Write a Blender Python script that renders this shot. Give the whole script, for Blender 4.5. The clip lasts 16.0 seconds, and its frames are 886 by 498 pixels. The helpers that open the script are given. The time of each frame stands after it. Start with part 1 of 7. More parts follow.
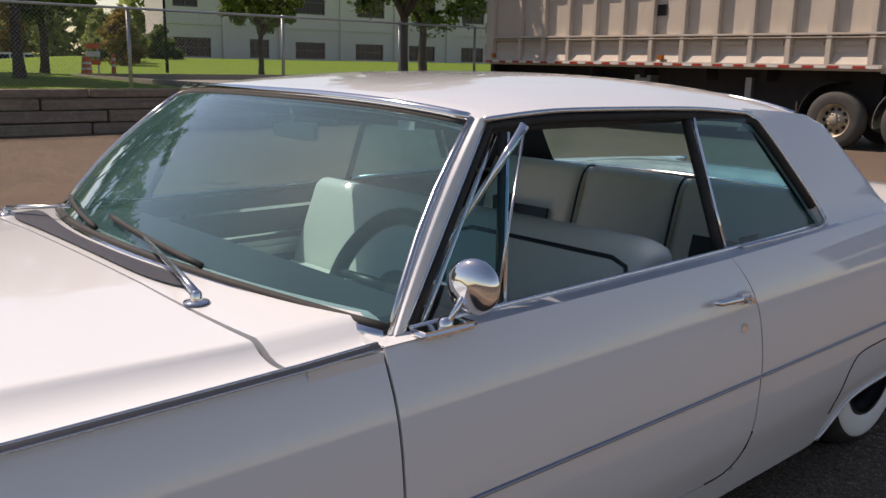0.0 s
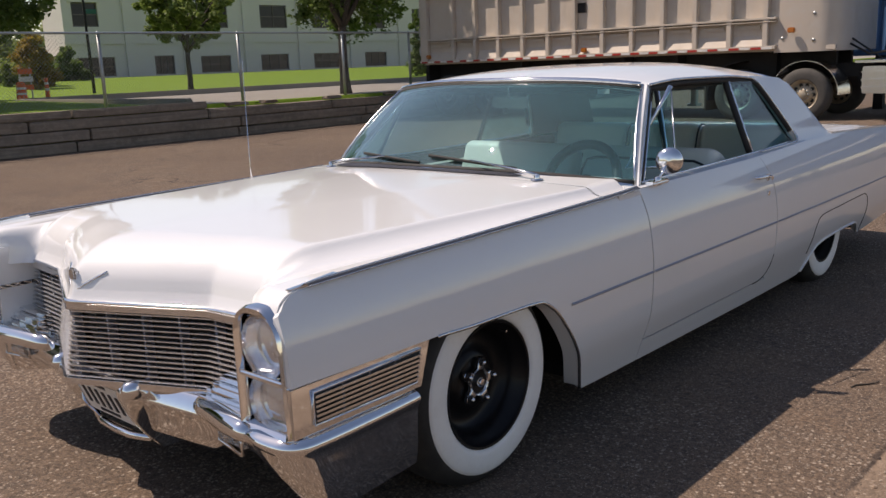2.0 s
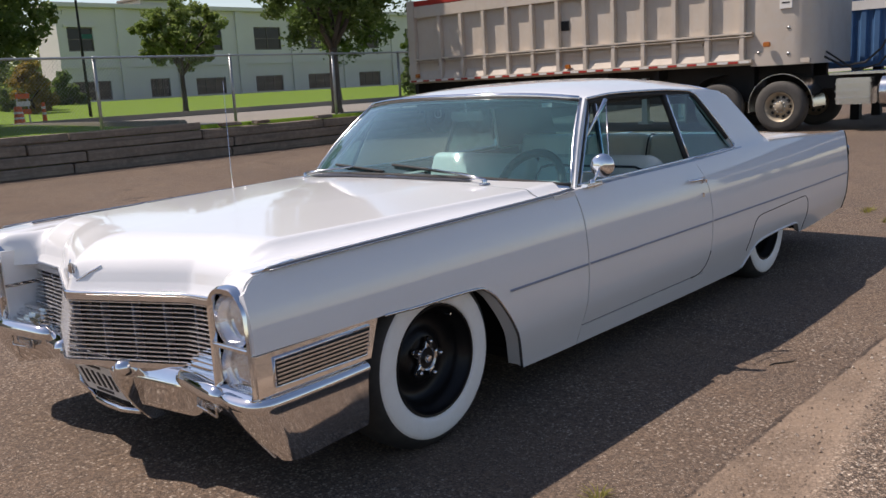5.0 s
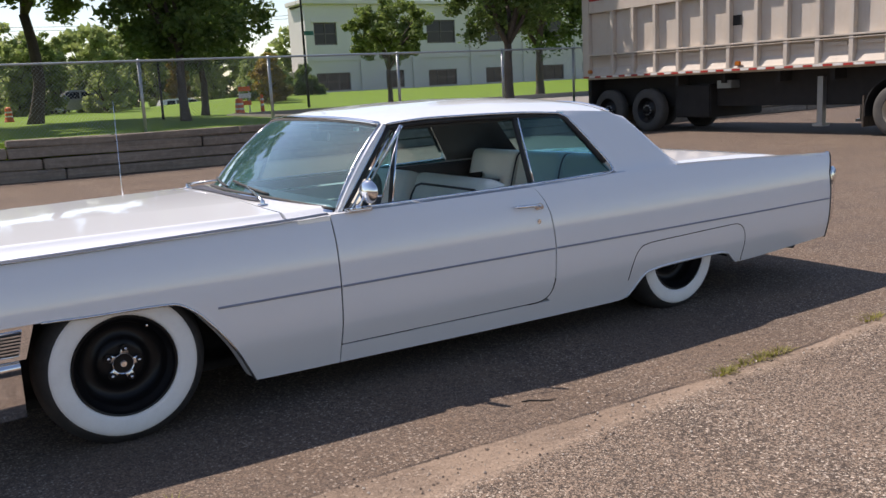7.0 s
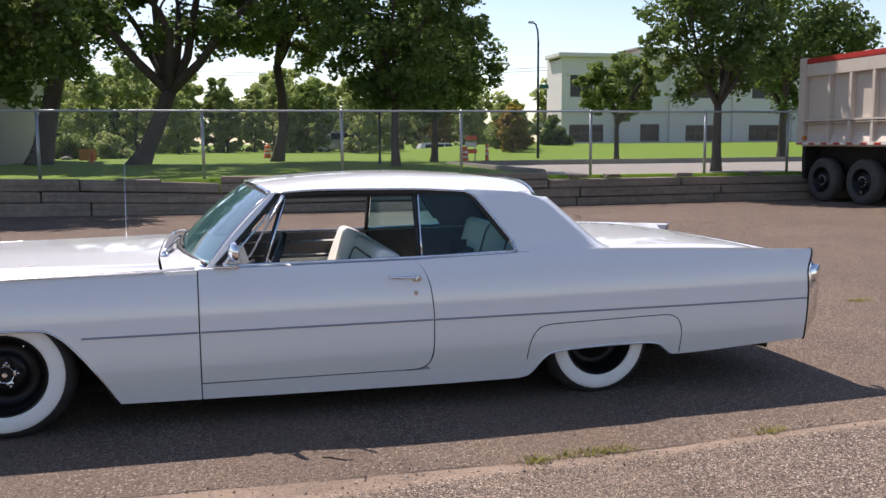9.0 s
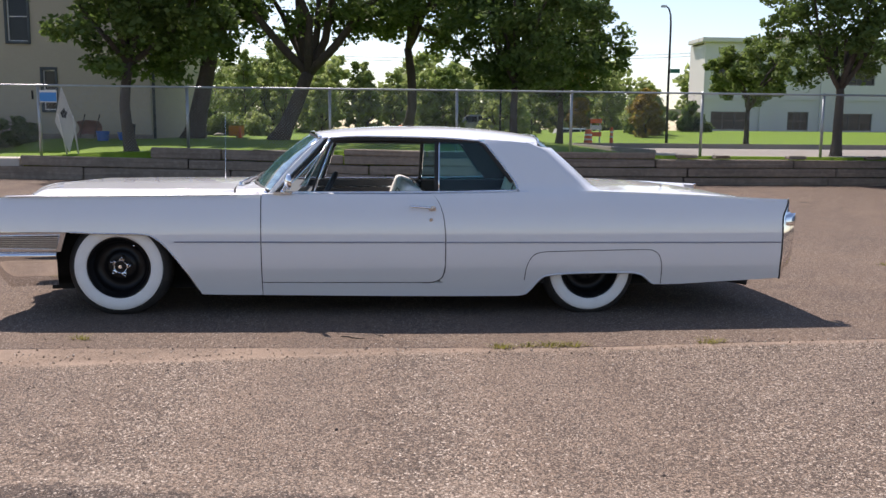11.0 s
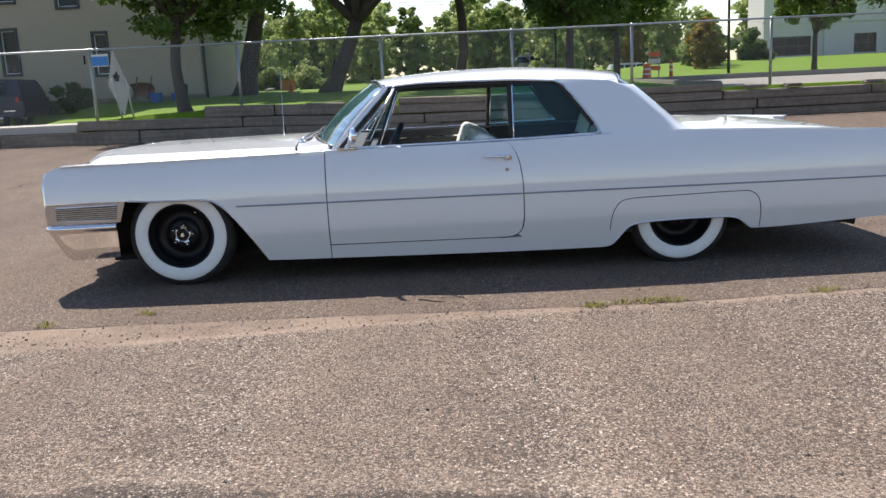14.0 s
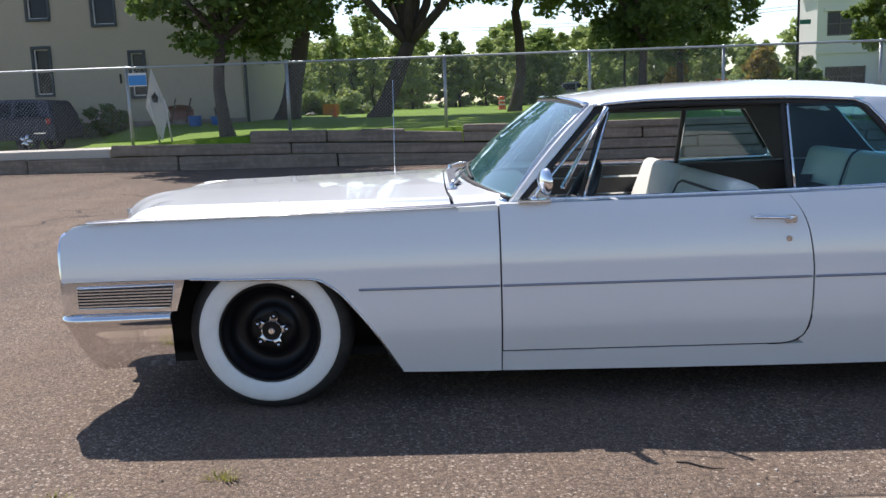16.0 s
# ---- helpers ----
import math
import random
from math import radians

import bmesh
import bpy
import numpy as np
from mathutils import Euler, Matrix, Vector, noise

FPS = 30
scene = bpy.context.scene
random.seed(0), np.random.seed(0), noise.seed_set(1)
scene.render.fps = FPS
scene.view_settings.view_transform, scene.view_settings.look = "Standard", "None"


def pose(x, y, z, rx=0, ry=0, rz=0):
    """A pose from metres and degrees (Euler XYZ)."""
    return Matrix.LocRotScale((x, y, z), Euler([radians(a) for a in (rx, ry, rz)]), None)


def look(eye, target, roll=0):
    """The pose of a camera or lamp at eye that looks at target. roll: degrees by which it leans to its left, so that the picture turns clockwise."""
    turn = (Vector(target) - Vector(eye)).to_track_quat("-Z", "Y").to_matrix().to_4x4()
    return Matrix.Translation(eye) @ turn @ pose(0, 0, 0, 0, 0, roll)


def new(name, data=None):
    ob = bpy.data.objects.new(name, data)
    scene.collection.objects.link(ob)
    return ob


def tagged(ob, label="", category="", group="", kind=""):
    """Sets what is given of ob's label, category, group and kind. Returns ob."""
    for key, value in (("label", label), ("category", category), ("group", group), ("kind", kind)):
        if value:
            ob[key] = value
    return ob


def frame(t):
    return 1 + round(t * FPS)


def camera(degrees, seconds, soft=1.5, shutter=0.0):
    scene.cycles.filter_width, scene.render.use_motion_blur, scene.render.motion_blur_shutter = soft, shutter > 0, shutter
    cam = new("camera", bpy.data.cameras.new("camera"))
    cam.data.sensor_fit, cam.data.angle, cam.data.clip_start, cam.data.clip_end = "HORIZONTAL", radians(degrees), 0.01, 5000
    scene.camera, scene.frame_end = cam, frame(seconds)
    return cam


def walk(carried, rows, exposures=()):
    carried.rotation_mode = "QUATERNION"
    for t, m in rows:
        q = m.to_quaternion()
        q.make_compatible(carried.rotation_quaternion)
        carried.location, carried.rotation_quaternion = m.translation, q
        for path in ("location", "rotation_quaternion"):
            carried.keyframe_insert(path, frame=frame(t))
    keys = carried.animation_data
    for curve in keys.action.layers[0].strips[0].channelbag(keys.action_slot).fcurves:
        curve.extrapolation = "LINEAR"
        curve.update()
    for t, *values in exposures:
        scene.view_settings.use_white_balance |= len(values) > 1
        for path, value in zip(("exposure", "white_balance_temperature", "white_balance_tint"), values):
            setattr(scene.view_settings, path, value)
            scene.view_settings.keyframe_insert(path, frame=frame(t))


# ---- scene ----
cam = camera(54.0, 16.0)
METRES, EYE, TILT, LEAN, TURN = 12.32, 1.372, 0.0, 0.0, -41.3
ROWS = [
    (0.0, 0.0, 0.0, 0.0, 0.23, -12.1, -1.09),
    (0.5, -0.0228, -0.0431, 0.0001, -0.04, -11.89, -0.27),
    (1.0, -0.0484, -0.0784, -0.0, -3.04, -11.86, 1.01),
    (1.5, -0.0768, -0.1129, -0.0009, -5.45, -12.07, 1.72),
    (2.0, -0.1005, -0.1443, 0.0004, -6.67, -12.02, 2.28),
    (2.5, -0.1251, -0.1679, -0.0017, -7.04, -12.07, 2.28),
    (3.0, -0.1357, -0.1874, -0.0008, -6.77, -11.71, 2.4),
    (5.5, -0.0583, -0.1807, 0.0, -6.81, -10.54, 3.44),
    (6.0, -0.012, -0.1848, 0.0011, -1.16, -10.44, 3.64),
    (6.5, 0.0392, -0.1833, 0.0022, 2.85, -10.56, 2.97),
    (7.0, 0.0871, -0.1885, 0.0044, 9.24, -10.66, 2.99),
    (7.5, 0.1342, -0.1818, 0.0056, 13.53, -10.06, 2.11),
    (8.0, 0.1804, -0.1762, 0.0084, 16.9, -8.75, 2.25),
    (8.5, 0.2176, -0.1688, 0.0111, 21.38, -7.33, 1.0),
    (9.0, 0.2541, -0.1597, 0.0127, 27.09, -7.0, 0.41),
    (11.5, 0.369, -0.2142, -0.0086, 37.2, -8.47, -0.11),
    (12.0, 0.369, -0.2135, -0.0109, 37.7, -9.71, 0.86),
    (12.5, 0.3687, -0.2123, -0.0105, 38.65, -10.41, 1.81),
    (13.0, 0.3684, -0.2108, -0.0098, 39.28, -11.02, 2.15),
    (13.5, 0.3607, -0.2053, -0.006, 39.89, -11.17, 2.74),
    (14.0, 0.3328, -0.1886, -0.0043, 39.81, -11.38, 2.67),
    (14.5, 0.2941, -0.1665, -0.0034, 39.49, -11.37, 2.57),
    (15.0, 0.251, -0.1461, -0.0019, 39.85, -11.38, 2.2),
    (15.5, 0.2097, -0.1276, -0.003, 40.39, -10.82, 2.26),
    (16.0, 0.1695, -0.105, -0.0069, 41.64, -9.56, 2.03),
]
# the phone brightens and cools its picture a little on the way
EXPOSURES = [(0.0, 0.21, 7700, 21), (1.0, 0.00, 7600, 22), (1.5, 0.04, 7550, 22), (2.0, 0.30, 7450, 20), (2.5, 0.35, 7450, 20), (5.5, 0.42, 6900, 18), (7.0, 0.66, 6800, 18), (9.0, 0.78, 6650, 20), (11.5, 0.80, 6700, 19), (12.0, 0.77, 6750, 17), (12.7, 0.87, 6650, 15), (13.5, 0.93, 6550, 14), (14.5, 0.92, 6500, 13), (15.0, 0.95, 6450, 13), (16.0, 0.89, 6330, 14)]
walk(cam, [(t, pose(0, 0, EYE, TILT, LEAN, TURN) @ pose(METRES * x, METRES * y, METRES * z, 90 + pitch, roll, yaw)) for t, x, y, z, yaw, pitch, roll in ROWS], EXPOSURES)

# ---- light ----
SUN_DIR = Vector((-0.30, 0.62, 1.0)).normalized()      # towards the sun
SUN_EL = math.asin(SUN_DIR.z)
SUN_AZ = math.atan2(SUN_DIR.x, SUN_DIR.y)
world = bpy.data.worlds.new("world")
scene.world = world
world.use_nodes = True
wn = world.node_tree.nodes
sky = wn.new("ShaderNodeTexSky")
sky.sky_type = 'NISHITA'
sky.sun_disc = False
sky.sun_elevation = SUN_EL
sky.sun_rotation = SUN_AZ
sky.air_density, sky.dust_density, sky.ozone_density = 1.0, 0.45, 1.0
world.node_tree.links.new(sky.outputs[0], wn["Background"].inputs[0])
wn["Background"].inputs[1].default_value = 0.100
sun_data = bpy.data.lights.new("sun", 'SUN')
sun_data.energy, sun_data.angle, sun_data.color = 4.05, radians(0.55), (1.0, 0.957, 0.89)
sun = new("sun", sun_data)
sun.matrix_world = look((-30, 60, 90), (-30 - SUN_DIR.x * 10, 60 - SUN_DIR.y * 10, 90 - SUN_DIR.z * 10))
scene.view_settings.exposure = 0.0


# ---- materials ----
def material(name, color, rough=0.6, metal=0.0, coat=0.0, coat_rough=0.03, var=(), bump=(), spec=0.5, rough_var=0.0):
    """var: (scale, amount, second colour, low, high[, stretch]) noise mixes, in metres; bump: (scale, strength, distance)."""
    m = bpy.data.materials.new(name)
    m.use_nodes = True
    nt = m.node_tree
    n, l = nt.nodes, nt.links
    b = n["Principled BSDF"]
    b.inputs["Roughness"].default_value, b.inputs["Metallic"].default_value = rough, metal
    b.inputs["Coat Weight"].default_value, b.inputs["Coat Roughness"].default_value = coat, coat_rough
    b.inputs["Specular IOR Level"].default_value = spec
    geo = n.new("ShaderNodeNewGeometry")
    base = n.new("ShaderNodeRGB")
    base.outputs[0].default_value = (*color, 1)
    out = base.outputs[0]
    first = None
    for v in var:
        scale, amount, other, low, high = v[:5]
        mp = n.new("ShaderNodeMapping")
        mp.inputs["Scale"].default_value = v[5] if len(v) > 5 else (1, 1, 1)
        l.new(geo.outputs["Position"], mp.inputs[0])
        tex = n.new("ShaderNodeTexNoise")
        tex.inputs["Scale"].default_value, tex.inputs["Detail"].default_value, tex.inputs["Roughness"].default_value = scale, 5, 0.62
        l.new(mp.outputs[0], tex.inputs["Vector"])
        mr = n.new("ShaderNodeMapRange")
        mr.inputs[1].default_value, mr.inputs[2].default_value = low, high
        mr.inputs[3].default_value, mr.inputs[4].default_value = 0, amount
        l.new(tex.outputs[0], mr.inputs[0])
        mix = n.new("ShaderNodeMix")
        mix.data_type = 'RGBA'
        l.new(mr.outputs[0], mix.inputs[0])
        l.new(out, mix.inputs[6])
        mix.inputs[7].default_value = (*other, 1)
        out = mix.outputs[2]
        first = first or tex
    l.new(out, b.inputs["Base Color"])
    if rough_var and first:
        mr = n.new("ShaderNodeMapRange")
        mr.inputs[3].default_value, mr.inputs[4].default_value = rough - rough_var, rough + rough_var
        l.new(first.outputs[0], mr.inputs[0])
        l.new(mr.outputs[0], b.inputs["Roughness"])
    prev = None
    for scale, strength, dist in bump:
        tex = n.new("ShaderNodeTexNoise")
        tex.inputs["Scale"].default_value, tex.inputs["Detail"].default_value = scale, 3
        l.new(geo.outputs["Position"], tex.inputs["Vector"])
        bp = n.new("ShaderNodeBump")
        bp.inputs["Strength"].default_value, bp.inputs["Distance"].default_value = strength, dist
        l.new(tex.outputs[0], bp.inputs["Height"])
        if prev:
            l.new(prev.outputs[0], bp.inputs["Normal"])
        prev = bp
    if prev:
        l.new(prev.outputs[0], b.inputs["Normal"])
    return m


def glass(name, tint=(0.86, 0.93, 0.92), rough=0.0, through_part=0.9, gloss=1.7, film=0.0, film_color=None):
    """A thin pane: clear, tinted, with a mirror gloss that grows to the edge and a faint film for dust and painted
    sheen.
    """
    m = bpy.data.materials.new(name)
    m.use_nodes = True
    n, l = m.node_tree.nodes, m.node_tree.links
    n.remove(n["Principled BSDF"])
    tr, gl, mx, fr = n.new("ShaderNodeBsdfTransparent"), n.new("ShaderNodeBsdfGlossy"), n.new("ShaderNodeMixShader"), n.new("ShaderNodeLayerWeight")
    tr.inputs[0].default_value = (*[c * through_part for c in tint], 1)
    gl.inputs["Roughness"].default_value = rough
    fr.inputs[0].default_value = 0.5
    pw, mul = n.new("ShaderNodeMath"), n.new("ShaderNodeMath")
    pw.operation, mul.operation = 'POWER', 'MULTIPLY_ADD'
    pw.inputs[1].default_value = 4.0
    mul.inputs[1].default_value, mul.inputs[2].default_value = 0.9 * gloss, 0.045 * gloss
    mul.use_clamp = True
    l.new(fr.outputs["Facing"], pw.inputs[0])
    l.new(pw.outputs[0], mul.inputs[0])
    l.new(mul.outputs[0], mx.inputs[0])
    l.new(tr.outputs[0], mx.inputs[1])
    l.new(gl.outputs[0], mx.inputs[2])
    if film:
        df, m2, tx = n.new("ShaderNodeBsdfDiffuse"), n.new("ShaderNodeMixShader"), n.new("ShaderNodeTexNoise")
        df.inputs[0].default_value = (*(film_color or (tint[0] * 0.30, tint[1] * 0.56, tint[2] * 0.66)), 1)
        tx.inputs["Scale"].default_value = 3.0
        mr = n.new("ShaderNodeMapRange")
        mr.inputs[1].default_value, mr.inputs[2].default_value = 0.3, 0.7
        mr.inputs[3].default_value, mr.inputs[4].default_value = film * 0.8, film * 1.2
        l.new(tx.outputs[0], mr.inputs[0])
        l.new(mr.outputs[0], m2.inputs[0])
        l.new(mx.outputs[0], m2.inputs[1])
        l.new(df.outputs[0], m2.inputs[2])
        mx = m2
    l.new(mx.outputs[0], n["Material Output"].inputs[0])
    return m


def ground_material(name):
    """Worn asphalt with pale and rusty stone chips, a sandy worn strip, a darker patch and hairline cracks."""
    m = bpy.data.materials.new(name)
    m.use_nodes = True
    nt = m.node_tree
    n, l = nt.nodes, nt.links
    b = n["Principled BSDF"]
    b.inputs["Roughness"].default_value = 0.92
    b.inputs["Specular IOR Level"].default_value = 0.25
    geo = n.new("ShaderNodeNewGeometry")
    sep = n.new("ShaderNodeSeparateXYZ")
    l.new(geo.outputs["Position"], sep.inputs[0])

    def noise_tex(scale, detail=4, rough=0.6):
        t = n.new("ShaderNodeTexNoise")
        t.inputs["Scale"].default_value, t.inputs["Detail"].default_value, t.inputs["Roughness"].default_value = scale, detail, rough
        l.new(geo.outputs["Position"], t.inputs["Vector"])
        return t.outputs[0]

    def ramp(v, a, c, lo=0.0, hi=1.0):
        t = n.new("ShaderNodeMapRange")
        t.interpolation_type = 'SMOOTHSTEP'
        for i, q in enumerate((a, c, lo, hi)):
            t.inputs[i + 1].default_value = q
        l.new(v, t.inputs[0])
        return t.outputs[0]

    def math_op(op, a, c):
        t = n.new("ShaderNodeMath")
        t.operation = op
        for i, q in enumerate((a, c)):
            if isinstance(q, (int, float)):
                t.inputs[i].default_value = q
            else:
                l.new(q, t.inputs[i])
        return t.outputs[0]

    def mix(f, a, c):
        t = n.new("ShaderNodeMix")
        t.data_type = 'RGBA'
        if isinstance(f, (int, float)):
            t.inputs[0].default_value = f
        else:
            l.new(f, t.inputs[0])
        for i, q in ((6, a), (7, c)):
            if isinstance(q, tuple):
                t.inputs[i].default_value = (*q, 1)
            else:
                l.new(q, t.inputs[i])
        return t.outputs[2]

    big, mid, fine = noise_tex(0.35, 5), noise_tex(2.6, 5), noise_tex(38, 3)
    # bands across the lot: y bent by slow noise
    wob = math_op('MULTIPLY', math_op('SUBTRACT', noise_tex(0.55, 6, 0.65), 0.5), 0.42)
    # sandy wedge: straight crack on the far side, widening to the left on the near side
    yw = math_op('ADD', sep.outputs[1], math_op('MULTIPLY', wob, 0.30))
    far_edge = math_op('ADD', 0.235, math_op('MULTIPLY', math_op('MAXIMUM', math_op('SUBTRACT', sep.outputs[0], 2.6), 0.0), 0.06))
    near_edge = math_op('MAXIMUM', math_op('MINIMUM', math_op('SUBTRACT', math_op('MULTIPLY', sep.outputs[0], 0.115), 0.08), math_op('SUBTRACT', far_edge, 0.03)), -0.22)
    d_far, d_near = math_op('SUBTRACT', yw, far_edge), math_op('SUBTRACT', yw, near_edge)
    near = ramp(d_near, 0.05, -0.03)
    sand = math_op('MULTIPLY', math_op('MULTIPLY', ramp(d_near, -0.10, 0.02), ramp(d_far, 0.010, -0.010)), ramp(noise_tex(1.6, 5), 0.28, 0.60, 0.35, 1.0))
    y2 = math_op('ADD', math_op('ADD', math_op('ADD', sep.outputs[1], math_op('MULTIPLY', wob, 0.8)), math_op('MULTIPLY', sep.outputs[0], 0.125)), math_op('MULTIPLY', math_op('SUBTRACT', noise_tex(4.5, 5, 0.7), 0.5), 0.30))
    dark = ramp(y2, -1.70, -1.725)
    rim = math_op('MULTIPLY', math_op('MULTIPLY', ramp(y2, -1.42, -1.67), math_op('SUBTRACT', 1.0, dark)), ramp(noise_tex(0.8, 4), 0.36, 0.60, 0.15, 1.0))
    base = mix(ramp(big, 0.3, 0.7), (0.160, 0.112, 0.080), (0.222, 0.156, 0.108))
    base = mix(math_op('MULTIPLY', ramp(mid, 0.35, 0.7), 0.5), base, (0.12, 0.093, 0.076))
    rough_lot = mix(ramp(mid, 0.3, 0.7), (0.250, 0.186, 0.137), (0.340, 0.254, 0.186))
    col = mix(near, base, rough_lot)
    worn = math_op('MULTIPLY', math_op('MULTIPLY', near, math_op('SUBTRACT', 1.0, math_op('MULTIPLY', sand, 0.75))), math_op('SUBTRACT', 1.0, math_op('MULTIPLY', rim, 0.55)))
    col = mix(math_op('MULTIPLY', dark, ramp(mid, 0.25, 0.6, 0.50, 0.72)), col, (0.082, 0.062, 0.050))
    col = mix(math_op('MULTIPLY', sand, 0.54), col, (0.345, 0.255, 0.182))
    col = mix(math_op('MULTIPLY', rim, 0.55), col, (0.42, 0.33, 0.25))
    # stone chips of two sizes, with dark gaps between them
    calm = math_op('SUBTRACT', 1.0, math_op('MULTIPLY', sand, 0.8))
    for scale, lo, hi, amount in ((78, 0.20, 0.55, 0.85), (165, 0.40, 0.70, 0.75)):
        vor = n.new("ShaderNodeTexVoronoi")
        vor.inputs["Scale"].default_value = scale
        l.new(geo.outputs["Position"], vor.inputs["Vector"])
        vs = n.new("ShaderNodeSeparateColor")
        l.new(vor.outputs["Color"], vs.inputs[0])
        chip = math_op('MULTIPLY', math_op('MULTIPLY', ramp(vor.outputs["Distance"], 0.56, 0.36), ramp(vs.outputs[0], lo, hi)), calm)
        chipcol = mix(vs.outputs[1], (0.37, 0.285, 0.215), (0.225, 0.140, 0.09))
        chipcol = mix(ramp(vs.outputs[2], 0.74, 0.86), chipcol, (0.68, 0.58, 0.47))
        chipcol = mix(ramp(vs.outputs[2], 0.26, 0.12), chipcol, (0.075, 0.06, 0.052))
        col = mix(math_op('MULTIPLY', chip, mix_amount(n, l, worn, amount * 0.48, amount)), col, chipcol)
        gap = math_op('MULTIPLY', ramp(vor.outputs["Distance"], 0.52, 0.68), calm)
        col = mix(math_op('MULTIPLY', gap, mix_amount(n, l, worn, 0.38, 0.80)), col, (0.046, 0.035, 0.028))
    pit = math_op('MULTIPLY', math_op('MULTIPLY', ramp(fine, 0.50, 0.32), 0.5), calm)
    col = mix(pit, col, (0.045, 0.036, 0.032))
    col = mix(math_op('MULTIPLY', dark, 0.30), col, (0.050, 0.040, 0.036))
    seam = math_op('MULTIPLY', math_op('MULTIPLY', ramp(d_far, -0.006, 0.004), ramp(d_far, 0.022, 0.010)), ramp(noise_tex(1.7, 3), 0.42, 0.56))
    col = mix(math_op('MULTIPLY', seam, 0.85), col, (0.055, 0.042, 0.035))
    # hairline cracks
    cr = n.new("ShaderNodeTexVoronoi")
    cr.feature = 'DISTANCE_TO_EDGE'
    cr.inputs["Scale"].default_value = 0.42
    warp = n.new("ShaderNodeVectorMath")
    warp.operation = 'ADD'
    nz = n.new("ShaderNodeTexNoise")
    nz.inputs["Scale"].default_value, nz.inputs["Detail"].default_value = 1.3, 6
    l.new(geo.outputs["Position"], nz.inputs["Vector"])
    l.new(nz.outputs[1], warp.inputs[1])
    l.new(geo.outputs["Position"], warp.inputs[0])
    l.new(warp.outputs[0], cr.inputs["Vector"])
    crack = math_op('MULTIPLY', ramp(cr.outputs["Distance"], 0.010, 0.002), math_op('MULTIPLY', ramp(sep.outputs[1], 3.5, 5.0), ramp(noise_tex(0.35, 2), 0.52, 0.62)))
    col = mix(math_op('MULTIPLY', crack, 0.8), col, (0.03, 0.025, 0.022))
    l.new(col, b.inputs["Base Color"])
    h = math_op('ADD', math_op('MULTIPLY', chip, 0.9), fine)
    h = math_op('SUBTRACT', h, math_op('MULTIPLY', crack, 1.5))
    bp = n.new("ShaderNodeBump")
    bp.inputs["Strength"].default_value, bp.inputs["Distance"].default_value = 1.0, 0.008
    l.new(h, bp.inputs["Height"])
    l.new(bp.outputs[0], b.inputs["Normal"])
    return m


def mix_amount(n, l, f, lo, hi):
    t = n.new("ShaderNodeMapRange")
    t.inputs[3].default_value, t.inputs[4].default_value = lo, hi
    l.new(f, t.inputs[0])
    return t.outputs[0]


M_ASPHALT = ground_material("asphalt")
M_PAINT = material("pearl_white_paint", (0.742, 0.747, 0.750), 0.45, 0.0, coat=1.0, coat_rough=0.05, var=((3, 0.25, (0.708, 0.713, 0.715), 0.45, 0.7),), spec=0.12)
M_PAINT.node_tree.nodes["Principled BSDF"].inputs["Coat IOR"].default_value = 1.75
M_CHROME = material("chrome", (0.80, 0.80, 0.81), 0.06, 1.0, var=((30, 0.3, (0.7, 0.7, 0.7), 0.4, 0.8),), rough_var=0.03)
M_ALU = material("brushed_trim", (0.62, 0.63, 0.65), 0.22, 1.0, var=((60, 0.3, (0.5, 0.5, 0.5), 0.4, 0.8),))
M_STRIP = material("dark_anodised_trim", (0.075, 0.078, 0.090), 0.34, 0.6, var=((60, 0.3, (0.05, 0.05, 0.06), 0.4, 0.8),))
M_BLACK = material("black_rubber", (0.018, 0.018, 0.018), 0.75, var=((25, 0.6, (0.035, 0.033, 0.03), 0.4, 0.7),))
M_TYRE = material("tyre_rubber", (0.022, 0.021, 0.020), 0.72, var=((14, 0.7, (0.05, 0.045, 0.04), 0.45, 0.75),), bump=((90, 0.2, 0.001),))
M_WHITEWALL = material("whitewall_rubber", (0.80, 0.79, 0.76), 0.55, var=((12, 0.35, (0.66, 0.64, 0.60), 0.45, 0.75), (50, 0.2, (0.6, 0.58, 0.54), 0.5, 0.8)))
M_RIM = material("black_enamel", (0.006, 0.006, 0.007), 0.42, coat=0.12, coat_rough=0.08, var=((20, 0.5, (0.014, 0.013, 0.012), 0.5, 0.8),), spec=0.18)
M_DARK = material("underbody_black", (0.012, 0.012, 0.012), 0.9, var=((8, 0.5, (0.03, 0.027, 0.024), 0.4, 0.7),))
M_GLASS = glass("tinted_car_glass", (0.50, 0.85, 0.92), through_part=0.92, gloss=1.0, film=0.008)
# teal film colour paints the sky's sheen over the dust
M_SCREEN = glass("tinted_windscreen_glass", (0.48, 0.83, 0.88), through_part=0.72, gloss=2.0, film=0.080, film_color=(0.25, 0.60, 0.64))
M_VINYL = material("ivory_vinyl", (0.80, 0.77, 0.68), 0.42, var=((9, 0.3, (0.72, 0.69, 0.60), 0.4, 0.7),), bump=((220, 0.15, 0.0006),))
M_VINYL_BLACK = material("black_vinyl", (0.02, 0.02, 0.022), 0.42, var=((12, 0.5, (0.04, 0.04, 0.042), 0.4, 0.7),), bump=((220, 0.15, 0.0006),))
M_VINYL_DASH = material("dark_blue_vinyl", (0.020, 0.028, 0.036), 0.5, var=((12, 0.5, (0.035, 0.045, 0.055), 0.4, 0.7),), bump=((220, 0.15, 0.0006),))
M_CARPET = material("black_carpet", (0.022, 0.022, 0.024), 0.95, var=((60, 0.6, (0.05, 0.05, 0.05), 0.4, 0.7),), bump=((300, 0.4, 0.003),))
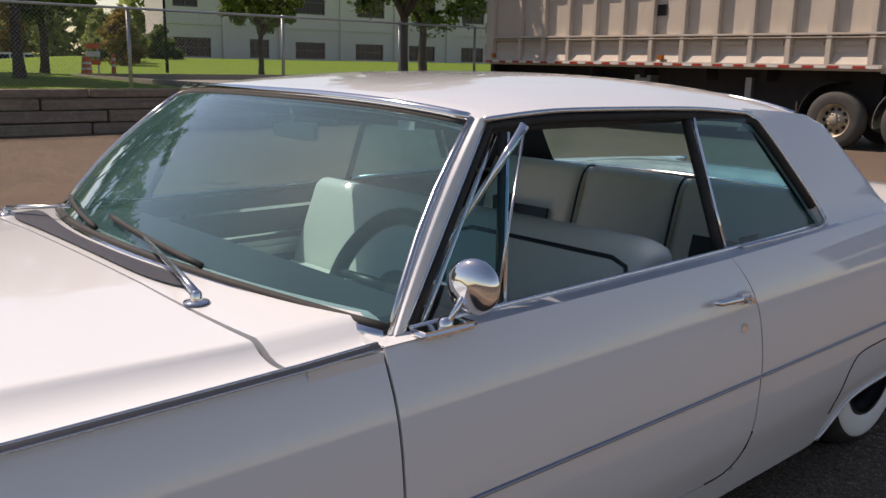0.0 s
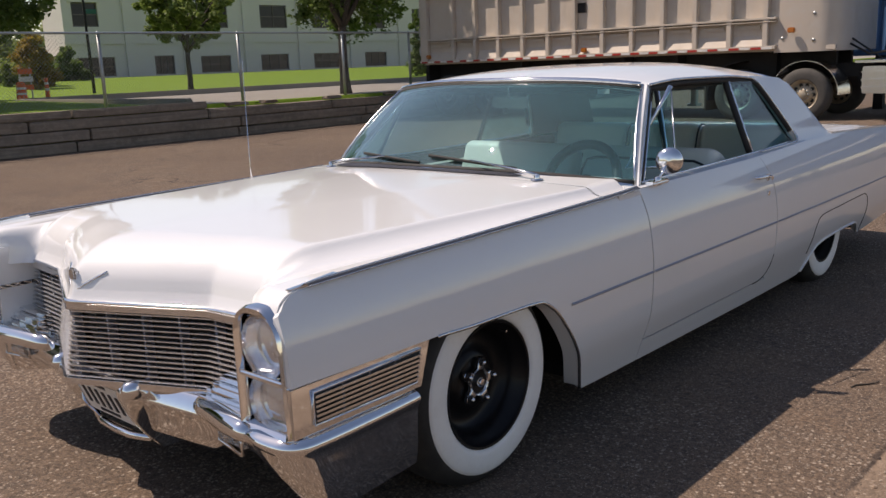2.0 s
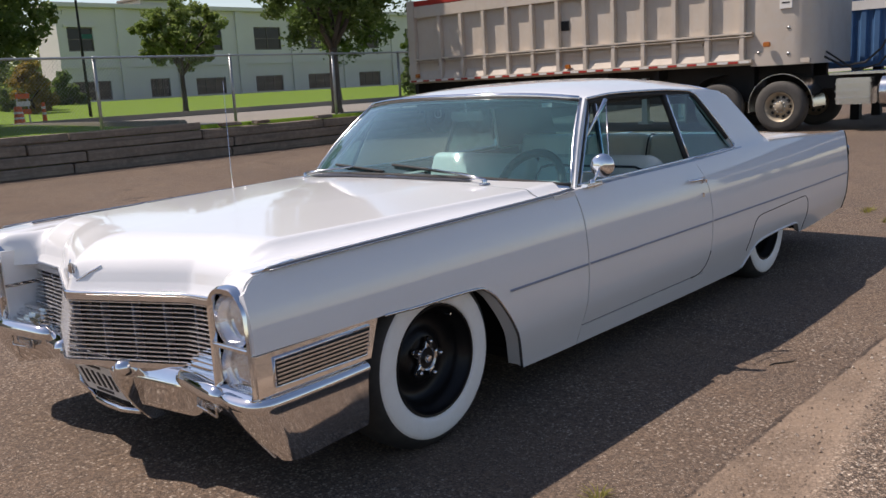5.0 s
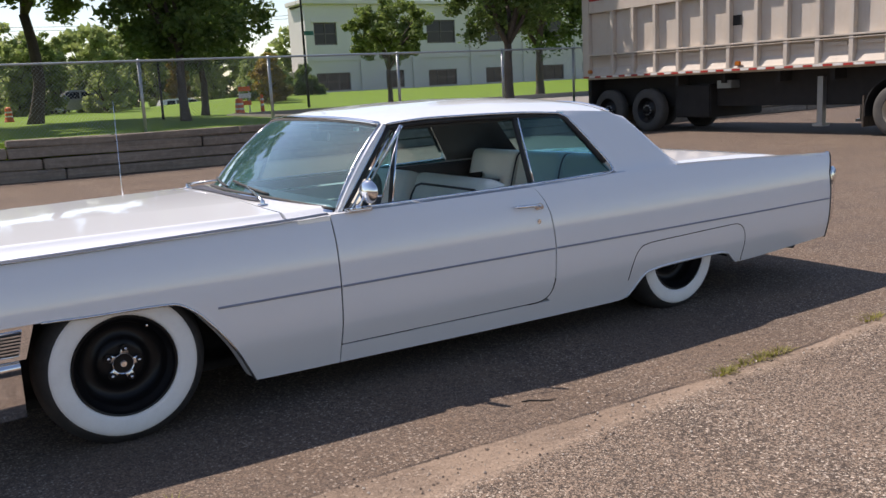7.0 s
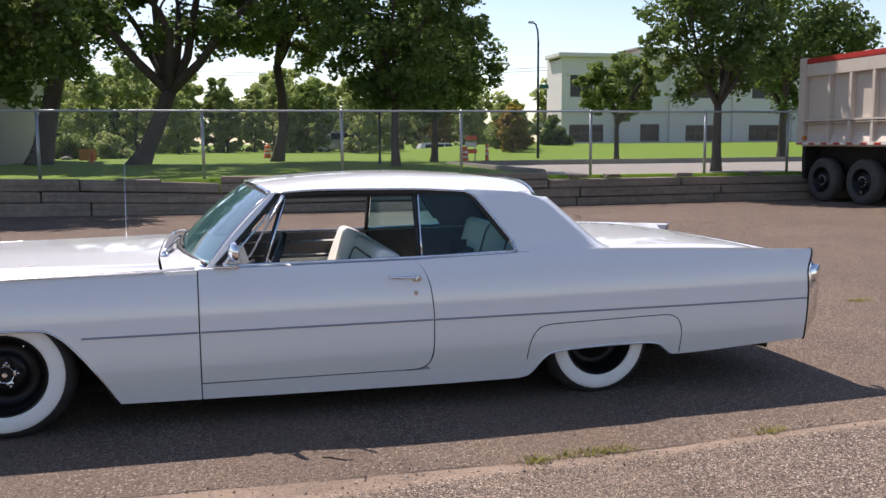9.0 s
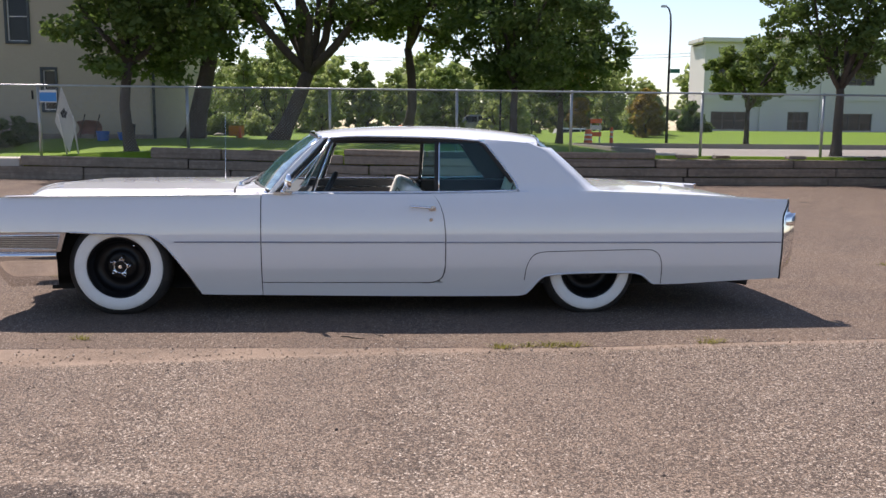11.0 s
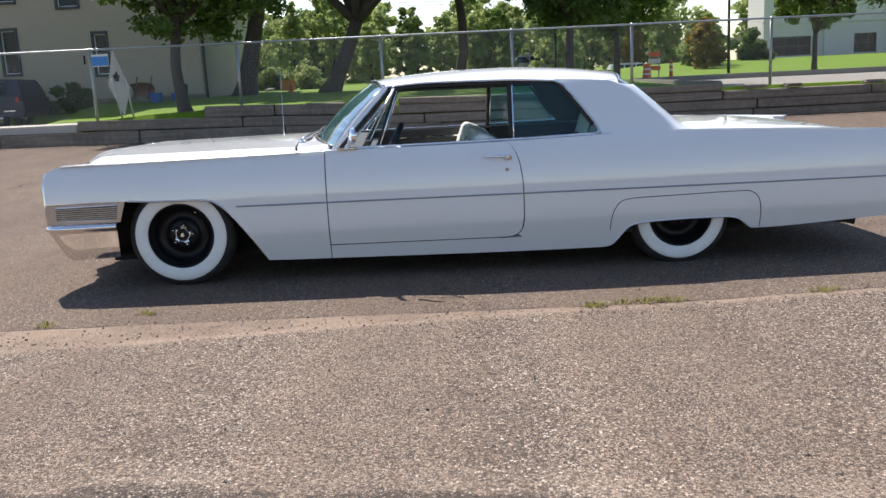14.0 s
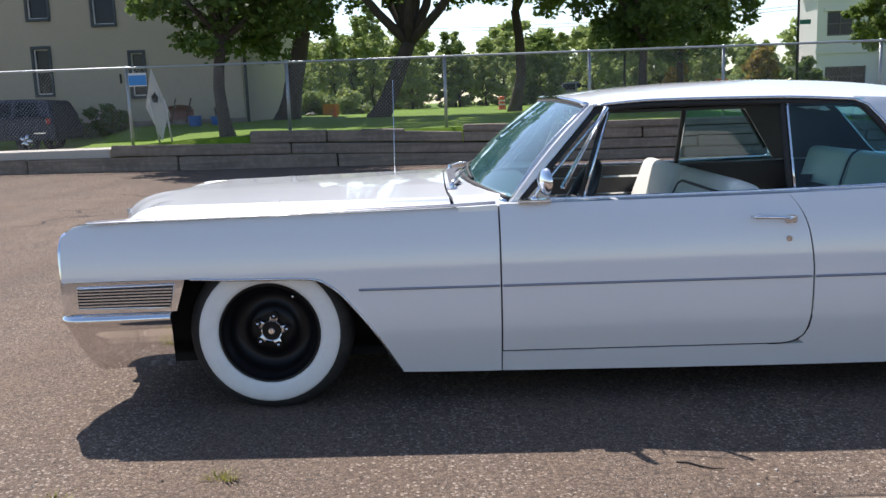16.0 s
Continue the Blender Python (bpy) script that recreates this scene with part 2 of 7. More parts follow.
M_HEADLENS = material("headlight_lens", (0.90, 0.91, 0.92), 0.08, var=((90, 0.4, (0.5, 0.52, 0.55), 0.4, 0.7),), spec=0.9)
M_HEADLENS.node_tree.nodes["Principled BSDF"].inputs["Transmission Weight"].default_value = 0.85
# whitish film puts the lens's bright sky glint into its colour
M_LAMPGLASS = glass("clear_lamp_glass", (0.97, 0.98, 1.0), 0.02, 0.96, 1.0, film=0.13, film_color=(0.80, 0.82, 0.84))
M_REFLECTOR = material("lamp_reflector", (0.93, 0.93, 0.94), 0.16, 1.0, var=((45, 0.5, (0.75, 0.75, 0.77), 0.4, 0.7),), bump=((130, 0.5, 0.004),))
M_GRILLE_BAR = material("satin_grille_metal", (0.73, 0.73, 0.74), 0.26, 0.78, var=((50, 0.3, (0.66, 0.66, 0.66), 0.4, 0.8),))
M_CONCRETE = material("weathered_concrete", (0.250, 0.198, 0.150), 0.9, var=((1.1, 0.8, (0.145, 0.118, 0.092), 0.35, 0.7), (9, 0.6, (0.33, 0.275, 0.22), 0.45, 0.7), (2.2, 0.75, (0.12, 0.10, 0.08), 0.48, 0.72, (0.25, 1, 6)), (5.0, 0.6, (0.38, 0.33, 0.27), 0.56, 0.75, (0.15, 1, 4))), bump=((18, 0.7, 0.008), (70, 0.5, 0.004)))
M_GALV = material("galvanised_steel", (0.42, 0.44, 0.44), 0.42, 0.85, var=((9, 0.5, (0.32, 0.33, 0.33), 0.4, 0.7),))
M_GRASS = material("lawn", (0.130, 0.212, 0.016), 0.9, var=((0.5, 0.6, (0.10, 0.178, 0.012), 0.35, 0.7), (6, 0.6, (0.175, 0.26, 0.024), 0.4, 0.75), (40, 0.5, (0.085, 0.14, 0.012), 0.45, 0.7)), bump=((30, 0.8, 0.03),), spec=0.2)
M_ROAD = material("concrete_road", (0.25, 0.225, 0.19), 0.9, var=((0.6, 0.6, (0.20, 0.18, 0.155), 0.35, 0.7), (20, 0.4, (0.30, 0.27, 0.23), 0.4, 0.7)), bump=((60, 0.3, 0.003),))
M_BARK = material("bark", (0.085, 0.066, 0.050), 0.95, var=((5, 0.7, (0.045, 0.035, 0.028), 0.35, 0.65, (1, 1, 0.25)), (16, 0.5, (0.13, 0.105, 0.08), 0.5, 0.75)), bump=((14, 0.9, 0.03),))
M_TRAILER = material("weathered_aluminium", (0.56, 0.485, 0.40), 0.6, 0.05, var=((0.7, 0.55, (0.47, 0.41, 0.345), 0.35, 0.7), (5, 0.5, (0.55, 0.52, 0.48), 0.45, 0.75), (3, 0.4, (0.28, 0.23, 0.18), 0.55, 0.85, (1, 1, 0.3))), rough_var=0.1, bump=((6, 0.15, 0.01),))
M_RED = material("red_paint", (0.42, 0.035, 0.025), 0.45, var=((3, 0.5, (0.30, 0.03, 0.025), 0.4, 0.7),))
M_WHITE = material("white_reflective", (0.72, 0.70, 0.66), 0.45, var=((6, 0.4, (0.6, 0.57, 0.52), 0.4, 0.7),))
M_FRAME = material("chassis_black", (0.009, 0.0085, 0.008), 0.75, var=((3, 0.7, (0.022, 0.019, 0.017), 0.4, 0.7),))
M_STUCCO = material("white_stucco", (0.60, 0.58, 0.53), 0.9, var=((0.4, 0.4, (0.53, 0.51, 0.465), 0.35, 0.7), (8, 0.3, (0.64, 0.62, 0.57), 0.4, 0.7)), bump=((20, 0.3, 0.01),))
M_YELLOW = material("cream_stucco", (0.40, 0.345, 0.25), 0.92, var=((0.5, 0.4, (0.35, 0.30, 0.215), 0.35, 0.7), (10, 0.3, (0.44, 0.385, 0.28), 0.4, 0.7)), bump=((25, 0.35, 0.01),))
M_WINDOW = material("dark_window_glass", (0.015, 0.018, 0.022), 0.08, var=((0.6, 0.6, (0.03, 0.033, 0.036), 0.4, 0.7),), spec=0.25)
M_WIRE = material("weathered_wire", (0.36, 0.37, 0.36), 0.65, 0.3, var=((9, 0.5, (0.12, 0.12, 0.11), 0.4, 0.7),))
M_ORANGE = material("orange_plastic", (0.75, 0.13, 0.02), 0.5, var=((5, 0.4, (0.6, 0.10, 0.02), 0.4, 0.7),))
M_BLUE = material("blue_paint", (0.05, 0.13, 0.27), 0.5, var=((1.2, 0.6, (0.04, 0.10, 0.20), 0.35, 0.7), (7, 0.4, (0.09, 0.17, 0.30), 0.5, 0.75)))


def leaf_material(name, a, c):
    m = bpy.data.materials.new(name)
    m.use_nodes = True
    n, l = m.node_tree.nodes, m.node_tree.links
    b = n["Principled BSDF"]
    b.inputs["Roughness"].default_value = 0.55
    b.inputs["Specular IOR Level"].default_value = 0.35
    geo = n.new("ShaderNodeNewGeometry")
    tex = n.new("ShaderNodeTexNoise")
    tex.inputs["Scale"].default_value = 0.9
    l.new(geo.outputs["Position"], tex.inputs["Vector"])
    add = n.new("ShaderNodeMath")
    add.operation = 'MULTIPLY_ADD'
    add.inputs[1].default_value, add.inputs[2].default_value = 0.55, -0.05
    l.new(geo.outputs["Random Per Island"], add.inputs[0])
    add2 = n.new("ShaderNodeMath")
    add2.operation = 'MULTIPLY_ADD'
    add2.inputs[1].default_value = 0.6
    l.new(tex.outputs[0], add2.inputs[0])
    l.new(add.outputs[0], add2.inputs[2])
    mix = n.new("ShaderNodeMix")
    mix.data_type = 'RGBA'
    l.new(add2.outputs[0], mix.inputs[0])
    mix.inputs[6].default_value, mix.inputs[7].default_value = (*a, 1), (*c, 1)
    l.new(mix.outputs[2], b.inputs["Base Color"])
    tl = n.new("ShaderNodeBsdfTranslucent")
    l.new(mix.outputs[2], tl.inputs[0])
    ms = n.new("ShaderNodeMixShader")
    ms.inputs[0].default_value = 0.5
    l.new(b.outputs[0], ms.inputs[1])
    l.new(tl.outputs[0], ms.inputs[2])
    l.new(ms.outputs[0], n["Material Output"].inputs[0])
    return m


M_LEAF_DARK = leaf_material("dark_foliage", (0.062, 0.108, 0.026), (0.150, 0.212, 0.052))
# these two greens are greyed and lifted to hold distance haze
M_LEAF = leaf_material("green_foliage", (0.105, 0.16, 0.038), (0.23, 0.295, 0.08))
M_LEAF_LIGHT_HAZE = leaf_material("light_hazed_foliage", (0.20, 0.265, 0.075), (0.40, 0.45, 0.165))
M_LEAF_AUTUMN = leaf_material("turning_foliage", (0.17, 0.16, 0.03), (0.36, 0.24, 0.05))


# ---- building helpers ----
PLACE = {}


def thing(name, loc, label, category, group="", kind=""):
    e = new(name)
    e.location = loc
    e.empty_display_size = 0.2
    PLACE[e.name] = Vector(loc)
    return tagged(e, label, category, group, kind)


def link_mesh(name, me, mat, parent=None, label="", smooth=True):
    ob = new(name, me)
    for mm in (mat if isinstance(mat, (list, tuple)) else [mat]):
        me.materials.append(mm)
    if smooth:
        me.shade_smooth()
    if parent is not None:
        ob.parent = parent
        if parent.name in PLACE:
            ob.matrix_parent_inverse = Matrix.Translation(-PLACE[parent.name])
    if label:
        ob["label"] = label
    return ob


def part(name, bm, mat, parent=None, label="", smooth=False, angle=None):
    me = bpy.data.meshes.new(name)
    bm.to_mesh(me)
    bm.free()
    ob = link_mesh(name, me, mat, parent, label, smooth)
    if angle:
        me.set_sharp_from_angle(angle=radians(angle))
    return ob


def raw(name, verts, faces, mat, parent=None, label="", smooth=True, angle=None):
    me = bpy.data.meshes.new(name)
    me.from_pydata([tuple(v) for v in verts], [], faces)
    me.update()
    ob = link_mesh(name, me, mat, parent, label, smooth)
    if angle:
        me.set_sharp_from_angle(angle=radians(angle))
    return ob


def box(bm, x0, x1, y0, y1, z0, z1, bevel=0.0, m=None):
    r = bmesh.ops.create_cube(bm, size=1)
    t = Matrix.Translation(((x0 + x1) / 2, (y0 + y1) / 2, (z0 + z1) / 2)) @ Matrix.Diagonal((abs(x1 - x0), abs(y1 - y0), abs(z1 - z0), 1))
    bmesh.ops.transform(bm, matrix=(m @ t) if m else t, verts=r["verts"])
    if bevel:
        es = {e for v in r["verts"] for e in v.link_edges}
        bmesh.ops.bevel(bm, geom=list(es), offset=bevel, segments=2, affect='EDGES')


def boxes(*specs, bevel=0.0):
    bm = bmesh.new()
    for s in specs:
        box(bm, *s, bevel=bevel)
    return bm


def tube(path, radius, sides=8, closed=False, caps=True):
    """Verts and faces of a round bar along path; radius a number or one per point."""
    P = [Vector(p) for p in path]
    n = len(P)
    R = radius if isinstance(radius, (list, tuple)) else [radius] * n
    verts, faces = [], []
    up = None
    for i, p in enumerate(P):
        a = P[(i - 1) % n] if (i or closed) else P[i]
        b = P[(i + 1) % n] if (i < n - 1 or closed) else P[i]
        d = (b - a).normalized()
        if up is None:
            up = d.orthogonal().normalized()
        up = (up - d * up.dot(d))
        up = up.normalized() if up.length > 1e-6 else d.orthogonal().normalized()
        side = d.cross(up)
        for k in range(sides):
            a_ = 2 * math.pi * k / sides
            verts.append(p + (up * math.cos(a_) + side * math.sin(a_)) * R[i])
    last = n if closed else n - 1
    for i in range(last):
        j = (i + 1) % n
        for k in range(sides):
            k2 = (k + 1) % sides
            faces.append((i * sides + k, i * sides + k2, j * sides + k2, j * sides + k))
    if caps and not closed:
        faces.append(tuple(range(sides))[::-1])
        faces.append(tuple(range((n - 1) * sides, n * sides)))
    return verts, faces


def join(*pieces):
    V, F = [], []
    for v, f in pieces:
        o = len(V)
        V += list(v)
        F += [tuple(i + o for i in q) for q in f]
    return V, F


def bar(name, path, radius, mat, parent=None, label="", sides=8, closed=False):
    v, f = tube(path, radius, sides, closed)
    return raw(name, v, f, mat, parent, label)


def lathe(profile, segments=40, axis='y', centre=(0, 0, 0)):
    """Turn (radius, along) round an axis."""
    V, F = [], []
    n = len(profile)
    for k in range(segments):
        a = 2 * math.pi * k / segments
        c, s = math.cos(a), math.sin(a)
        for r, h in profile:
            p = {'y': (r * c, h, r * s), 'z': (r * c, r * s, h), 'x': (h, r * c, r * s)}[axis]
            V.append(Vector(p) + Vector(centre))
    for k in range(segments):
        k2 = (k + 1) % segments
        for i in range(n - 1):
            F.append((k * n + i, k * n + i + 1, k2 * n + i + 1, k2 * n + i))
    return V, F


def smooth_curve(pts):
    """A smooth function through (x, value) points."""
    xs, vs = [p[0] for p in pts], [p[1] for p in pts]
    m = []
    for i in range(len(xs)):
        if i == 0 or i == len(xs) - 1:
            m.append(None)
        else:
            a, b = (vs[i] - vs[i - 1]) / (xs[i] - xs[i - 1]), (vs[i + 1] - vs[i]) / (xs[i + 1] - xs[i])
            m.append(0.0 if a * b <= 0 else 2 * a * b / (a + b))
    m[0] = (vs[1] - vs[0]) / (xs[1] - xs[0])
    m[-1] = (vs[-1] - vs[-2]) / (xs[-1] - xs[-2])

    def f(x):
        if x <= xs[0]:
            return vs[0]
        if x >= xs[-1]:
            return vs[-1]
        i = max(k for k in range(len(xs) - 1) if xs[k] <= x)
        h = xs[i + 1] - xs[i]
        t = (x - xs[i]) / h
        return ((2 * t**3 - 3 * t**2 + 1) * vs[i] + (t**3 - 2 * t**2 + t) * h * m[i] + (-2 * t**3 + 3 * t**2) * vs[i + 1] + (t**3 - t**2) * h * m[i + 1])
    return f


def lerp(a, b, t):
    return a + (b - a) * t


def sheet(fn, nu, nv, hint=None, flip=False):
    """Grid of points fn(u, v) for u, v in 0..1, faces turned towards hint."""
    V = [Vector(fn(i / nu, j / nv)) for i in range(nu + 1) for j in range(nv + 1)]
    F = [(i * (nv + 1) + j, (i + 1) * (nv + 1) + j, (i + 1) * (nv + 1) + j + 1, i * (nv + 1) + j + 1) for i in range(nu) for j in range(nv)]
    if hint is not None:
        tot = Vector()
        for q in F:
            a, b, c, d = (V[k] for k in q)
            tot += (c - a).cross(d - b)
        flip = tot.dot(Vector(hint)) < 0
    if flip:
        F = [q[::-1] for q in F]
    return V, F


def thick(ob, t=0.02, offset=-1):
    """Give an open sheet real thickness, with crisp edges all round."""
    me = ob.data
    mats = list(me.materials)
    V = [v.co.copy() for v in me.vertices]
    N = [v.normal.copy() for v in me.vertices]
    F = [tuple(p.vertices) for p in me.polygons]
    n = len(V)
    if offset > 0:
        V = [v + m * t for v, m in zip(V, N)]
    count = {}
    for q in F:
        for a, b in zip(q, q[1:] + q[:1]):
            count[(a, b)] = count.get((a, b), 0) + 1
    rim = [(a, b) for (a, b) in count if (b, a) not in count]
    verts = V + [v - m * t for v, m in zip(V, N)]
    faces = F + [tuple(i + n for i in q)[::-1] for q in F]
    for a, b in rim:
        o = len(verts)
        verts += [V[a], V[b], verts[n + b], verts[n + a]]
        faces.append((o + 1, o, o + 3, o + 2))
    new_me = bpy.data.meshes.new(me.name)
    new_me.from_pydata(verts, [], faces)
    new_me.update()
    for m in mats:
        new_me.materials.append(m)
    smooth = me.polygons[0].use_smooth
    sharp = [e.use_edge_sharp for e in me.edges]
    ob.data = new_me
    if smooth:
        new_me.shade_smooth()
        new_me.set_sharp_from_angle(angle=radians(50))
    bpy.data.meshes.remove(me)
    return ob


# ---- ground ----
def smooth01(t):
    t = min(1, max(0, t))
    return t * t * (3 - 2 * t)


def lot_z(x, y):
    return 0.0095 * min(16, max(0.0, 3.2 - x)) ** 1.0


WALL_Y = 15.95
bank_z = smooth_curve([(-9.0, 0.36), (-6.7, 0.38), (-6.3, 0.60), (-3.0, 0.72), (4.5, 0.78), (9.0, 0.70), (16.0, 0.68)])


def land_z(x, y):
    """Height of the ground behind the retaining wall."""
    b = bank_z(x)
    y0 = lerp(17, 22.5, smooth01((-8.4 - x) / 1.0))
    left = lerp(b, 0.92, smooth01((y - y0) / lerp(8, 2.5, (y0 - 17) / 5.5))) if x < 9 else b
    right = b + 0.12 * smooth01((y - 26) / 12)
    w = smooth01((x - 7) / 3)
    z = lerp(left, right, w)
    dip = 1.4 * smooth01((y - 60) / 6) * smooth01((x - 14) / 3) * smooth01((26 - x) / 2)      # the street beyond the crest
    return lerp(z, lerp(1.0, 1.35, smooth01((x - 13) / 8)), smooth01((y - 36) / 26)) - dip


xs = sorted(set([-400, -150, -60, -30, -20] + [i * 0.5 for i in range(-28, 45)] + [25, 30, 40, 60, 150, 400]))
ys = sorted(set([-300, -80, -30, -15] + [i * 0.5 for i in range(-24, 33)] + [16.2, 16.3, 17, 18, 20, 22, 24, 26.5, 26.6, 29, 33.5, 36, 39, 44, 50, 56, 60, 63, 66, 70, 100, 200, 500]))
V = [(x, y, lot_z(x, y) if y <= 16.2 else land_z(x, y)) for x in xs for y in ys]
ny = len(ys)
F, mi = [], []
for i in range(len(xs) - 1):
    for j in range(ny - 1):
        F.append((i * ny + j, (i + 1) * ny + j, (i + 1) * ny + j + 1, i * ny + j + 1))
        cx, cyy = (xs[i] + xs[i + 1]) / 2, (ys[j] + ys[j + 1]) / 2
        k = 0
        if cyy > 16.2:
            k = 1
            if cx > 9 and 17 < cyy < 26.5:
                k = 2
            if cx < -6.4 and cyy < 16.9 and cx > -25:
                k = 2
            elif cx < -9.0 and cyy < 23 and cx > -25:
                k = 0
        mi.append(k)
ground = raw("ground", V, F, [M_ASPHALT, M_GRASS, M_ROAD])
for p, k in zip(ground.data.polygons, mi):
    p.material_index = k
tagged(ground, "worn brown asphalt lot with a lawn and pale road behind it", "ground", kind="structure")
kerb = part("kerb", boxes((9.0, 150, 26.5, 26.7, 0.5, 0.86), (8.8, 9.0, 17.2, 26.7, 0.5, 0.84), bevel=0.03), M_ROAD)
tagged(kerb, "pale concrete kerb along the road", "kerb", kind="structure")

M_PALE = material("pale_concrete", (0.46, 0.42, 0.36), 0.9, var=((1.2, 0.5, (0.38, 0.345, 0.295), 0.35, 0.7), (25, 0.4, (0.52, 0.48, 0.42), 0.4, 0.7)), bump=((60, 0.3, 0.003),))
# ---- retaining wall of stacked concrete planks ----
wall = thing("retaining_wall", (4, WALL_Y, 0), "low retaining wall of stacked weathered concrete planks", "wall", kind="structure")
random.seed(11)


def plank(x0, x1, k, y):
    """One plank of course k, following the slope of the joints."""
    bm = bmesh.new()
    box(bm, x0 + 0.012, x1 - 0.012, y, y + 0.32, 0.0, 1.0, bevel=0.018)
    for v in bm.verts:
        xx = max(v.co.x, -6.8)
        lo, hi = course_z(k, xx) + 0.008, course_z(k + 1, xx) - 0.008
        z = lo + (v.co.z if v.co.z < 0.5 else 0.0) if v.co.z < 0.5 else hi - (1.0 - v.co.z)
        v.co.z = z
        v.co += Vector((random.uniform(-1, 1) * 0.006, random.uniform(-1, 1) * 0.010, random.uniform(-1, 1) * 0.006))
    return part("concrete_plank", bm, M_CONCRETE, wall)


courses = [(-30, -24, -18.5, -13, -8.2, -5.0, -1.64, 2.0, 5.6, 9.3, 13.0, 17, 21, 25, 30),
           (-6.41, -2.61, 1.6, 5.9, 9.4, 13.2, 17.2, 22, 30),
           (-3.48, -1.85, 1.0, 4.75, 8.6, 12.1, 16.2, 21, 30),
           (1.0, 3.0, 5.6, 8.6)]


def course_z(k, x):
    """Height of joint k: the wall climbs a little with the lot."""
    left = (-0.10, 0.222, 0.46, 0.715, 0.80)[k] + 2 * lot_z(x, 16)
    right = (-0.02, 0.20, 0.42, 0.63, 0.80)[k] + lot_z(x, 16)
    return lerp(left, right, smooth01((x + 1.0) / 3.0))


for n_c, cuts in enumerate(courses):
    for a, b in zip(cuts, cuts[1:]):
        plank(a, b, n_c, WALL_Y + 0.02 * n_c + random.uniform(-0.012, 0.012))
for x, l_, w_ in ((9.4, 0.5, 0.2), (10.3, 0.35, 0.22), (12.2, 0.45, 0.2), (14.2, 0.4, 0.16), (-0.7, 0.9, 0.3)):
    bm = bmesh.new()
    box(bm, x - l_ / 2, x + l_ / 2, WALL_Y + 0.06, WALL_Y + 0.06 + w_, bank_z(x) - 0.04 + lot_z(x, 16) * 0, bank_z(x) + 0.04, bevel=0.015)
    for v in bm.verts:
        v.co += Vector((random.uniform(-0.03, 0.03), random.uniform(-0.03, 0.03), random.uniform(-0.012, 0.012)))
    tagged(part("broken_slab", bm, M_CONCRETE), "broken piece of concrete lying on the retaining wall", "rubble", "broken slabs")

slab = part("pavement", boxes((-30, -6.44, 16.02, 17.2, 0.30, 0.565), bevel=0.015), M_PALE)
tagged(slab, "pale concrete slab along the top of the low wall", "pavement", kind="structure")

# ---- chain-link fence ----
fence = thing("chain_link_fence", (4, 16.6, 0.7), "galvanised chain-link fence with steel posts and top rail", "fence")
FENCE_Y = 16.6
post_x = [-25.2, -22.0, -18.9, -15.7, -12.5, -9.3, -6.15, -2.72, 0.66, 3.75, 6.60, 9.93, 13.09, 15.52, 18.7, 21.9, 25.0]
for x in post_x:
    v, f = join(tube([(x, FENCE_Y, land_z(x, FENCE_Y) - 0.12), (x, FENCE_Y, 2.25)], 0.036, 10), lathe([(0.042, 2.23), (0.040, 2.27), (0.02, 2.295), (0, 2.30)], 10, 'z', (x, FENCE_Y, 0)))
    raw("fence_post", v, f, M_GALV, fence)
bar("top_rail", [(x, FENCE_Y - 0.03, 2.255) for x in post_x], 0.024, M_GALV, fence)
# woven wire: two families of slanting wires
Vw, Fw = [], []
for fam in (1, -1):
    x = -26.0
    while x < 25.0:
        n_seg = 2
        z0 = 0.42 if x < -6.4 else 0.72
        h = 2.24 - z0
        a, b = Vector((x, FENCE_Y - 0.05, z0)), Vector((x + fam * h * 0.95, FENCE_Y - 0.05 + 0.004 * fam, z0 + h))
        d = (b - a).normalized()
        s1 = Vector((0, 1, 0))
        s2 = d.cross(s1)
        o = len(Vw)
        for p in (a, b):
            for k in range(3):
                an = 2 * math.pi * k / 3
                Vw.append(p + (s1 * math.cos(an) + s2 * math.sin(an)) * 0.0023)
        for k in range(3):
            Fw.append((o + k, o + (k + 1) % 3, o + 3 + (k + 1) % 3, o + 3 + k))
        x += 0.076
raw("wire_mesh", Vw, Fw, M_WIRE, fence, "woven diamond wire mesh", smooth=False)

# ---- trees ----
def leaf_cloud(points, spread, count, size, rnd):
    """Bent leaf quads scattered round clump centres (x, y, z, radius)."""
    pts = np.array(points)
    n = count
    idx = rnd.integers(0, len(pts), n)
    c = pts[idx]
    d = rnd.normal(size=(n, 3))
    d /= np.linalg.norm(d, axis=1, keepdims=True)
    r = c[:, 3] * rnd.random(n) ** 0.45
    pos = c[:, :3] + d * r[:, None] * np.array([1, 1, 0.8])
    a = rnd.normal(size=(n, 3))
    a[:, 2] *= 0.6
    a /= np.linalg.norm(a, axis=1, keepdims=True)
    b = np.cross(a, d + rnd.normal(size=(n, 3)) * 0.6)
    b /= np.linalg.norm(b, axis=1, keepdims=True) + 1e-9
    s = size * (0.6 + 0.8 * rnd.random(n))[:, None]
    v = np.empty((n, 4, 3))
    v[:, 0] = pos - a * s * 0.5
    v[:, 1] = pos + b * s * 0.36 + np.cross(a, b) * s * 0.12
    v[:, 2] = pos + a * s * 0.6
    v[:, 3] = pos - b * s * 0.36 + np.cross(a, b) * s * 0.12
    faces = np.arange(n * 4).reshape(n, 4)
    return v.reshape(-1, 3), faces


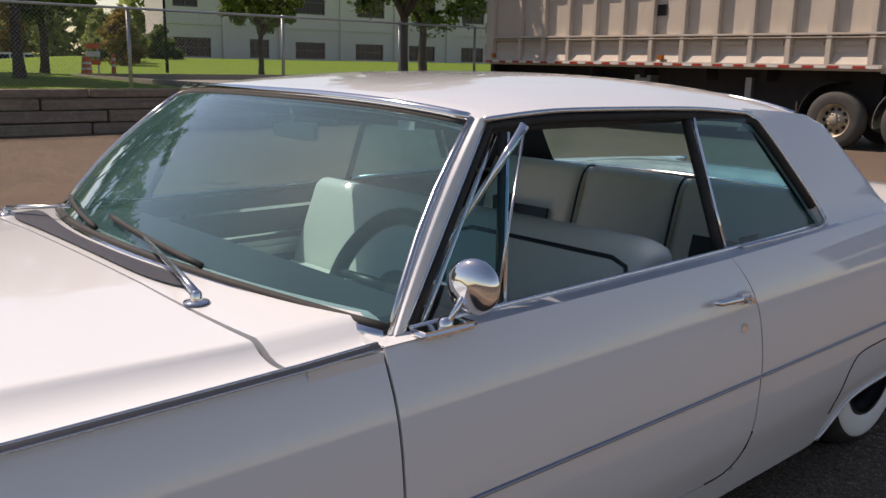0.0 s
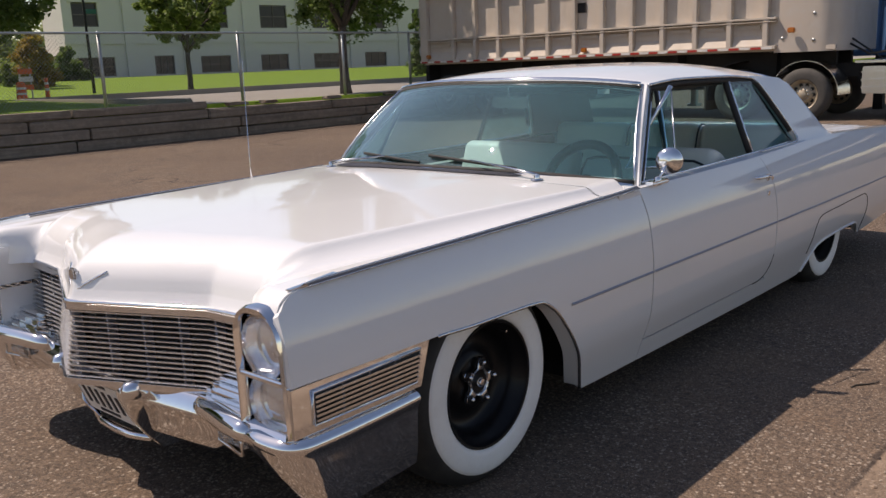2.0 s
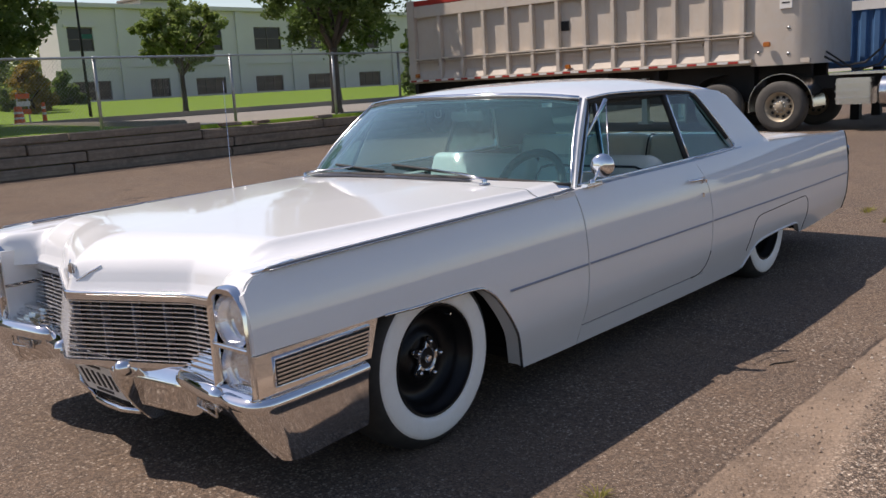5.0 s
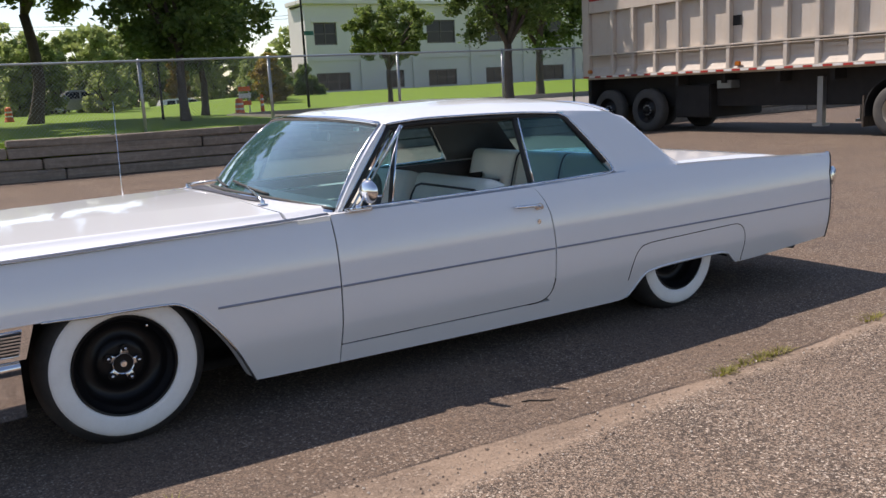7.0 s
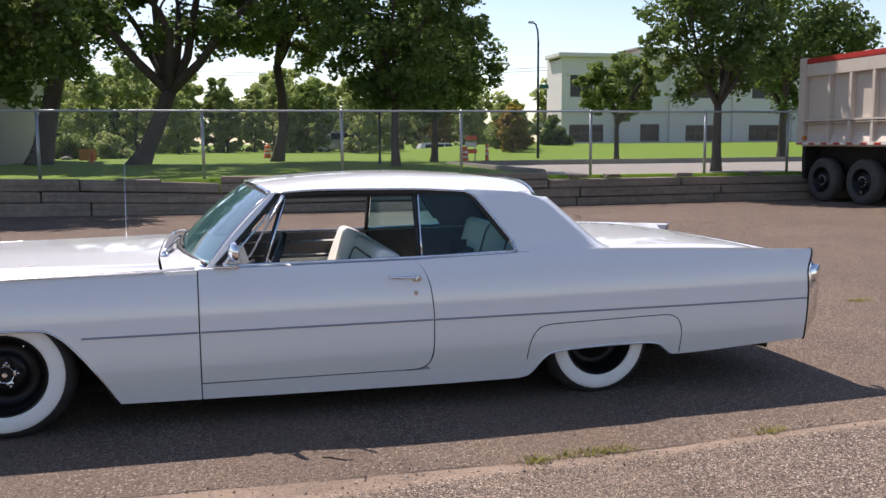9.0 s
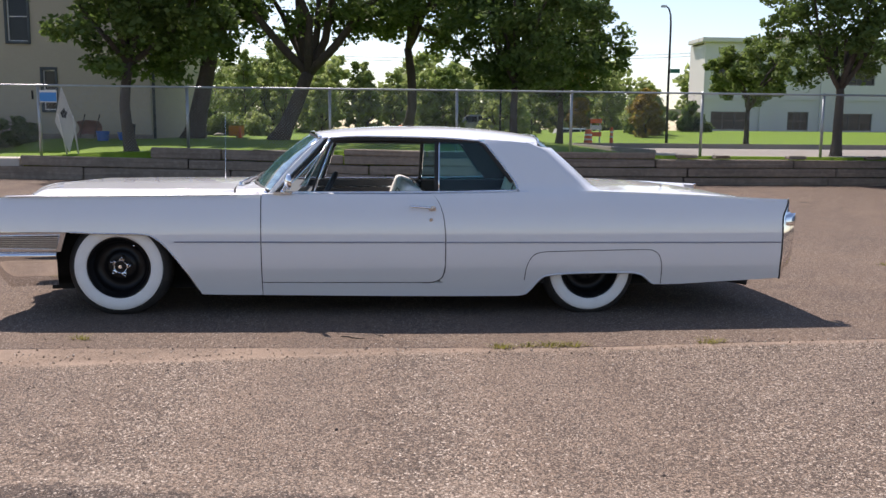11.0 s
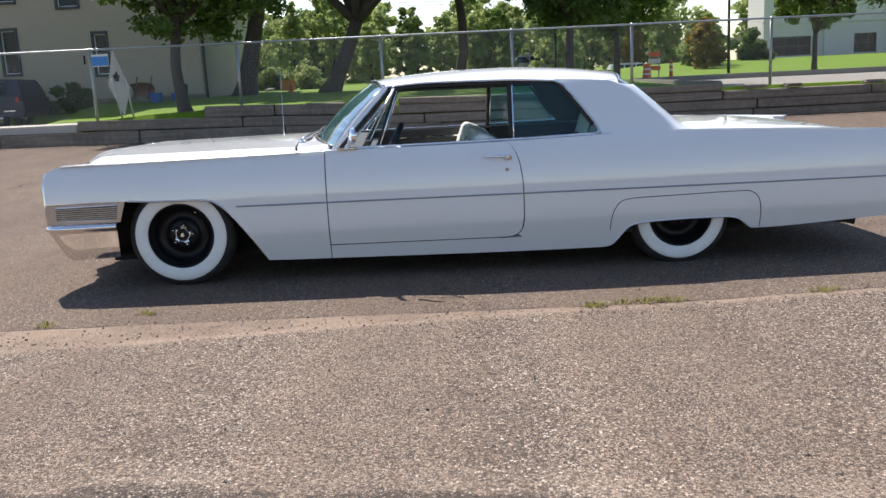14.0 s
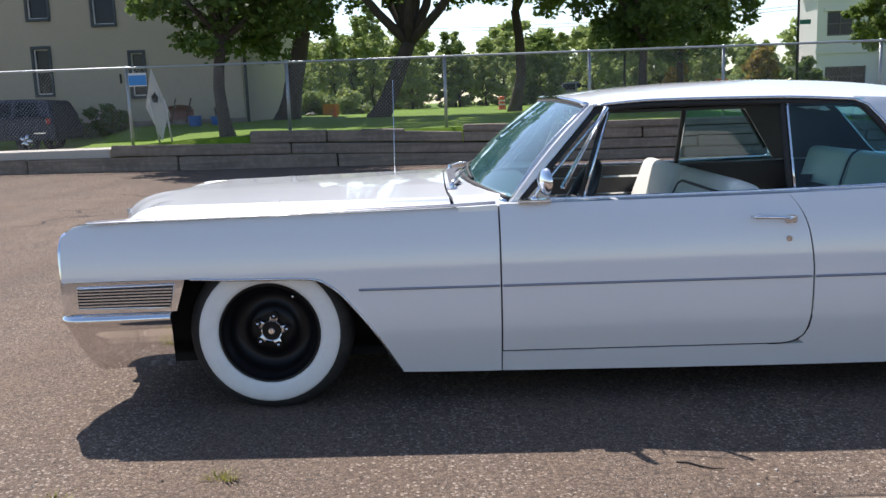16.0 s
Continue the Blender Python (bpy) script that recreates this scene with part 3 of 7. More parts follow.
def fast_mesh(name, verts, faces):
    me = bpy.data.meshes.new(name)
    n, m = len(verts), len(faces)
    me.vertices.add(n)
    me.vertices.foreach_set("co", np.asarray(verts, dtype=np.float32).ravel())
    me.loops.add(m * 4)
    me.loops.foreach_set("vertex_index", np.asarray(faces, dtype=np.int32).ravel())
    me.polygons.add(m)
    me.polygons.foreach_set("loop_start", np.arange(0, m * 4, 4, dtype=np.int32))
    me.update(calc_edges=True)
    return me


def limb_path(a, b, bend, rnd, n=6):
    a, b = Vector(a), Vector(b)
    pts = []
    off = Vector((rnd.normal() * bend, rnd.normal() * bend, abs(rnd.normal()) * bend * 0.6))
    for i in range(n + 1):
        t = i / n
        pts.append(a.lerp(b, t) + off * math.sin(t * math.pi) + Vector((rnd.normal(), rnd.normal(), 0)) * bend * 0.10 * (0 < i < n))
    return pts


def tree(x, y, r, trunk_top, crown, leaves, size, mat, label, seed, limbs=7, clumps=45, lean=(0, 0), base_z=None, holes=0.0, cone=0.0, group="trees behind the fence"):
    """trunk_top: height of the fork; crown: (dx, dy, zmid, rx, ry, rz) round the trunk."""
    rnd = np.random.default_rng(seed)
    z0 = land_z(x, y) if base_z is None else base_z
    t = thing("tree", (x, y, z0), label, "tree", group)
    fork = Vector((x + lean[0], y + lean[1], z0 + trunk_top))
    tp = limb_path((x, y, z0 - 0.15), fork, r * 0.5, rnd, 8)
    rad = [r * (1.45 if i == 0 else 1.12 if i == 1 else lerp(1.0, 0.72, i / 8)) for i in range(9)]
    pieces = [tube(tp, rad, 12)]
    dx, dy, zm, rx, ry, rz = crown
    cc = Vector((fork.x + dx, fork.y + dy, zm))
    cl = []
    clumps = int(clumps * 2.2)
    while len(cl) < clumps:
        d = rnd.normal(size=3)
        d /= np.linalg.norm(d)
        k = rnd.random() ** 0.33
        thin = 1 - cone * (d[2] * k + 1) / 2
        p = cc + Vector((d[0] * rx * k * thin, d[1] * ry * k * thin, d[2] * rz * k))
        if rnd.random() < holes and k < 0.8:
            continue
        cl.append((p.x, p.y, p.z, (0.12 + 0.15 * rnd.random()) * min(rx, rz)))
    order = sorted(range(clumps), key=lambda i: rnd.random())[:limbs * 4]
    ends = []
    for i in range(limbs):
        a = 2 * math.pi * i / limbs + rnd.normal() * 0.3
        e = cc + Vector((math.cos(a) * rx * 0.6, math.sin(a) * ry * 0.6, rnd.uniform(-0.3, 0.5) * rz))
        p = limb_path(fork - Vector((0, 0, 0.05)), e, rx * 0.12, rnd)
        pieces.append(tube(p, [r * lerp(0.55, 0.12, j / 6) for j in range(7)], 8))
        ends.append(p)
    for i in order:
        c = Vector(cl[i][:3])
        src = min((q for p in ends for q in p[2:]), key=lambda q: (q - c).length)
        p = limb_path(src, c, 0.12, rnd, 4)
        pieces.append(tube(p, [r * lerp(0.16, 0.04, j / 4) for j in range(5)], 5))
    raw("trunk", *join(*pieces), M_BARK, t)
    v, f = leaf_cloud(cl, 0, leaves, size, rnd)
    link_mesh("crown", fast_mesh("crown", v, f), mat, t, smooth=False)
    return t


tree(-1.45, 24.5, 0.28, 2.2, (0.4, 0, 7.3, 5.2, 4.0, 3.0), 22000, 0.18, M_LEAF_DARK, "old broad tree with a leaning forked trunk on the lawn", 1, limbs=7, clumps=60, lean=(1.05, 0), holes=0.3)
tree(-4.6, 26.5, 0.34, 2.8, (-0.6, 0, 6.0, 2.8, 2.6, 2.7), 14000, 0.17, M_LEAF_DARK, "dark leafy tree with a thick trunk on the lawn", 2, clumps=50, lean=(0.7, 0), holes=0.2)
tree(2.85, 26.5, 0.19, 3.2, (0.5, 0, 6.5, 2.9, 2.4, 2.4), 13000, 0.16, M_LEAF, "tall tree with a slim dark trunk on the lawn", 3, clumps=40, lean=(0.1, 0), holes=0.3)
tree(5.95, 21.3, 0.13, 1.9, (0.2, 0.3, 5.2, 2.45, 2.2, 2.75), 17000, 0.145, M_LEAF_DARK, "dense dark green shade tree with a straight trunk", 4, clumps=80)
tree(9.4, 31.0, 0.15, 1.9, (0.0, 0, 4.7, 2.7, 2.3, 2.2), 12000, 0.19, M_LEAF_DARK, "dense dark green shade tree beside the lawn", 14, clumps=60)
tree(17.1, 30.2, 0.12, 1.5, (0.1, 0, 3.75, 1.95, 1.8, 1.35), 9000, 0.16, M_LEAF, "small round-crowned tree on the sunny lawn", 5, clumps=55)
tree(14.1, 17.7, 0.14, 1.8, (0.1, 0.4, 5.0, 2.0, 1.9, 2.6), 16000, 0.13, M_LEAF_DARK, "dense dark green tree close behind the fence", 6, clumps=80)
tree(24.3, 29.2, 0.20, 2.2, (0.6, 0, 5.6, 3.2, 2.8, 2.9), 11000, 0.20, M_LEAF_DARK, "large dark green tree near the trailer", 7, clumps=70)
tree(-4.35, 17.8, 0.15, 2.2, (0.1, 0.2, 4.75, 2.6, 2.0, 2.35), 19000, 0.15, M_LEAF_DARK, "dark leafy tree with a slim trunk beside the house", 8, clumps=75)
tree(-8.4, 33.0, 0.28, 3.0, (0, 0, 6.6, 3.4, 3.0, 3.4), 12000, 0.22, M_LEAF, "large leafy tree behind the house", 9, clumps=60)
random.seed(5)
# far rows: mostly light green trees, paled further by painted haze
kinds = (M_LEAF, M_LEAF_LIGHT_HAZE, M_LEAF_LIGHT_HAZE, M_LEAF_LIGHT_HAZE)
for i in range(46):
    x = lerp(-16, 20.5, i / 45) + random.uniform(-0.6, 0.6)
    y = random.uniform(45, 60)
    h = random.uniform(2.9, 4.4) + (1.1 if i % 5 == 0 else 0) + (1.4 if x < -2.5 else 0)
    h *= 0.70 if x > 12.5 else 1.0
    if 12.6 < x < 17.0:
        x, y, h = x + 0.26 * (74 - y), 74 + 0.2 * i % 3, h * 1.7 + 1.6
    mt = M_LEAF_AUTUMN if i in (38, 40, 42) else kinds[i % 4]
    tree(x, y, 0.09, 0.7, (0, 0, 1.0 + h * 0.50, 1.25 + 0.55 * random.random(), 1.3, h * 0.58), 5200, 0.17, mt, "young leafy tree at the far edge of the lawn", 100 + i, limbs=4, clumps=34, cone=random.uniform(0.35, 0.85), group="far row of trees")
for i in range(14):
    x = lerp(-40, 60, i / 13) + random.uniform(-2, 2)
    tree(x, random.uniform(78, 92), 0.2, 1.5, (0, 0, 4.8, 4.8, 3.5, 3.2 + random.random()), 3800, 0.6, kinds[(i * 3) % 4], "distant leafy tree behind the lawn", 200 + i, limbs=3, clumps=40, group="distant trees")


def bush(x, y, rx, rz, mat, seed, label, count=2500, size=0.12, z=None):
    rnd = np.random.default_rng(seed)
    z0 = land_z(x, y) if z is None else z
    cl = [(x + rnd.normal() * rx * 0.45, y + rnd.normal() * rx * 0.35, z0 + abs(rnd.normal()) * rz * 0.5 + 0.1 * rz, 0.3 * rx) for _ in range(16)]
    v, f = leaf_cloud(cl, 0, count, size, rnd)
    o = link_mesh("bush", fast_mesh("bush", v, f), mat, None, smooth=False)
    return tagged(o, label, "bush", "bushes on the lawn")


bush(-9.3, 23.9, 0.7, 0.65, M_LEAF_DARK, 31, "low dark shrub against the cream house wall")
bush(-10.0, 23.6, 0.8, 0.75, M_LEAF_DARK, 32, "low dark shrub against the cream house wall")
bush(-5.5, 38, 1.8, 1.1, M_LEAF, 34, "rounded green shrub at the edge of the lawn", 5000, 0.14)
bush(-3.9, 37, 1.2, 0.9, M_LEAF_LIGHT_HAZE, 33, "rounded light green shrub at the edge of the lawn", 4000, 0.13)
bush(24.5, 56, 1.7, 1.9, M_LEAF_DARK, 36, "dark shrub beside the white building", 3000, 0.25)
for i, (x, y) in enumerate(((33.6, 33.5), (35.0, 33.0), (36.4, 32.4))):
    rnd = np.random.default_rng(60 + i)
    z0 = land_z(x, y)
    cl = [(x + rnd.normal() * 0.16, y + rnd.normal() * 0.16, z0 + 0.3 + 3.4 * k / 17, 0.52 * (1 - k / 19)) for k in range(17)]
    v, f = leaf_cloud(cl, 0, 3500, 0.16, rnd)
    tagged(link_mesh("conifer", fast_mesh("conifer", v, f), M_LEAF_DARK, None, smooth=False), "narrow dark green columnar conifer", "tree", "columnar conifers")

# ---- the car ----
# bright trim with the dark it mirrors put into its base colour
M_MOULD = material("dark_sheen_trim", (0.30, 0.31, 0.36), 0.30, 0.9, var=((60, 0.3, (0.24, 0.25, 0.29), 0.4, 0.8),))
M_SILL = material("satin_sill_trim", (0.66, 0.68, 0.72), 0.38, 0.7, var=((60, 0.3, (0.56, 0.58, 0.6), 0.4, 0.8),))
CY = 2.13
car = thing("car", (1.9, CY, 0), "lowered white two-door hardtop classic car with whitewall tyres, parked on asphalt", "car")
side_w = smooth_curve([(0.10, 0.900), (0.17, 0.924), (0.25, 0.952), (0.355, 0.9865), (0.362, 0.988), (0.369, 0.9893), (0.46, 0.998), (0.56, 1.0), (0.66, 0.993), (0.73, 0.982), (0.78, 0.968), (0.82, 0.952), (0.86, 0.934), (0.90, 0.91)])
plan_w = smooth_curve([(-0.95, 0.978), (-0.6, 0.986), (0.3, 0.992), (2.6, 1.002), (3.6, 0.997), (4.70, 0.976)])
top_z = smooth_curve([(-0.88, 0.795), (-0.855, 0.822), (-0.82, 0.838), (-0.6, 0.845), (-0.2, 0.850), (0.72, 0.861), (0.905, 0.866), (2.1, 0.872), (2.7, 0.885), (3.1, 0.893), (3.8, 0.874), (4.65, 0.835)])
low_z = smooth_curve([(-0.90, 0.617), (-0.36, 0.614), (-0.20, 0.607), (0.05, 0.603), (0.145, 0.597), (0.222, 0.556), (0.303, 0.470), (0.396, 0.340), (0.481, 0.185), (0.49, 0.170), (0.905, 0.160), (2.70, 0.136), (2.755, 0.142), (2.80, 0.178), (2.85, 0.245), (2.90, 0.284), (3.05, 0.302), (3.3, 0.308), (3.52, 0.306), (3.60, 0.292), (3.66, 0.250), (3.70, 0.222), (3.75, 0.216), (4.30, 0.238), (4.65, 0.257)])
door_r = smooth_curve([(0.246, 2.06), (0.25, 2.10), (0.262, 2.135), (0.30, 2.166), (0.40, 2.178), (0.55, 2.178), (0.70, 2.165), (0.78, 2.145), (0.83, 2.12), (0.875, 2.085)])
door_low = lambda x: lerp(0.258, 0.248, (x - 0.9) / 1.25)


def half_w(x, z):
    return side_w(z) * plan_w(x)


def side_pt(s, x, z, out=0.0):
    return (x, CY + s * (half_w(x, z) + out), z)


CREASE = 0.362


def body_row(v, lo, hi, share=0.34):
    """Height of row v between lo and hi, with one row lying on the low body crease."""
    c = max(CREASE, lo + 0.02)
    return lerp(lo, c, v / share) if v < share else lerp(c, hi, (v - share) / (1 - share))


def tail_x(z):
    """Rear edge of the tail fins: upright, kicked back at the top."""
    return 4.648 + 0.012 * smooth01((0.36 - z) / 0.1) + 0.052 * smooth01((z - 0.69) / 0.15)


for s, where in ((-1, "left"), (1, "right")):
    # front fender: nose to the door gap
    def fender(u, v, s=s):
        x = lerp(-0.886, 0.9035, u)
        return side_pt(s, x, body_row(v, low_z(x), top_z(x)))
    fe = raw("front_fender", *sheet(fender, 130, 30, (0, s, 0)), M_PAINT, car)
    thick(fe, 0.025)

    def door(u, v, s=s):
        z = body_row(v, 0.25, 0.866)
        x = lerp(0.9105, door_r(z), u)
        z = body_row(v, door_low(x), top_z(x))
        return side_pt(s, x, z)
    dr = raw("door", *sheet(door, 40, 30, (0, s, 0)), M_PAINT, car)
    thick(dr, 0.05)

    def rocker(u, v, s=s):
        x = lerp(0.909, 2.17, u)
        return side_pt(s, x, lerp(low_z(x), door_low(x) - 0.008, v))

    def quarter(u, v, s=s):
        x0 = lerp(2.17, 4.650, u)
        z = body_row(v, low_z(x0), top_z(x0))
        edge = door_r(z) + 0.007 if z > 0.245 else 2.17
        x = x0 + (edge - 2.17) * (1 - u) ** 12
        x += (tail_x(z) - 4.650) * u ** 14
        return side_pt(s, x, z)
    qa = raw("quarter_panel", *join(sheet(rocker, 30, 4, (0, s, 0)), sheet(quarter, 150, 32, (0, s, 0))), M_PAINT, car)
    thick(qa, 0.025)

    # dark backing behind the panel gaps, standing in for their shade
    def backing(u, v, s=s):
        x = lerp(0.55, 2.6, u)
        return (x, CY + s * (half_w(x, lerp(0.19, 0.85, v)) - 0.055), lerp(0.19, 0.85, v))
    raw("gap_backing", *sheet(backing, 10, 6, (0, s, 0)), M_DARK, car)

    # dark bars added deep in the gaps to stand in for shade
    bar("gap_shade_bar", [side_pt(s, 0.907, lerp(0.18, 0.862, i / 16), -0.009) for i in range(17)], 0.0042, M_BLACK, car, sides=5)
    bar("gap_shade_bar", [side_pt(s, door_r(z) + 0.0035, z, -0.009) for z in [lerp(0.2505, 0.868, i / 24) for i in range(25)]], 0.0042, M_BLACK, car, sides=5)
    bar("gap_shade_bar", [side_pt(s, x, door_low(x) - 0.004, -0.009) for x in [lerp(0.905, 2.08, i / 12) for i in range(13)]], 0.0046, M_BLACK, car, sides=5)

    # skirt seam over the rear wheel
    seam = [(2.752, 0.26), (2.758, 0.34), (2.782, 0.41), (2.83, 0.456), (2.90, 0.468), (3.20, 0.474), (3.50, 0.479), (3.64, 0.480), (3.70, 0.462), (3.735, 0.42), (3.752, 0.34), (3.76, 0.225)]
    fx = smooth_curve([(i, p[0]) for i, p in enumerate(seam)])
    fz = smooth_curve([(i, p[1]) for i, p in enumerate(seam)])
    path = [side_pt(s, fx(i / 4), fz(i / 4), 0.0005) for i in range(4 * (len(seam) - 1) + 1)]
    bar("skirt_seam", path, 0.0026, M_DARK, car, sides=5)

    corner_seam = [(2.02, 0.2445), (2.07, 0.2455), (2.105, 0.2495), (2.135, 0.261), (2.160, 0.282), (2.176, 0.32), (2.1815, 0.37)]
    bar("door_corner_seam", [side_pt(s, x, z, -0.0005) for x, z in corner_seam], 0.0034, M_DARK, car, sides=5)

    # thin chrome side moulding
    def moulding(x0, x1, s=s):
        def f(u, v):
            x = lerp(x0, x1, u)
            z = lerp(0.546, 0.527, (x - 0.3) / 4.3) + (v - 0.5) * 0.0105
            return side_pt(s, x, z, 0.0015 + 0.005 * (1 - (2 * v - 1) ** 2))
        return sheet(f, 40, 4, (0, s, 0))
    for x0, x1 in ((0.325, 0.900), (0.914, 2.172), (2.187, 4.640)):
        raw("side_moulding", *moulding(x0, x1), M_MOULD, car)

    # wheel arch bright lips
    pts = []
    for i in range(60):
        x = lerp(-0.36, 0.485, i / 59)
        pts.append(side_pt(s, x, low_z(x) - 0.002, -0.001))
    bar("arch_moulding", pts, 0.006, M_ALU, car, sides=6)
    pts = []
    for i in range(60):
        x = lerp(2.765, 3.72, i / 59)
        pts.append(side_pt(s, x, low_z(x) + 0.004, 0.002))
    bar("arch_moulding", pts, 0.007, M_SILL, car, "bright flared lip over the rear wheel", sides=6)

    # painted flange inside the rear part of the front arch
    def flange(u, v, s=s):
        x = lerp(0.06, 0.478, u)
        return (x - 0.014 * v, CY + s * (half_w(x, low_z(x)) - 0.006 - 0.055 * v), low_z(x) - 0.004 + 0.004 * v)
    thick(raw("arch_flange", *sheet(flange, 30, 3, (-1, 0, -0.5)), M_PAINT, car), 0.004)

    # chrome strip along the top of the fender, with the front cap
    pts = [(x, CY + s * (half_w(x, top_z(x)) - 0.004), top_z(x) + 0.003) for x in [lerp(-0.78, 0.895, i / 50) for i in range(51)]]
    v, f = sheet(lambda u, w, p=pts, s=s: (lambda q: (q[0], q[1] + s * (w - 0.62) * -0.030, q[2] + 0.003 + 0.008 * (1 - (2 * w - 1) ** 2)))(p[min(50, int(round(u * 50)))]), 50, 4, (0, 0, 1))
    strip = raw("fender_strip", v, f, M_STRIP, car, "dark grooved strip with bright beads along it")
    for across, up, r in ((0.0186, 0.0045, 0.0022), (0.0036, 0.0105, 0.0034), (-0.0114, 0.0045, 0.0022)):
        bar("strip_bead", [(p[0], p[1] + s * across, p[2] + up) for p in pts], r, M_ALU, strip, sides=5)
    bm = bmesh.new()
    y = CY + s * (half_w(-0.8, 0.838) - 0.014)
    box(bm, -0.83, -0.66, y - 0.016, y + 0.016, 0.838, 0.858, bevel=0.006)
    for vtx in bm.verts:
        if vtx.co.x < -0.76:
            vtx.co.z = min(vtx.co.z, 0.846)
            vtx.co.y = lerp(vtx.co.y, y, 0.55)
    part("fender_cap", bm, M_CHROME, car, smooth=True, angle=40)

    # shoulder under the side windows
    def shoulder(u, v, s=s):
        x = lerp(1.0, 2.78, u)
        a = half_w(x, top_z(x))
        inner = lerp(0.885, 0.87, u)
        return (x, CY + s * lerp(a, inner, v), lerp(top_z(x), top_z(x) + 0.010, v ** 0.7))
    raw("window_sill_trim", *sheet(shoulder, 40, 3, (0, 0, 1)), M_SILL, car, "bright brushed window sill trim")

# hood
nose_plan = lambda a: lerp(-0.962, -0.767, (math.hypot(a, 0.006) - 0.006) / 0.454) if a < 0.46 else lerp(-0.767, -0.742, (a - 0.46) / 0.29)
pod_front = smooth_curve([(0.64, -0.751), (0.68, -0.752), (0.72, -0.778), (0.76, -0.828), (0.80, -0.862), (0.86, -0.876), (0.95, -0.878)])
hood_front = lambda a: nose_plan(a) if a < 0.66 else pod_front(a)
cowl_line = lambda o: 0.690 + 0.045 * (abs(o) / 0.93) ** 4


hood_crease = lambda x: lerp(0.668, 0.812, min(1, max(0, (x + 0.70) / 1.42)))


def hood_z(x, o):
    """A level panel that widens from the prow, sloping sides, then a hollow down to the fender top."""
    a = abs(o)
    t = min(1, max(0, (x + 0.75) / 1.45))
    zt = top_z(max(x, -0.8))
    crease = hood_crease(x)
    zm = lerp(0.888, 0.914, t)
    zc = lerp(zt + 0.002, lerp(0.884, 0.896, t), smooth01((x + 0.78) / 0.14))
    if a > crease:
        run = min(0.165, 0.925 - crease)
        return lerp(zc, zt + 0.002, 1 - (1 - min(1, (a - crease) / run)) ** 3.6) - 0.007 * math.sin(math.pi * min(1, (a - crease) / run))
    panel = lerp(0.015, 0.385, t)
    return lerp(zm, zc, max(0, a - panel) / (crease - panel)) - 0.003 * (min(a, panel) / max(panel, 0.05)) ** 2 * t


def hood_o(v):
    """Columns across the hood, packed beside the lamp pods."""
    q = lerp(-1, 1, v)
    a = abs(q)
    o = a / 0.6 * 0.64 if a < 0.6 else (lerp(0.64, 0.84, (a - 0.6) / 0.28) if a < 0.88 else lerp(0.84, 0.924, (a - 0.88) / 0.12))
    return math.copysign(o, q)


def hood(u, v):
    o = hood_o(v)
    a = abs(o)
    xf, xb = hood_front(a), cowl_line(o)
    back = smooth01((u - 0.2) / 0.3)
    pod = smooth01((a - 0.70) / 0.10)
    floor_z = lerp(0.706, 0.785, smooth01((a - 0.765) / 0.04))
    r = lerp(0.19, 0.060, pod)
    rz = lerp(0.135, 0.050, pod)
    lean = lerp(0.018, 0.004, pod)
    soft_prow = (math.hypot(a, 0.11) - a) * 0.424 * (1 - smooth01((a - 0.3) / 0.3))
    if u < 0.2:
        k = u / 0.2
        zt = hood_z(xf + r, o)
        if k < 0.5:
            return (xf + lean * k * 2, CY + o, lerp(floor_z, max(floor_z, zt - rz), k * 2))
        th = (k - 0.5) * math.pi
        return (xf + lean + soft_prow * smooth01(2 * k - 1) + r * (1 - math.cos(th)), CY + o, max(floor_z, zt - rz + rz * math.sin(th)))
    k = (u - 0.2) / 0.8
    x = lerp(xf + r + lean + soft_prow, xb, k)
    if a > 0.3:
        c = hood_crease(x)
        w = lerp(0.3, c, (a - 0.3) / 0.4267) if a < 0.7267 else lerp(c, 0.924, (a - 0.7267) / 0.1973)
        o = math.copysign(lerp(a, w, back), o)
    return (x, CY + o, hood_z(x, o))


def nose_x(o, z):
    """Front face of the hood at height z."""
    a = abs(o)
    zt, r, rz = hood_z(hood_front(a) + 0.19, o), 0.19, 0.135
    sn = (z - zt + rz) / rz
    return hood_front(a) + 0.018 + (r * (1 - math.cos(math.asin(min(0.98, sn)))) if sn > 0 else 0.0)


thick(raw("hood", *sheet(hood, 80, 150, (0, 0, 1)), M_PAINT, car), 0.02)


# cowl panel between hood and windscreen
glass_base = lambda o: 0.785 + 0.170 * (abs(o) / 0.88) ** 2.2


def cowl(u, v):
    o = lerp(-0.935, 0.935, v)
    x = lerp(cowl_line(o) + 0.006, glass_base(min(0.89, abs(o))) + 0.04 if abs(o) < 0.89 else 0.903, u)
    return (x, CY + o, hood_z(min(x, 0.75), o) + 0.006 * u * (1 if abs(o) < 0.85 else 0))


for s in (-1, 1):
    def corner(u, v, s=s):
        x = lerp(0.9105, 1.04, u)
        o = lerp(0.955, 0.86, v)
        o = min(o, half_w(x, top_z(x)))
        return (x, CY + s * o, top_z(x) + lerp(0.001, 0.008, v))
    thick(raw("cowl_corner", *sheet(corner, 8, 8, (0, 0, 1)), M_PAINT, car), 0.02)
thick(raw("cowl_panel", *sheet(cowl, 14, 100, (0, 0, 1)), M_PAINT, car), 0.02)


def vent(u, v):
    o = lerp(-0.47, 0.66, v)
    end = 0.03 * abs(2 * v - 1) ** 8
    x = lerp(cowl_line(o) + 0.022 + end, glass_base(o) - 0.034 - end, u)
    return (x, CY + o, hood_z(min(x, 0.75), o) + 0.004 + 0.006 * min(1, max(0, (x - 0.70) / 0.1)))


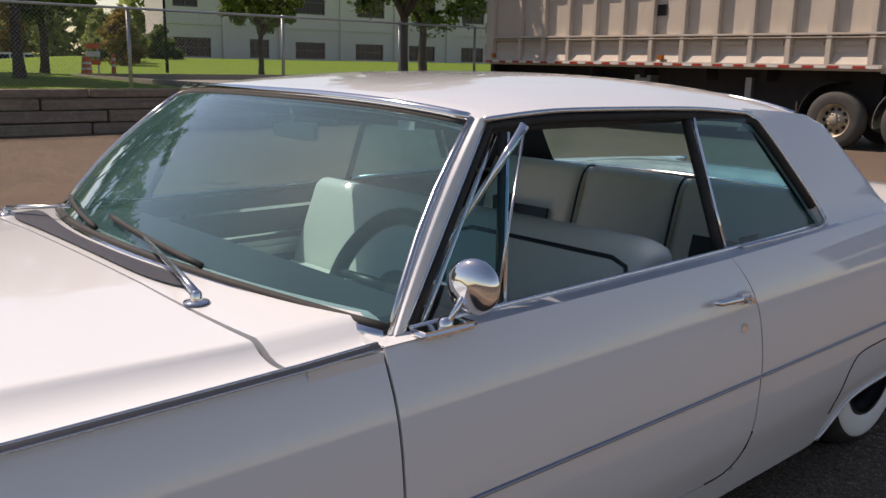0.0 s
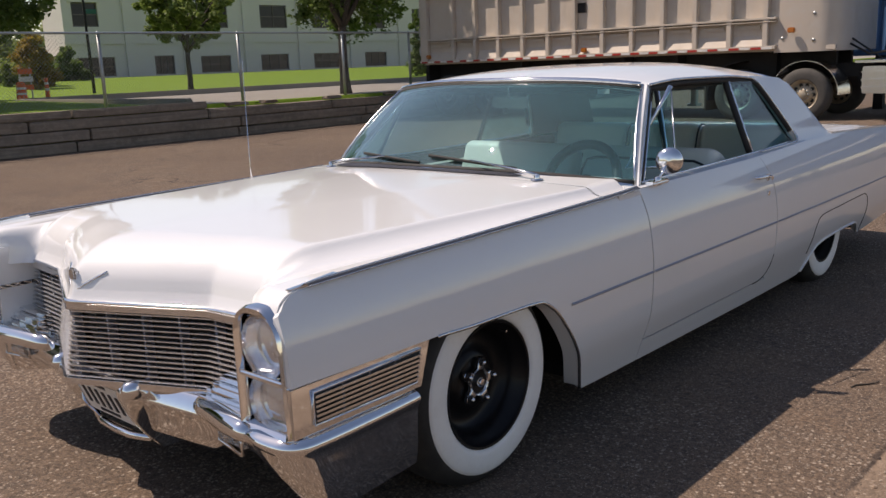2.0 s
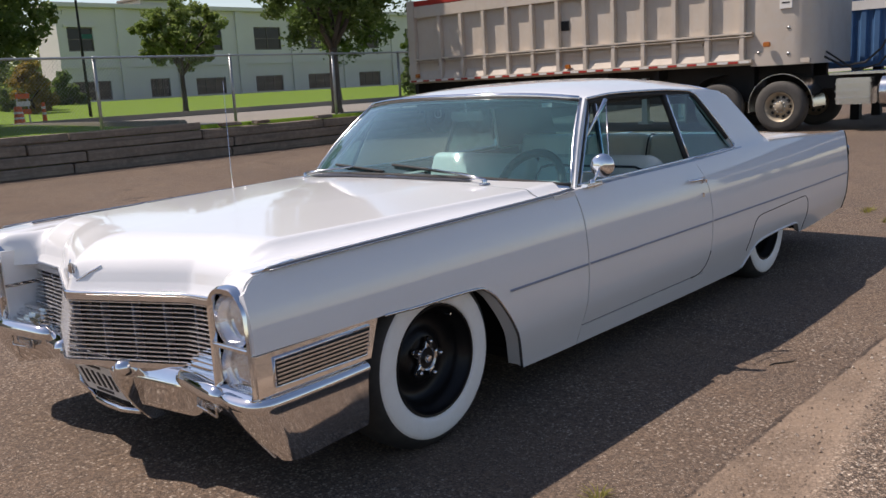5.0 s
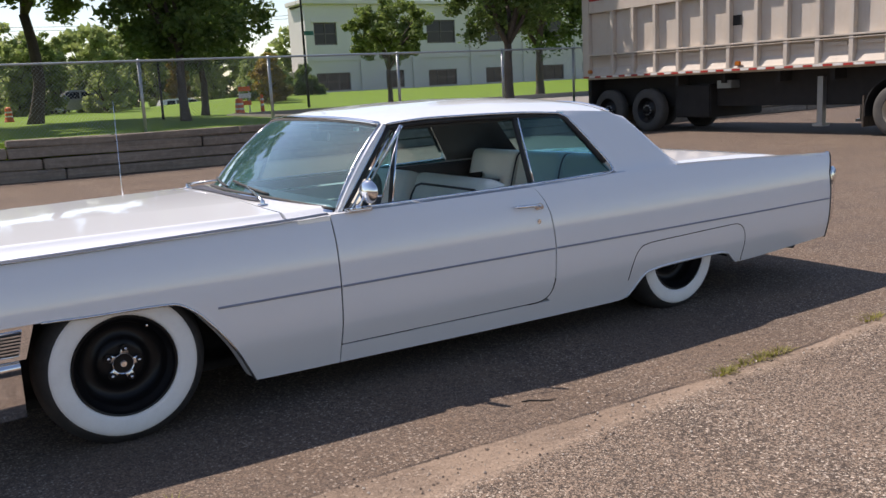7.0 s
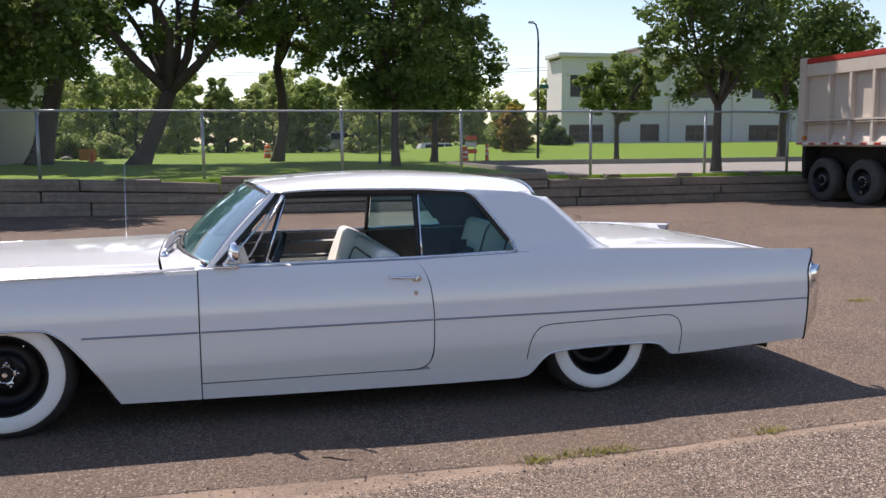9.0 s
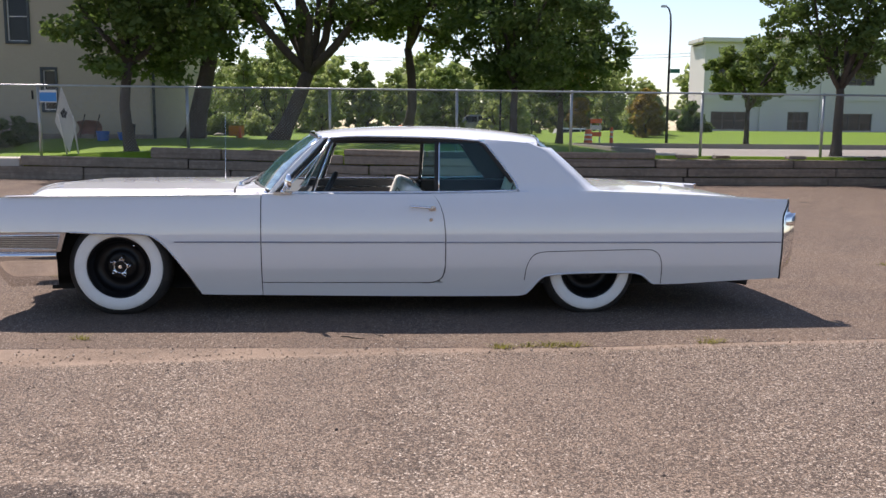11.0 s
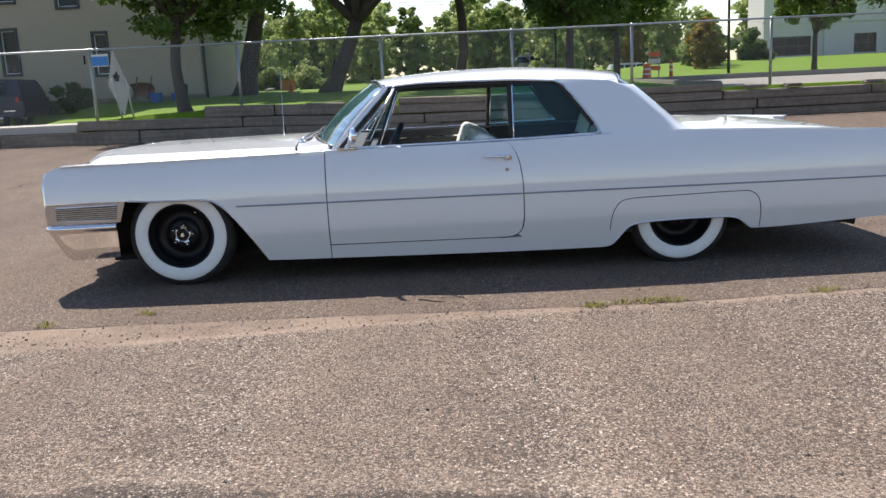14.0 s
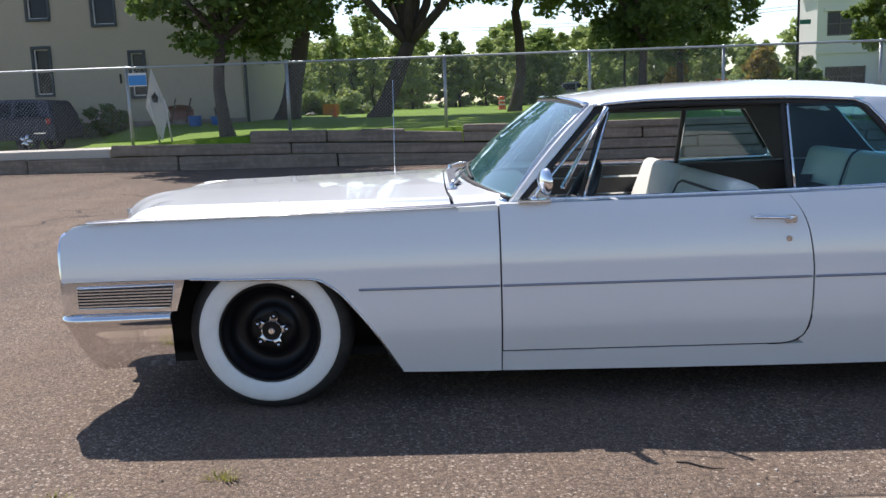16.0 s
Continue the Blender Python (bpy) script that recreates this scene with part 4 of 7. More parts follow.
M_GRILL = material("cowl_grille_mesh", (0.062, 0.063, 0.076), 0.5, 0.5, var=((120, 0.6, (0.03, 0.03, 0.035), 0.45, 0.6),), bump=((260, 0.6, 0.003),))
thick(raw("cowl_vent", *sheet(vent, 6, 40, (0, 0, 1)), M_GRILL, car, "perforated grey cowl vent"), 0.002, 1)

# ---- roof and glass ----
roof_side_z = smooth_curve([(1.30, 1.252), (1.6, 1.268), (2.1, 1.262), (2.5, 1.238), (2.80, 1.215), (3.0, 1.15)])
roof_mid_z = smooth_curve([(1.20, 1.292), (1.45, 1.322), (1.8, 1.342), (2.1, 1.346), (2.5, 1.330), (2.85, 1.292), (2.95, 1.272)])
ROOF_W = 0.735
roof_front = lambda o: 1.205 + 0.115 * (abs(o) / ROOF_W) ** 2
roof_rear = lambda o: 2.93 - 0.06 * (abs(o) / ROOF_W) ** 2


def roof(u, v):
    q = lerp(-1, 1, v)
    o = ROOF_W * q
    x = lerp(roof_front(o), roof_rear(o), u)
    a = abs(q)
    z = lerp(roof_mid_z(x), roof_side_z(x), a ** 3.2)
    if u < 0.03:
        z -= 0.008 * (1 - u / 0.03)
    return (x, CY + o, z)


thick(raw("roof", *sheet(roof, 60, 60, (0, 0, 1)), M_PAINT, car), 0.03)

# windscreen
glass_top = lambda o: roof_front(o * 0.985) + 0.004


def screen(u, v):
    q = lerp(-1, 1, v)
    ob_, ot = 0.878 * q, 0.712 * q
    p0 = Vector((glass_base(ob_), CY + ob_, 0.905 - 0.040 * abs(q) ** 2.5))
    p1 = Vector((glass_top(ot), CY + ot, 1.286 - 0.034 * abs(q) ** 3))
    p = p0.lerp(p1, u)
    bulge = 0.020 * math.sin(u * math.pi)
    return p + Vector((-bulge, 0, bulge * 0.8))


for s in (-1, 1):
    # rear pillar
    pil_f = smooth_curve([(0.86, 2.742), (0.90, 2.712), (1.215, 2.478), (1.26, 2.44)])
    pil_r = smooth_curve([(0.86, 3.41), (0.885, 3.35), (0.92, 3.285), (1.0, 3.195), (1.10, 3.09), (1.20, 2.98), (1.26, 2.90)])
    pil_o = smooth_curve([(0.86, 0.925), (0.89, 0.905), (0.93, 0.882), (1.0, 0.852), (1.1, 0.808), (1.2, 0.762), (1.24, 0.738), (1.262, 0.715)])

    def pillar(u, v, s=s):
        z = lerp(0.872, 1.0, v * 2) if v < 0.5 else lerp(1.0, 1.258, (v - 0.5) * 2)
        x = lerp(pil_f(z), pil_r(z), u)
        zz = z if z < 1.2 else lerp(1.2, min(z, roof_side_z(min(x, 3.0)) + 0.012), (z - 1.2) / 0.058)
        curl = 0.12 * max(0, (u - 0.80) / 0.20) ** 2
        flare = 0.0 if z > 0.9 else 0.02 * (0.9 - z) / 0.03
        return (x, CY + s * (pil_o(zz) - curl), zz)
    thick(raw("rear_pillar", *sheet(pillar, 24, 24, (0, s, 0)), M_PAINT, car), 0.03)

    # windscreen pillar: the band between the glass and the door window
    pa, pb = Vector((0.984, CY + s * 0.890, 0.872)), Vector((1.342, CY + s * 0.736, 1.250))
    def apillar(u, v, pa=pa, pb=pb, s=s):
        a = Vector(screen(u, 0.0 if s < 0 else 1.0)) + Vector((0, s * 0.004, 0))
        p = a.lerp(pa.lerp(pb, u), v)
        return p + Vector((-0.012, s * 0.012, 0.005)) * min(v / 0.58, (1 - v) / 0.42, 0.94)
    thick(raw("windscreen_pillar", *sheet(apillar, 12, 24, (-0.4, s, 0.3)), M_PAINT, car), 0.02)
    bar("pillar_trim", [Vector(apillar(t, 0.03)) + Vector((-0.001, s * 0.001, 0.0012)) for t in (0.0, 0.2, 0.4, 0.6, 0.8, 1.0)], 0.0075, M_ALU, car)
    bar("pillar_trim", [Vector(apillar(t, 1.0)) + Vector((-0.001, s * 0.0015, 0.0)) for t in (0.0, 0.2, 0.4, 0.6, 0.8, 1.0)], 0.0030, M_CHROME, car)
    bar("pillar_seal", [Vector(apillar(t, 1.0)) + Vector((0.014, -s * 0.008, -0.008)) for t in (0.0, 0.2, 0.4, 0.6, 0.8, 1.0)], 0.012, M_BLACK, car)
    bar("vent_frame_post", [Vector(apillar(t, 1.0)) + Vector((0.040, -s * 0.008, -0.022)) for t in (0.03, 0.2, 0.4, 0.6, 0.8, 0.97)], 0.006, M_CHROME, car, sides=6)

    # rain gutter and black window head seal
    rail = [(x, CY + s * (ROOF_W + 0.004), roof_side_z(x) - 0.002) for x in [lerp(1.33, 2.44, i / 20) for i in range(21)]]
    down = [(pil_f(z) + 0.012, CY + s * (pil_o(z) + 0.002), z) for z in [1.215, 1.15, 1.08, 1.0, 0.95]]
    foot = [(2.700, CY + s * 0.897, 0.915), (2.690, CY + s * 0.902, 0.897), (2.655, CY + s * 0.901, 0.889), (2.58, CY + s * 0.900, 0.886), (2.2, CY + s * 0.900, 0.884)]
    bar("rain_gutter", rail + down + foot, 0.007, M_ALU, car, sides=6)
    bar("window_seal", [(p[0], p[1] - s * 0.008, p[2] - 0.018) for p in rail] + [(p[0] - 0.022, p[1] - s * 0.006, p[2]) for p in down], 0.013, M_BLACK, car, sides=6)
    # glass base line bright strip
    bar("window_sill_bead", [(x, CY + s * 0.888, top_z(x) + 0.011) for x in [lerp(1.0, 2.72, i / 12) for i in range(13)]], 0.006, M_CHROME, car, sides=6)
    # pane divider between door glass and quarter glass
    win_o = lambda z: lerp(0.882, 0.728, (z - 0.88) / 0.38)
    bar("quarter_window_frame", [(2.140 + 0.004 * i, CY + s * win_o(z), z) for i, z in enumerate((0.875, 0.98, 1.09, 1.20, 1.245))], 0.0055, M_CHROME, car, sides=6)
    bar("quarter_window_seal", [(2.124 + 0.003 * i, CY + s * (win_o(z) - 0.012), z) for i, z in enumerate((0.875, 0.98, 1.09, 1.20, 1.245))], 0.014, M_BLACK, car, sides=6)

    def qglass(u, v, s=s):
        z = lerp(0.875, 1.245, v)
        return (lerp(2.145, pil_f(min(z, 1.22)) + 0.01, u), CY + s * win_o(z), z)
    g = raw("quarter_window", *sheet(qglass, 8, 6, (0, s, 0)), M_GLASS, car, "tinted quarter window glass")
    g.visible_shadow = False

    # vent window: frame, division bar, pane turned half open on the left door
    top, bot = Vector((1.392, CY + s * 0.752, 1.222)), Vector((1.266, CY + s * 0.880, 0.882))
    bar("vent_division_bar", [bot, bot.lerp(top, 0.5), top], 0.0065, M_CHROME, car, sides=6)
    bar("vent_division_seal", [q + Vector((-0.013, -s * 0.004, 0)) for q in (bot, bot.lerp(top, 0.5), top)], 0.009, M_BLACK, car, sides=6)
    base = Vector((1.075, CY + s * 0.884, 0.885))
    tri = [base + Vector((0.02, 0, 0.004)), bot + Vector((-0.012, 0, 0.004)), top + Vector((-0.012, 0, -0.012))]
    if s < 0:
        tri = [Vector((1.195, CY - 0.705, 0.905)), Vector((1.175, CY - 0.950, 0.928)), Vector((1.375, CY - 0.820, 1.245))]
    g = raw("vent_window", tri, [(0, 1, 2)], M_GLASS, car, "small vent window swung open" if s < 0 else "", smooth=False)
    g.visible_shadow = False
    if s > 0:
        bar("vent_frame", tri, 0.0055, M_CHROME, car, sides=6, closed=True)
    else:
        bar("vent_frame", [tri[1], tri[0], tri[0].lerp(tri[2], 0.35), tri[0].lerp(tri[2], 0.7), tri[2]], [0.005, 0.005, 0.006, 0.0095, 0.0105], M_CHROME, car, sides=8)
        bar("vent_edge", [tri[1].lerp(tri[2], k) for k in (0.0, 1.0)], 0.003, M_ALU, car, sides=8)

ws = raw("windscreen", *sheet(screen, 16, 40, (-1, 0, 1)), M_SCREEN, car, "tinted curved windscreen")
ws.visible_shadow = False
edge_t = [Vector(screen(1.0, i / 30)) + Vector((-0.004, 0, 0.004)) for i in range(31)]
edge_b = [Vector(screen(0.0, i / 30)) + Vector((-0.008, 0, 0.004)) for i in range(31)]
bar("windscreen_trim", edge_t, 0.012, M_CHROME, car, sides=6)
bar("windscreen_trim", edge_b, 0.013, M_CHROME, car, sides=6)
bar("windscreen_seal", [p + Vector((0.012, 0, 0.012)) for p in edge_b], 0.012, M_BLACK, car, sides=6)
bar("windscreen_seal", [p + Vector((-0.004, 0, -0.016)) for p in edge_t], 0.010, M_BLACK, car, sides=6)


# rear window
def backlight(u, v):
    q = lerp(-1, 1, v)
    p0 = Vector((3.40 - 0.13 * abs(q) ** 2, CY + 0.80 * q, 0.892))
    p1 = Vector((roof_rear(0.66 * q) + 0.004, CY + 0.665 * q, lerp(1.280, 1.222, abs(q) ** 3)))
    return p0.lerp(p1, u) + Vector((0.012, 0, 0.012)) * math.sin(u * math.pi)


bg = raw("rear_window", *sheet(backlight, 10, 30, (1, 0, 1)), M_GLASS, car, "tinted wrap-round rear window")
bg.visible_shadow = False
bar("rear_window_trim", [Vector(backlight(0, i / 30)) + Vector((0.006, 0, 0.006)) for i in range(31)], 0.011, M_CHROME, car, sides=6)
bar("rear_window_inner_trim", [Vector(backlight(0.04, i / 30)) + Vector((-0.02, 0, -0.004)) for i in range(31)], 0.009, M_CHROME, car, sides=6)
bar("rear_window_trim", [Vector(backlight(1, i / 30)) + Vector((0.006, 0, 0.004)) for i in range(31)], 0.008, M_CHROME, car, sides=6)


# boot lid and the inner faces of the tail fins
def deck(u, v):
    q = lerp(-1, 1, v)
    x = lerp(3.20 + 0.20 * (1 - q * q), 4.60, u)
    wide = plan_w(x) * side_w(top_z(x)) + 0.004
    a = abs(q)
    fin_z = top_z(x)
    mid = smooth_curve([(3.1, 0.905), (3.4, 0.898), (3.9, 0.890), (4.3, 0.858), (4.5, 0.815), (4.60, 0.76)])(x)
    if a > 0.86:
        k = (a - 0.86) / 0.14
        z = lerp(min(mid - 0.012, fin_z - 0.012), fin_z + 0.002, k ** 0.6)
    else:
        z = mid - 0.012 * (a / 0.86) ** 3
    return (x, CY + wide * q, z)


thick(raw("boot_lid", *sheet(deck, 60, 80, (0, 0, 1)), M_PAINT, car), 0.02)

# ---- wheels ----
def wheel(x, z, s, out, size):
    """A whitewalled wheel on a black steel rim; out is the distance of the outer sidewall from the middle of the car."""
    y = CY + s * out
    w = new("wheel")
    w.parent = car
    w.matrix_parent_inverse = Matrix.Translation(-PLACE["car"])
    w.location = (x, y, z)
    w.scale = (size, 1, size)
    w.rotation_euler = (0, radians(-6 if x < 1 else 11), 0)
    tyre = lathe([(0.205, -0.008), (0.212, 0.004), (0.290, 0.002), (0.300, -0.004), (0.318, -0.022), (0.331, -0.045), (0.335, -0.075), (0.335, -0.145), (0.331, -0.175), (0.310, -0.205), (0.27, -0.22), (0.205, -0.20)], 56)
    white = lathe([(0.207, 0.000), (0.212, 0.0075), (0.225, 0.0105), (0.255, 0.012), (0.275, 0.0095), (0.284, 0.0055), (0.287, 0.001)], 56)
    rim = lathe([(0.208, -0.004), (0.204, 0.006), (0.197, 0.004), (0.190, -0.020), (0.178, -0.030), (0.170, -0.052), (0.163, -0.080), (0.140, -0.093), (0.115, -0.094), (0.100, -0.080), (0.085, -0.066), (0.070, -0.064), (0.0, -0.064)], 48)
    def add(name, vf, mat, label=""):
        v = [(p.x, s * p.y, p.z) for p in vf[0]]
        f = [q if s < 0 else q[::-1] for q in vf[1]]
        o = raw(name, v, [q[::-1] for q in f], mat, None, label, angle=50)
        o.parent = w
        return o
    add("tyre", tyre, M_TYRE)
    add("whitewall", white, M_WHITEWALL, "wide white sidewall band")
    add("rim", rim, M_RIM, "gloss black steel rim")
    if x > 1:
        add("hub_cap", lathe([(0.030, -0.064), (0.030, -0.035), (0.022, -0.028), (0.0, -0.026)], 20), M_RIM, "small black centre cap")
        for k in range(5):
            a = 2 * math.pi * k / 5
            add("lug_nut", lathe([(0.0105, -0.062), (0.0105, -0.045), (0.007, -0.038), (0, -0.036)], 8, centre=(0.062 * math.cos(a), 0, 0.062 * math.sin(a))), M_RIM)
        return w
    # five-lobed chrome spider over the lug nuts, open in the middle
    nth = 100
    front, back = -0.040, -0.054
    def lobe(a):
        d = (a * 5 / (2 * math.pi)) % 1.0
        d = min(d, 1 - d) * 2
        return 0.081 - 0.036 * smooth01((d - 0.10) / 0.62)
    V, F = [], []
    for i in range(nth):
        a = 2 * math.pi * i / nth
        c, sn = math.cos(a), math.sin(a)
        for r, h in ((lobe(a), back), (lobe(a) - 0.0015, front - 0.003), (lobe(a) - 0.006, front), (0.043, front + 0.002), (0.0385, front - 0.001), (0.0365, back)):
            V.append(Vector((r * c, h, r * sn)))
    for i in range(nth):
        j = (i + 1) % nth
        for k in range(5):
            F.append((i * 6 + k, i * 6 + k + 1, j * 6 + k + 1, j * 6 + k))
    add("hub_spider", (V, F), M_ALU, "five-lobed chrome spider cap")
    add("hub_well", lathe([(0.0385, -0.046), (0.020, -0.048), (0.0, -0.048)], 24), M_RIM)
    add("hub_cap", lathe([(0.015, -0.050), (0.015, -0.034), (0.011, -0.028), (0.0, -0.027)], 20), M_CHROME, "chrome centre cap")
    for k in range(5):
        a = 2 * math.pi * k / 5
        ca, sa = math.cos(a), math.sin(a)
        add("nut_well", lathe([(0.0155, -0.041), (0.0150, -0.0385), (0.0, -0.0385)], 14, centre=(0.064 * ca, 0, 0.064 * sa)), M_RIM)
        add("lug_nut", lathe([(0.0085, -0.045), (0.0085, -0.032), (0.006, -0.026), (0, -0.024)], 10, centre=(0.064 * ca, 0, 0.064 * sa)), M_CHROME)
    add("valve_stem", lathe([(0.004, -0.03), (0.004, -0.006), (0, -0.005)], 8, centre=(0.115, 0, 0.135)), M_CHROME)
    return w


for s in (-1, 1):
    wheel(-0.062, 0.362, s, 0.930, 1.03)
    wheel(3.243, 0.323, s, 0.892, 1.03)

# wheel houses and floor
for s in (-1, 1):
    for x0, x1, hub_z in ((-0.62, 0.60, 0.37), (2.72, 3.78, 0.33)):
        xc, r = (x0 + x1) / 2, (x1 - x0) / 2
        def house(u, v, xc=xc, r=r, s=s, hz=hub_z):
            a = lerp(0.12 if xc < 1 else -0.12, math.pi + 0.12, u)
            return (xc - r * math.cos(a), CY + s * lerp(0.60, 0.895, v), hz - 0.05 + min(0.43, r) * 1.0 * math.sin(a))
        raw("wheel_house", *sheet(house, 24, 2, (0, 0, -1)), M_DARK, car)
        raw("inner_wing", [(x0, CY + s * 0.60, 0.16), (x1, CY + s * 0.60, 0.16), (x1, CY + s * 0.60, 0.80), (x0, CY + s * 0.60, 0.80)], [(0, 1, 2, 3)], M_DARK, car, smooth=False)
part("floor_pan", boxes((0.55, 2.75, CY - 0.90, CY + 0.90, 0.175, 0.215), (-0.60, 0.55, CY - 0.6, CY + 0.6, 0.20, 0.26), (2.75, 4.50, CY - 0.60, CY + 0.60, 0.20, 0.26)), M_DARK, car)
part("firewall", boxes((0.56, 0.60, CY - 0.88, CY + 0.88, 0.2, 0.80)), M_DARK, car)
bm = boxes((-0.10, 0.02, CY - 0.8, CY + 0.8, 0.30, 0.40), (3.15, 3.27, CY - 0.75, CY + 0.75, 0.28, 0.38))
part("axle", bm, M_DARK, car)
bar("exhaust_pipe", [(3.9, CY - 0.62, 0.245), (4.2, CY - 0.70, 0.235), (4.42, CY - 0.80, 0.215), (4.47, CY - 0.82, 0.205)], 0.024, M_FRAME, car)
part("rear_valance", boxes((3.78, 4.56, CY - 0.84, CY + 0.84, 0.285, 0.31)), M_DARK, car)

# ---- front: grille, lamps, bumper ----
grille_x = lambda o: nose_plan(abs(o)) + 0.008


def strip_along(fx, fz, o0, o1, h, d, n=24):
    """A bar with a flat face that follows the plan of the grille."""
    V, F = [], []
    for i in range(n + 1):
        o = lerp(o0, o1, i / n)
        x, z = fx(o), fz(o)
        V += [(x, CY + o, z - h / 2), (x, CY + o, z + h / 2), (x + d, CY + o, z + h / 2), (x + d, CY + o, z - h / 2)]
    for i in range(n):
        for k in range(4):
            F.append((i * 4 + k, i * 4 + (k + 1) % 4, i * 4 + 4 + (k + 1) % 4, i * 4 + 4 + k))
    F += [(0, 1, 2, 3), (n * 4 + 3, n * 4 + 2, n * 4 + 1, n * 4)]
    return V, F


grille = new("grille")
grille.parent = car
grille.matrix_parent_inverse = Matrix.Translation(-PLACE["car"])
grille["label"] = "chrome egg-crate grille"
for i in range(14):
    z = lerp(0.481, 0.677, i / 13)
    v, f = strip_along(lambda o: grille_x(o) - 0.04 * (0.686 - z) / 0.2, lambda o: z, -0.745, 0.745, 0.0040, 0.012, 62)
    raw("grille_bar", v, f, M_GRILLE_BAR, grille, smooth=False)
for k in range(-6, 7):
    o = k * 0.1185
    x = grille_x(o)
    part("grille_upright", boxes((x + 0.002, x + 0.030, CY + o - 0.005, CY + o + 0.005, 0.470, 0.692)), M_MOULD, grille)
v, f = strip_along(lambda o: grille_x(o) + 0.075, lambda o: 0.58, -0.75, 0.75, 0.24, 0.02, 40)
raw("grille_backing", v, f, M_DARK, grille, smooth=False)
v, f = strip_along(lambda o: nose_plan(abs(o)) - 0.008, lambda o: 0.698, -0.752, 0.752, 0.024, 0.035, 62)
raw("grille_header", v, f, M_CHROME, grille, "chrome header bar", smooth=False)
v, f = strip_along(lambda o: grille_x(o) - 0.050, lambda o: 0.466, -0.752, 0.752, 0.020, 0.06, 62)
raw("grille_lower_bar", v, f, M_CHROME, grille, smooth=False)
bar("header_bead", [(nose_plan(abs(o)) - 0.004, CY + o, 0.711) for o in [lerp(-0.752, 0.752, i / 60) for i in range(61)]], 0.0075, M_CHROME, grille, "bright bead along the header")
# script badge on the grille, lettering left as a plain flourish
bar("grille_script", [(grille_x(-0.60) - 0.010, CY - 0.54 - 0.012 * i, 0.556 + 0.008 * math.sin(i * 1.9)) for i in range(13)], 0.003, M_CHROME, grille)

# v-shaped badge on the nose
hv = [(nose_x(o, z) + 0.001, CY + o, z) for o, z in ((0.115, 0.800), (0.085, 0.784), (0.05, 0.763), (0.025, 0.748), (0.0, 0.733), (-0.025, 0.748), (-0.05, 0.763), (-0.085, 0.784), (-0.115, 0.800))]
bar("nose_badge", hv, 0.0036, M_CHROME, car, "chrome v-shaped badge", sides=6)
part("nose_crest", boxes((nose_x(0, 0.79) - 0.004, nose_x(0, 0.79) + 0.012, CY - 0.018, CY + 0.018, 0.770, 0.808), bevel=0.005), M_ALU, car, "small enamel crest")

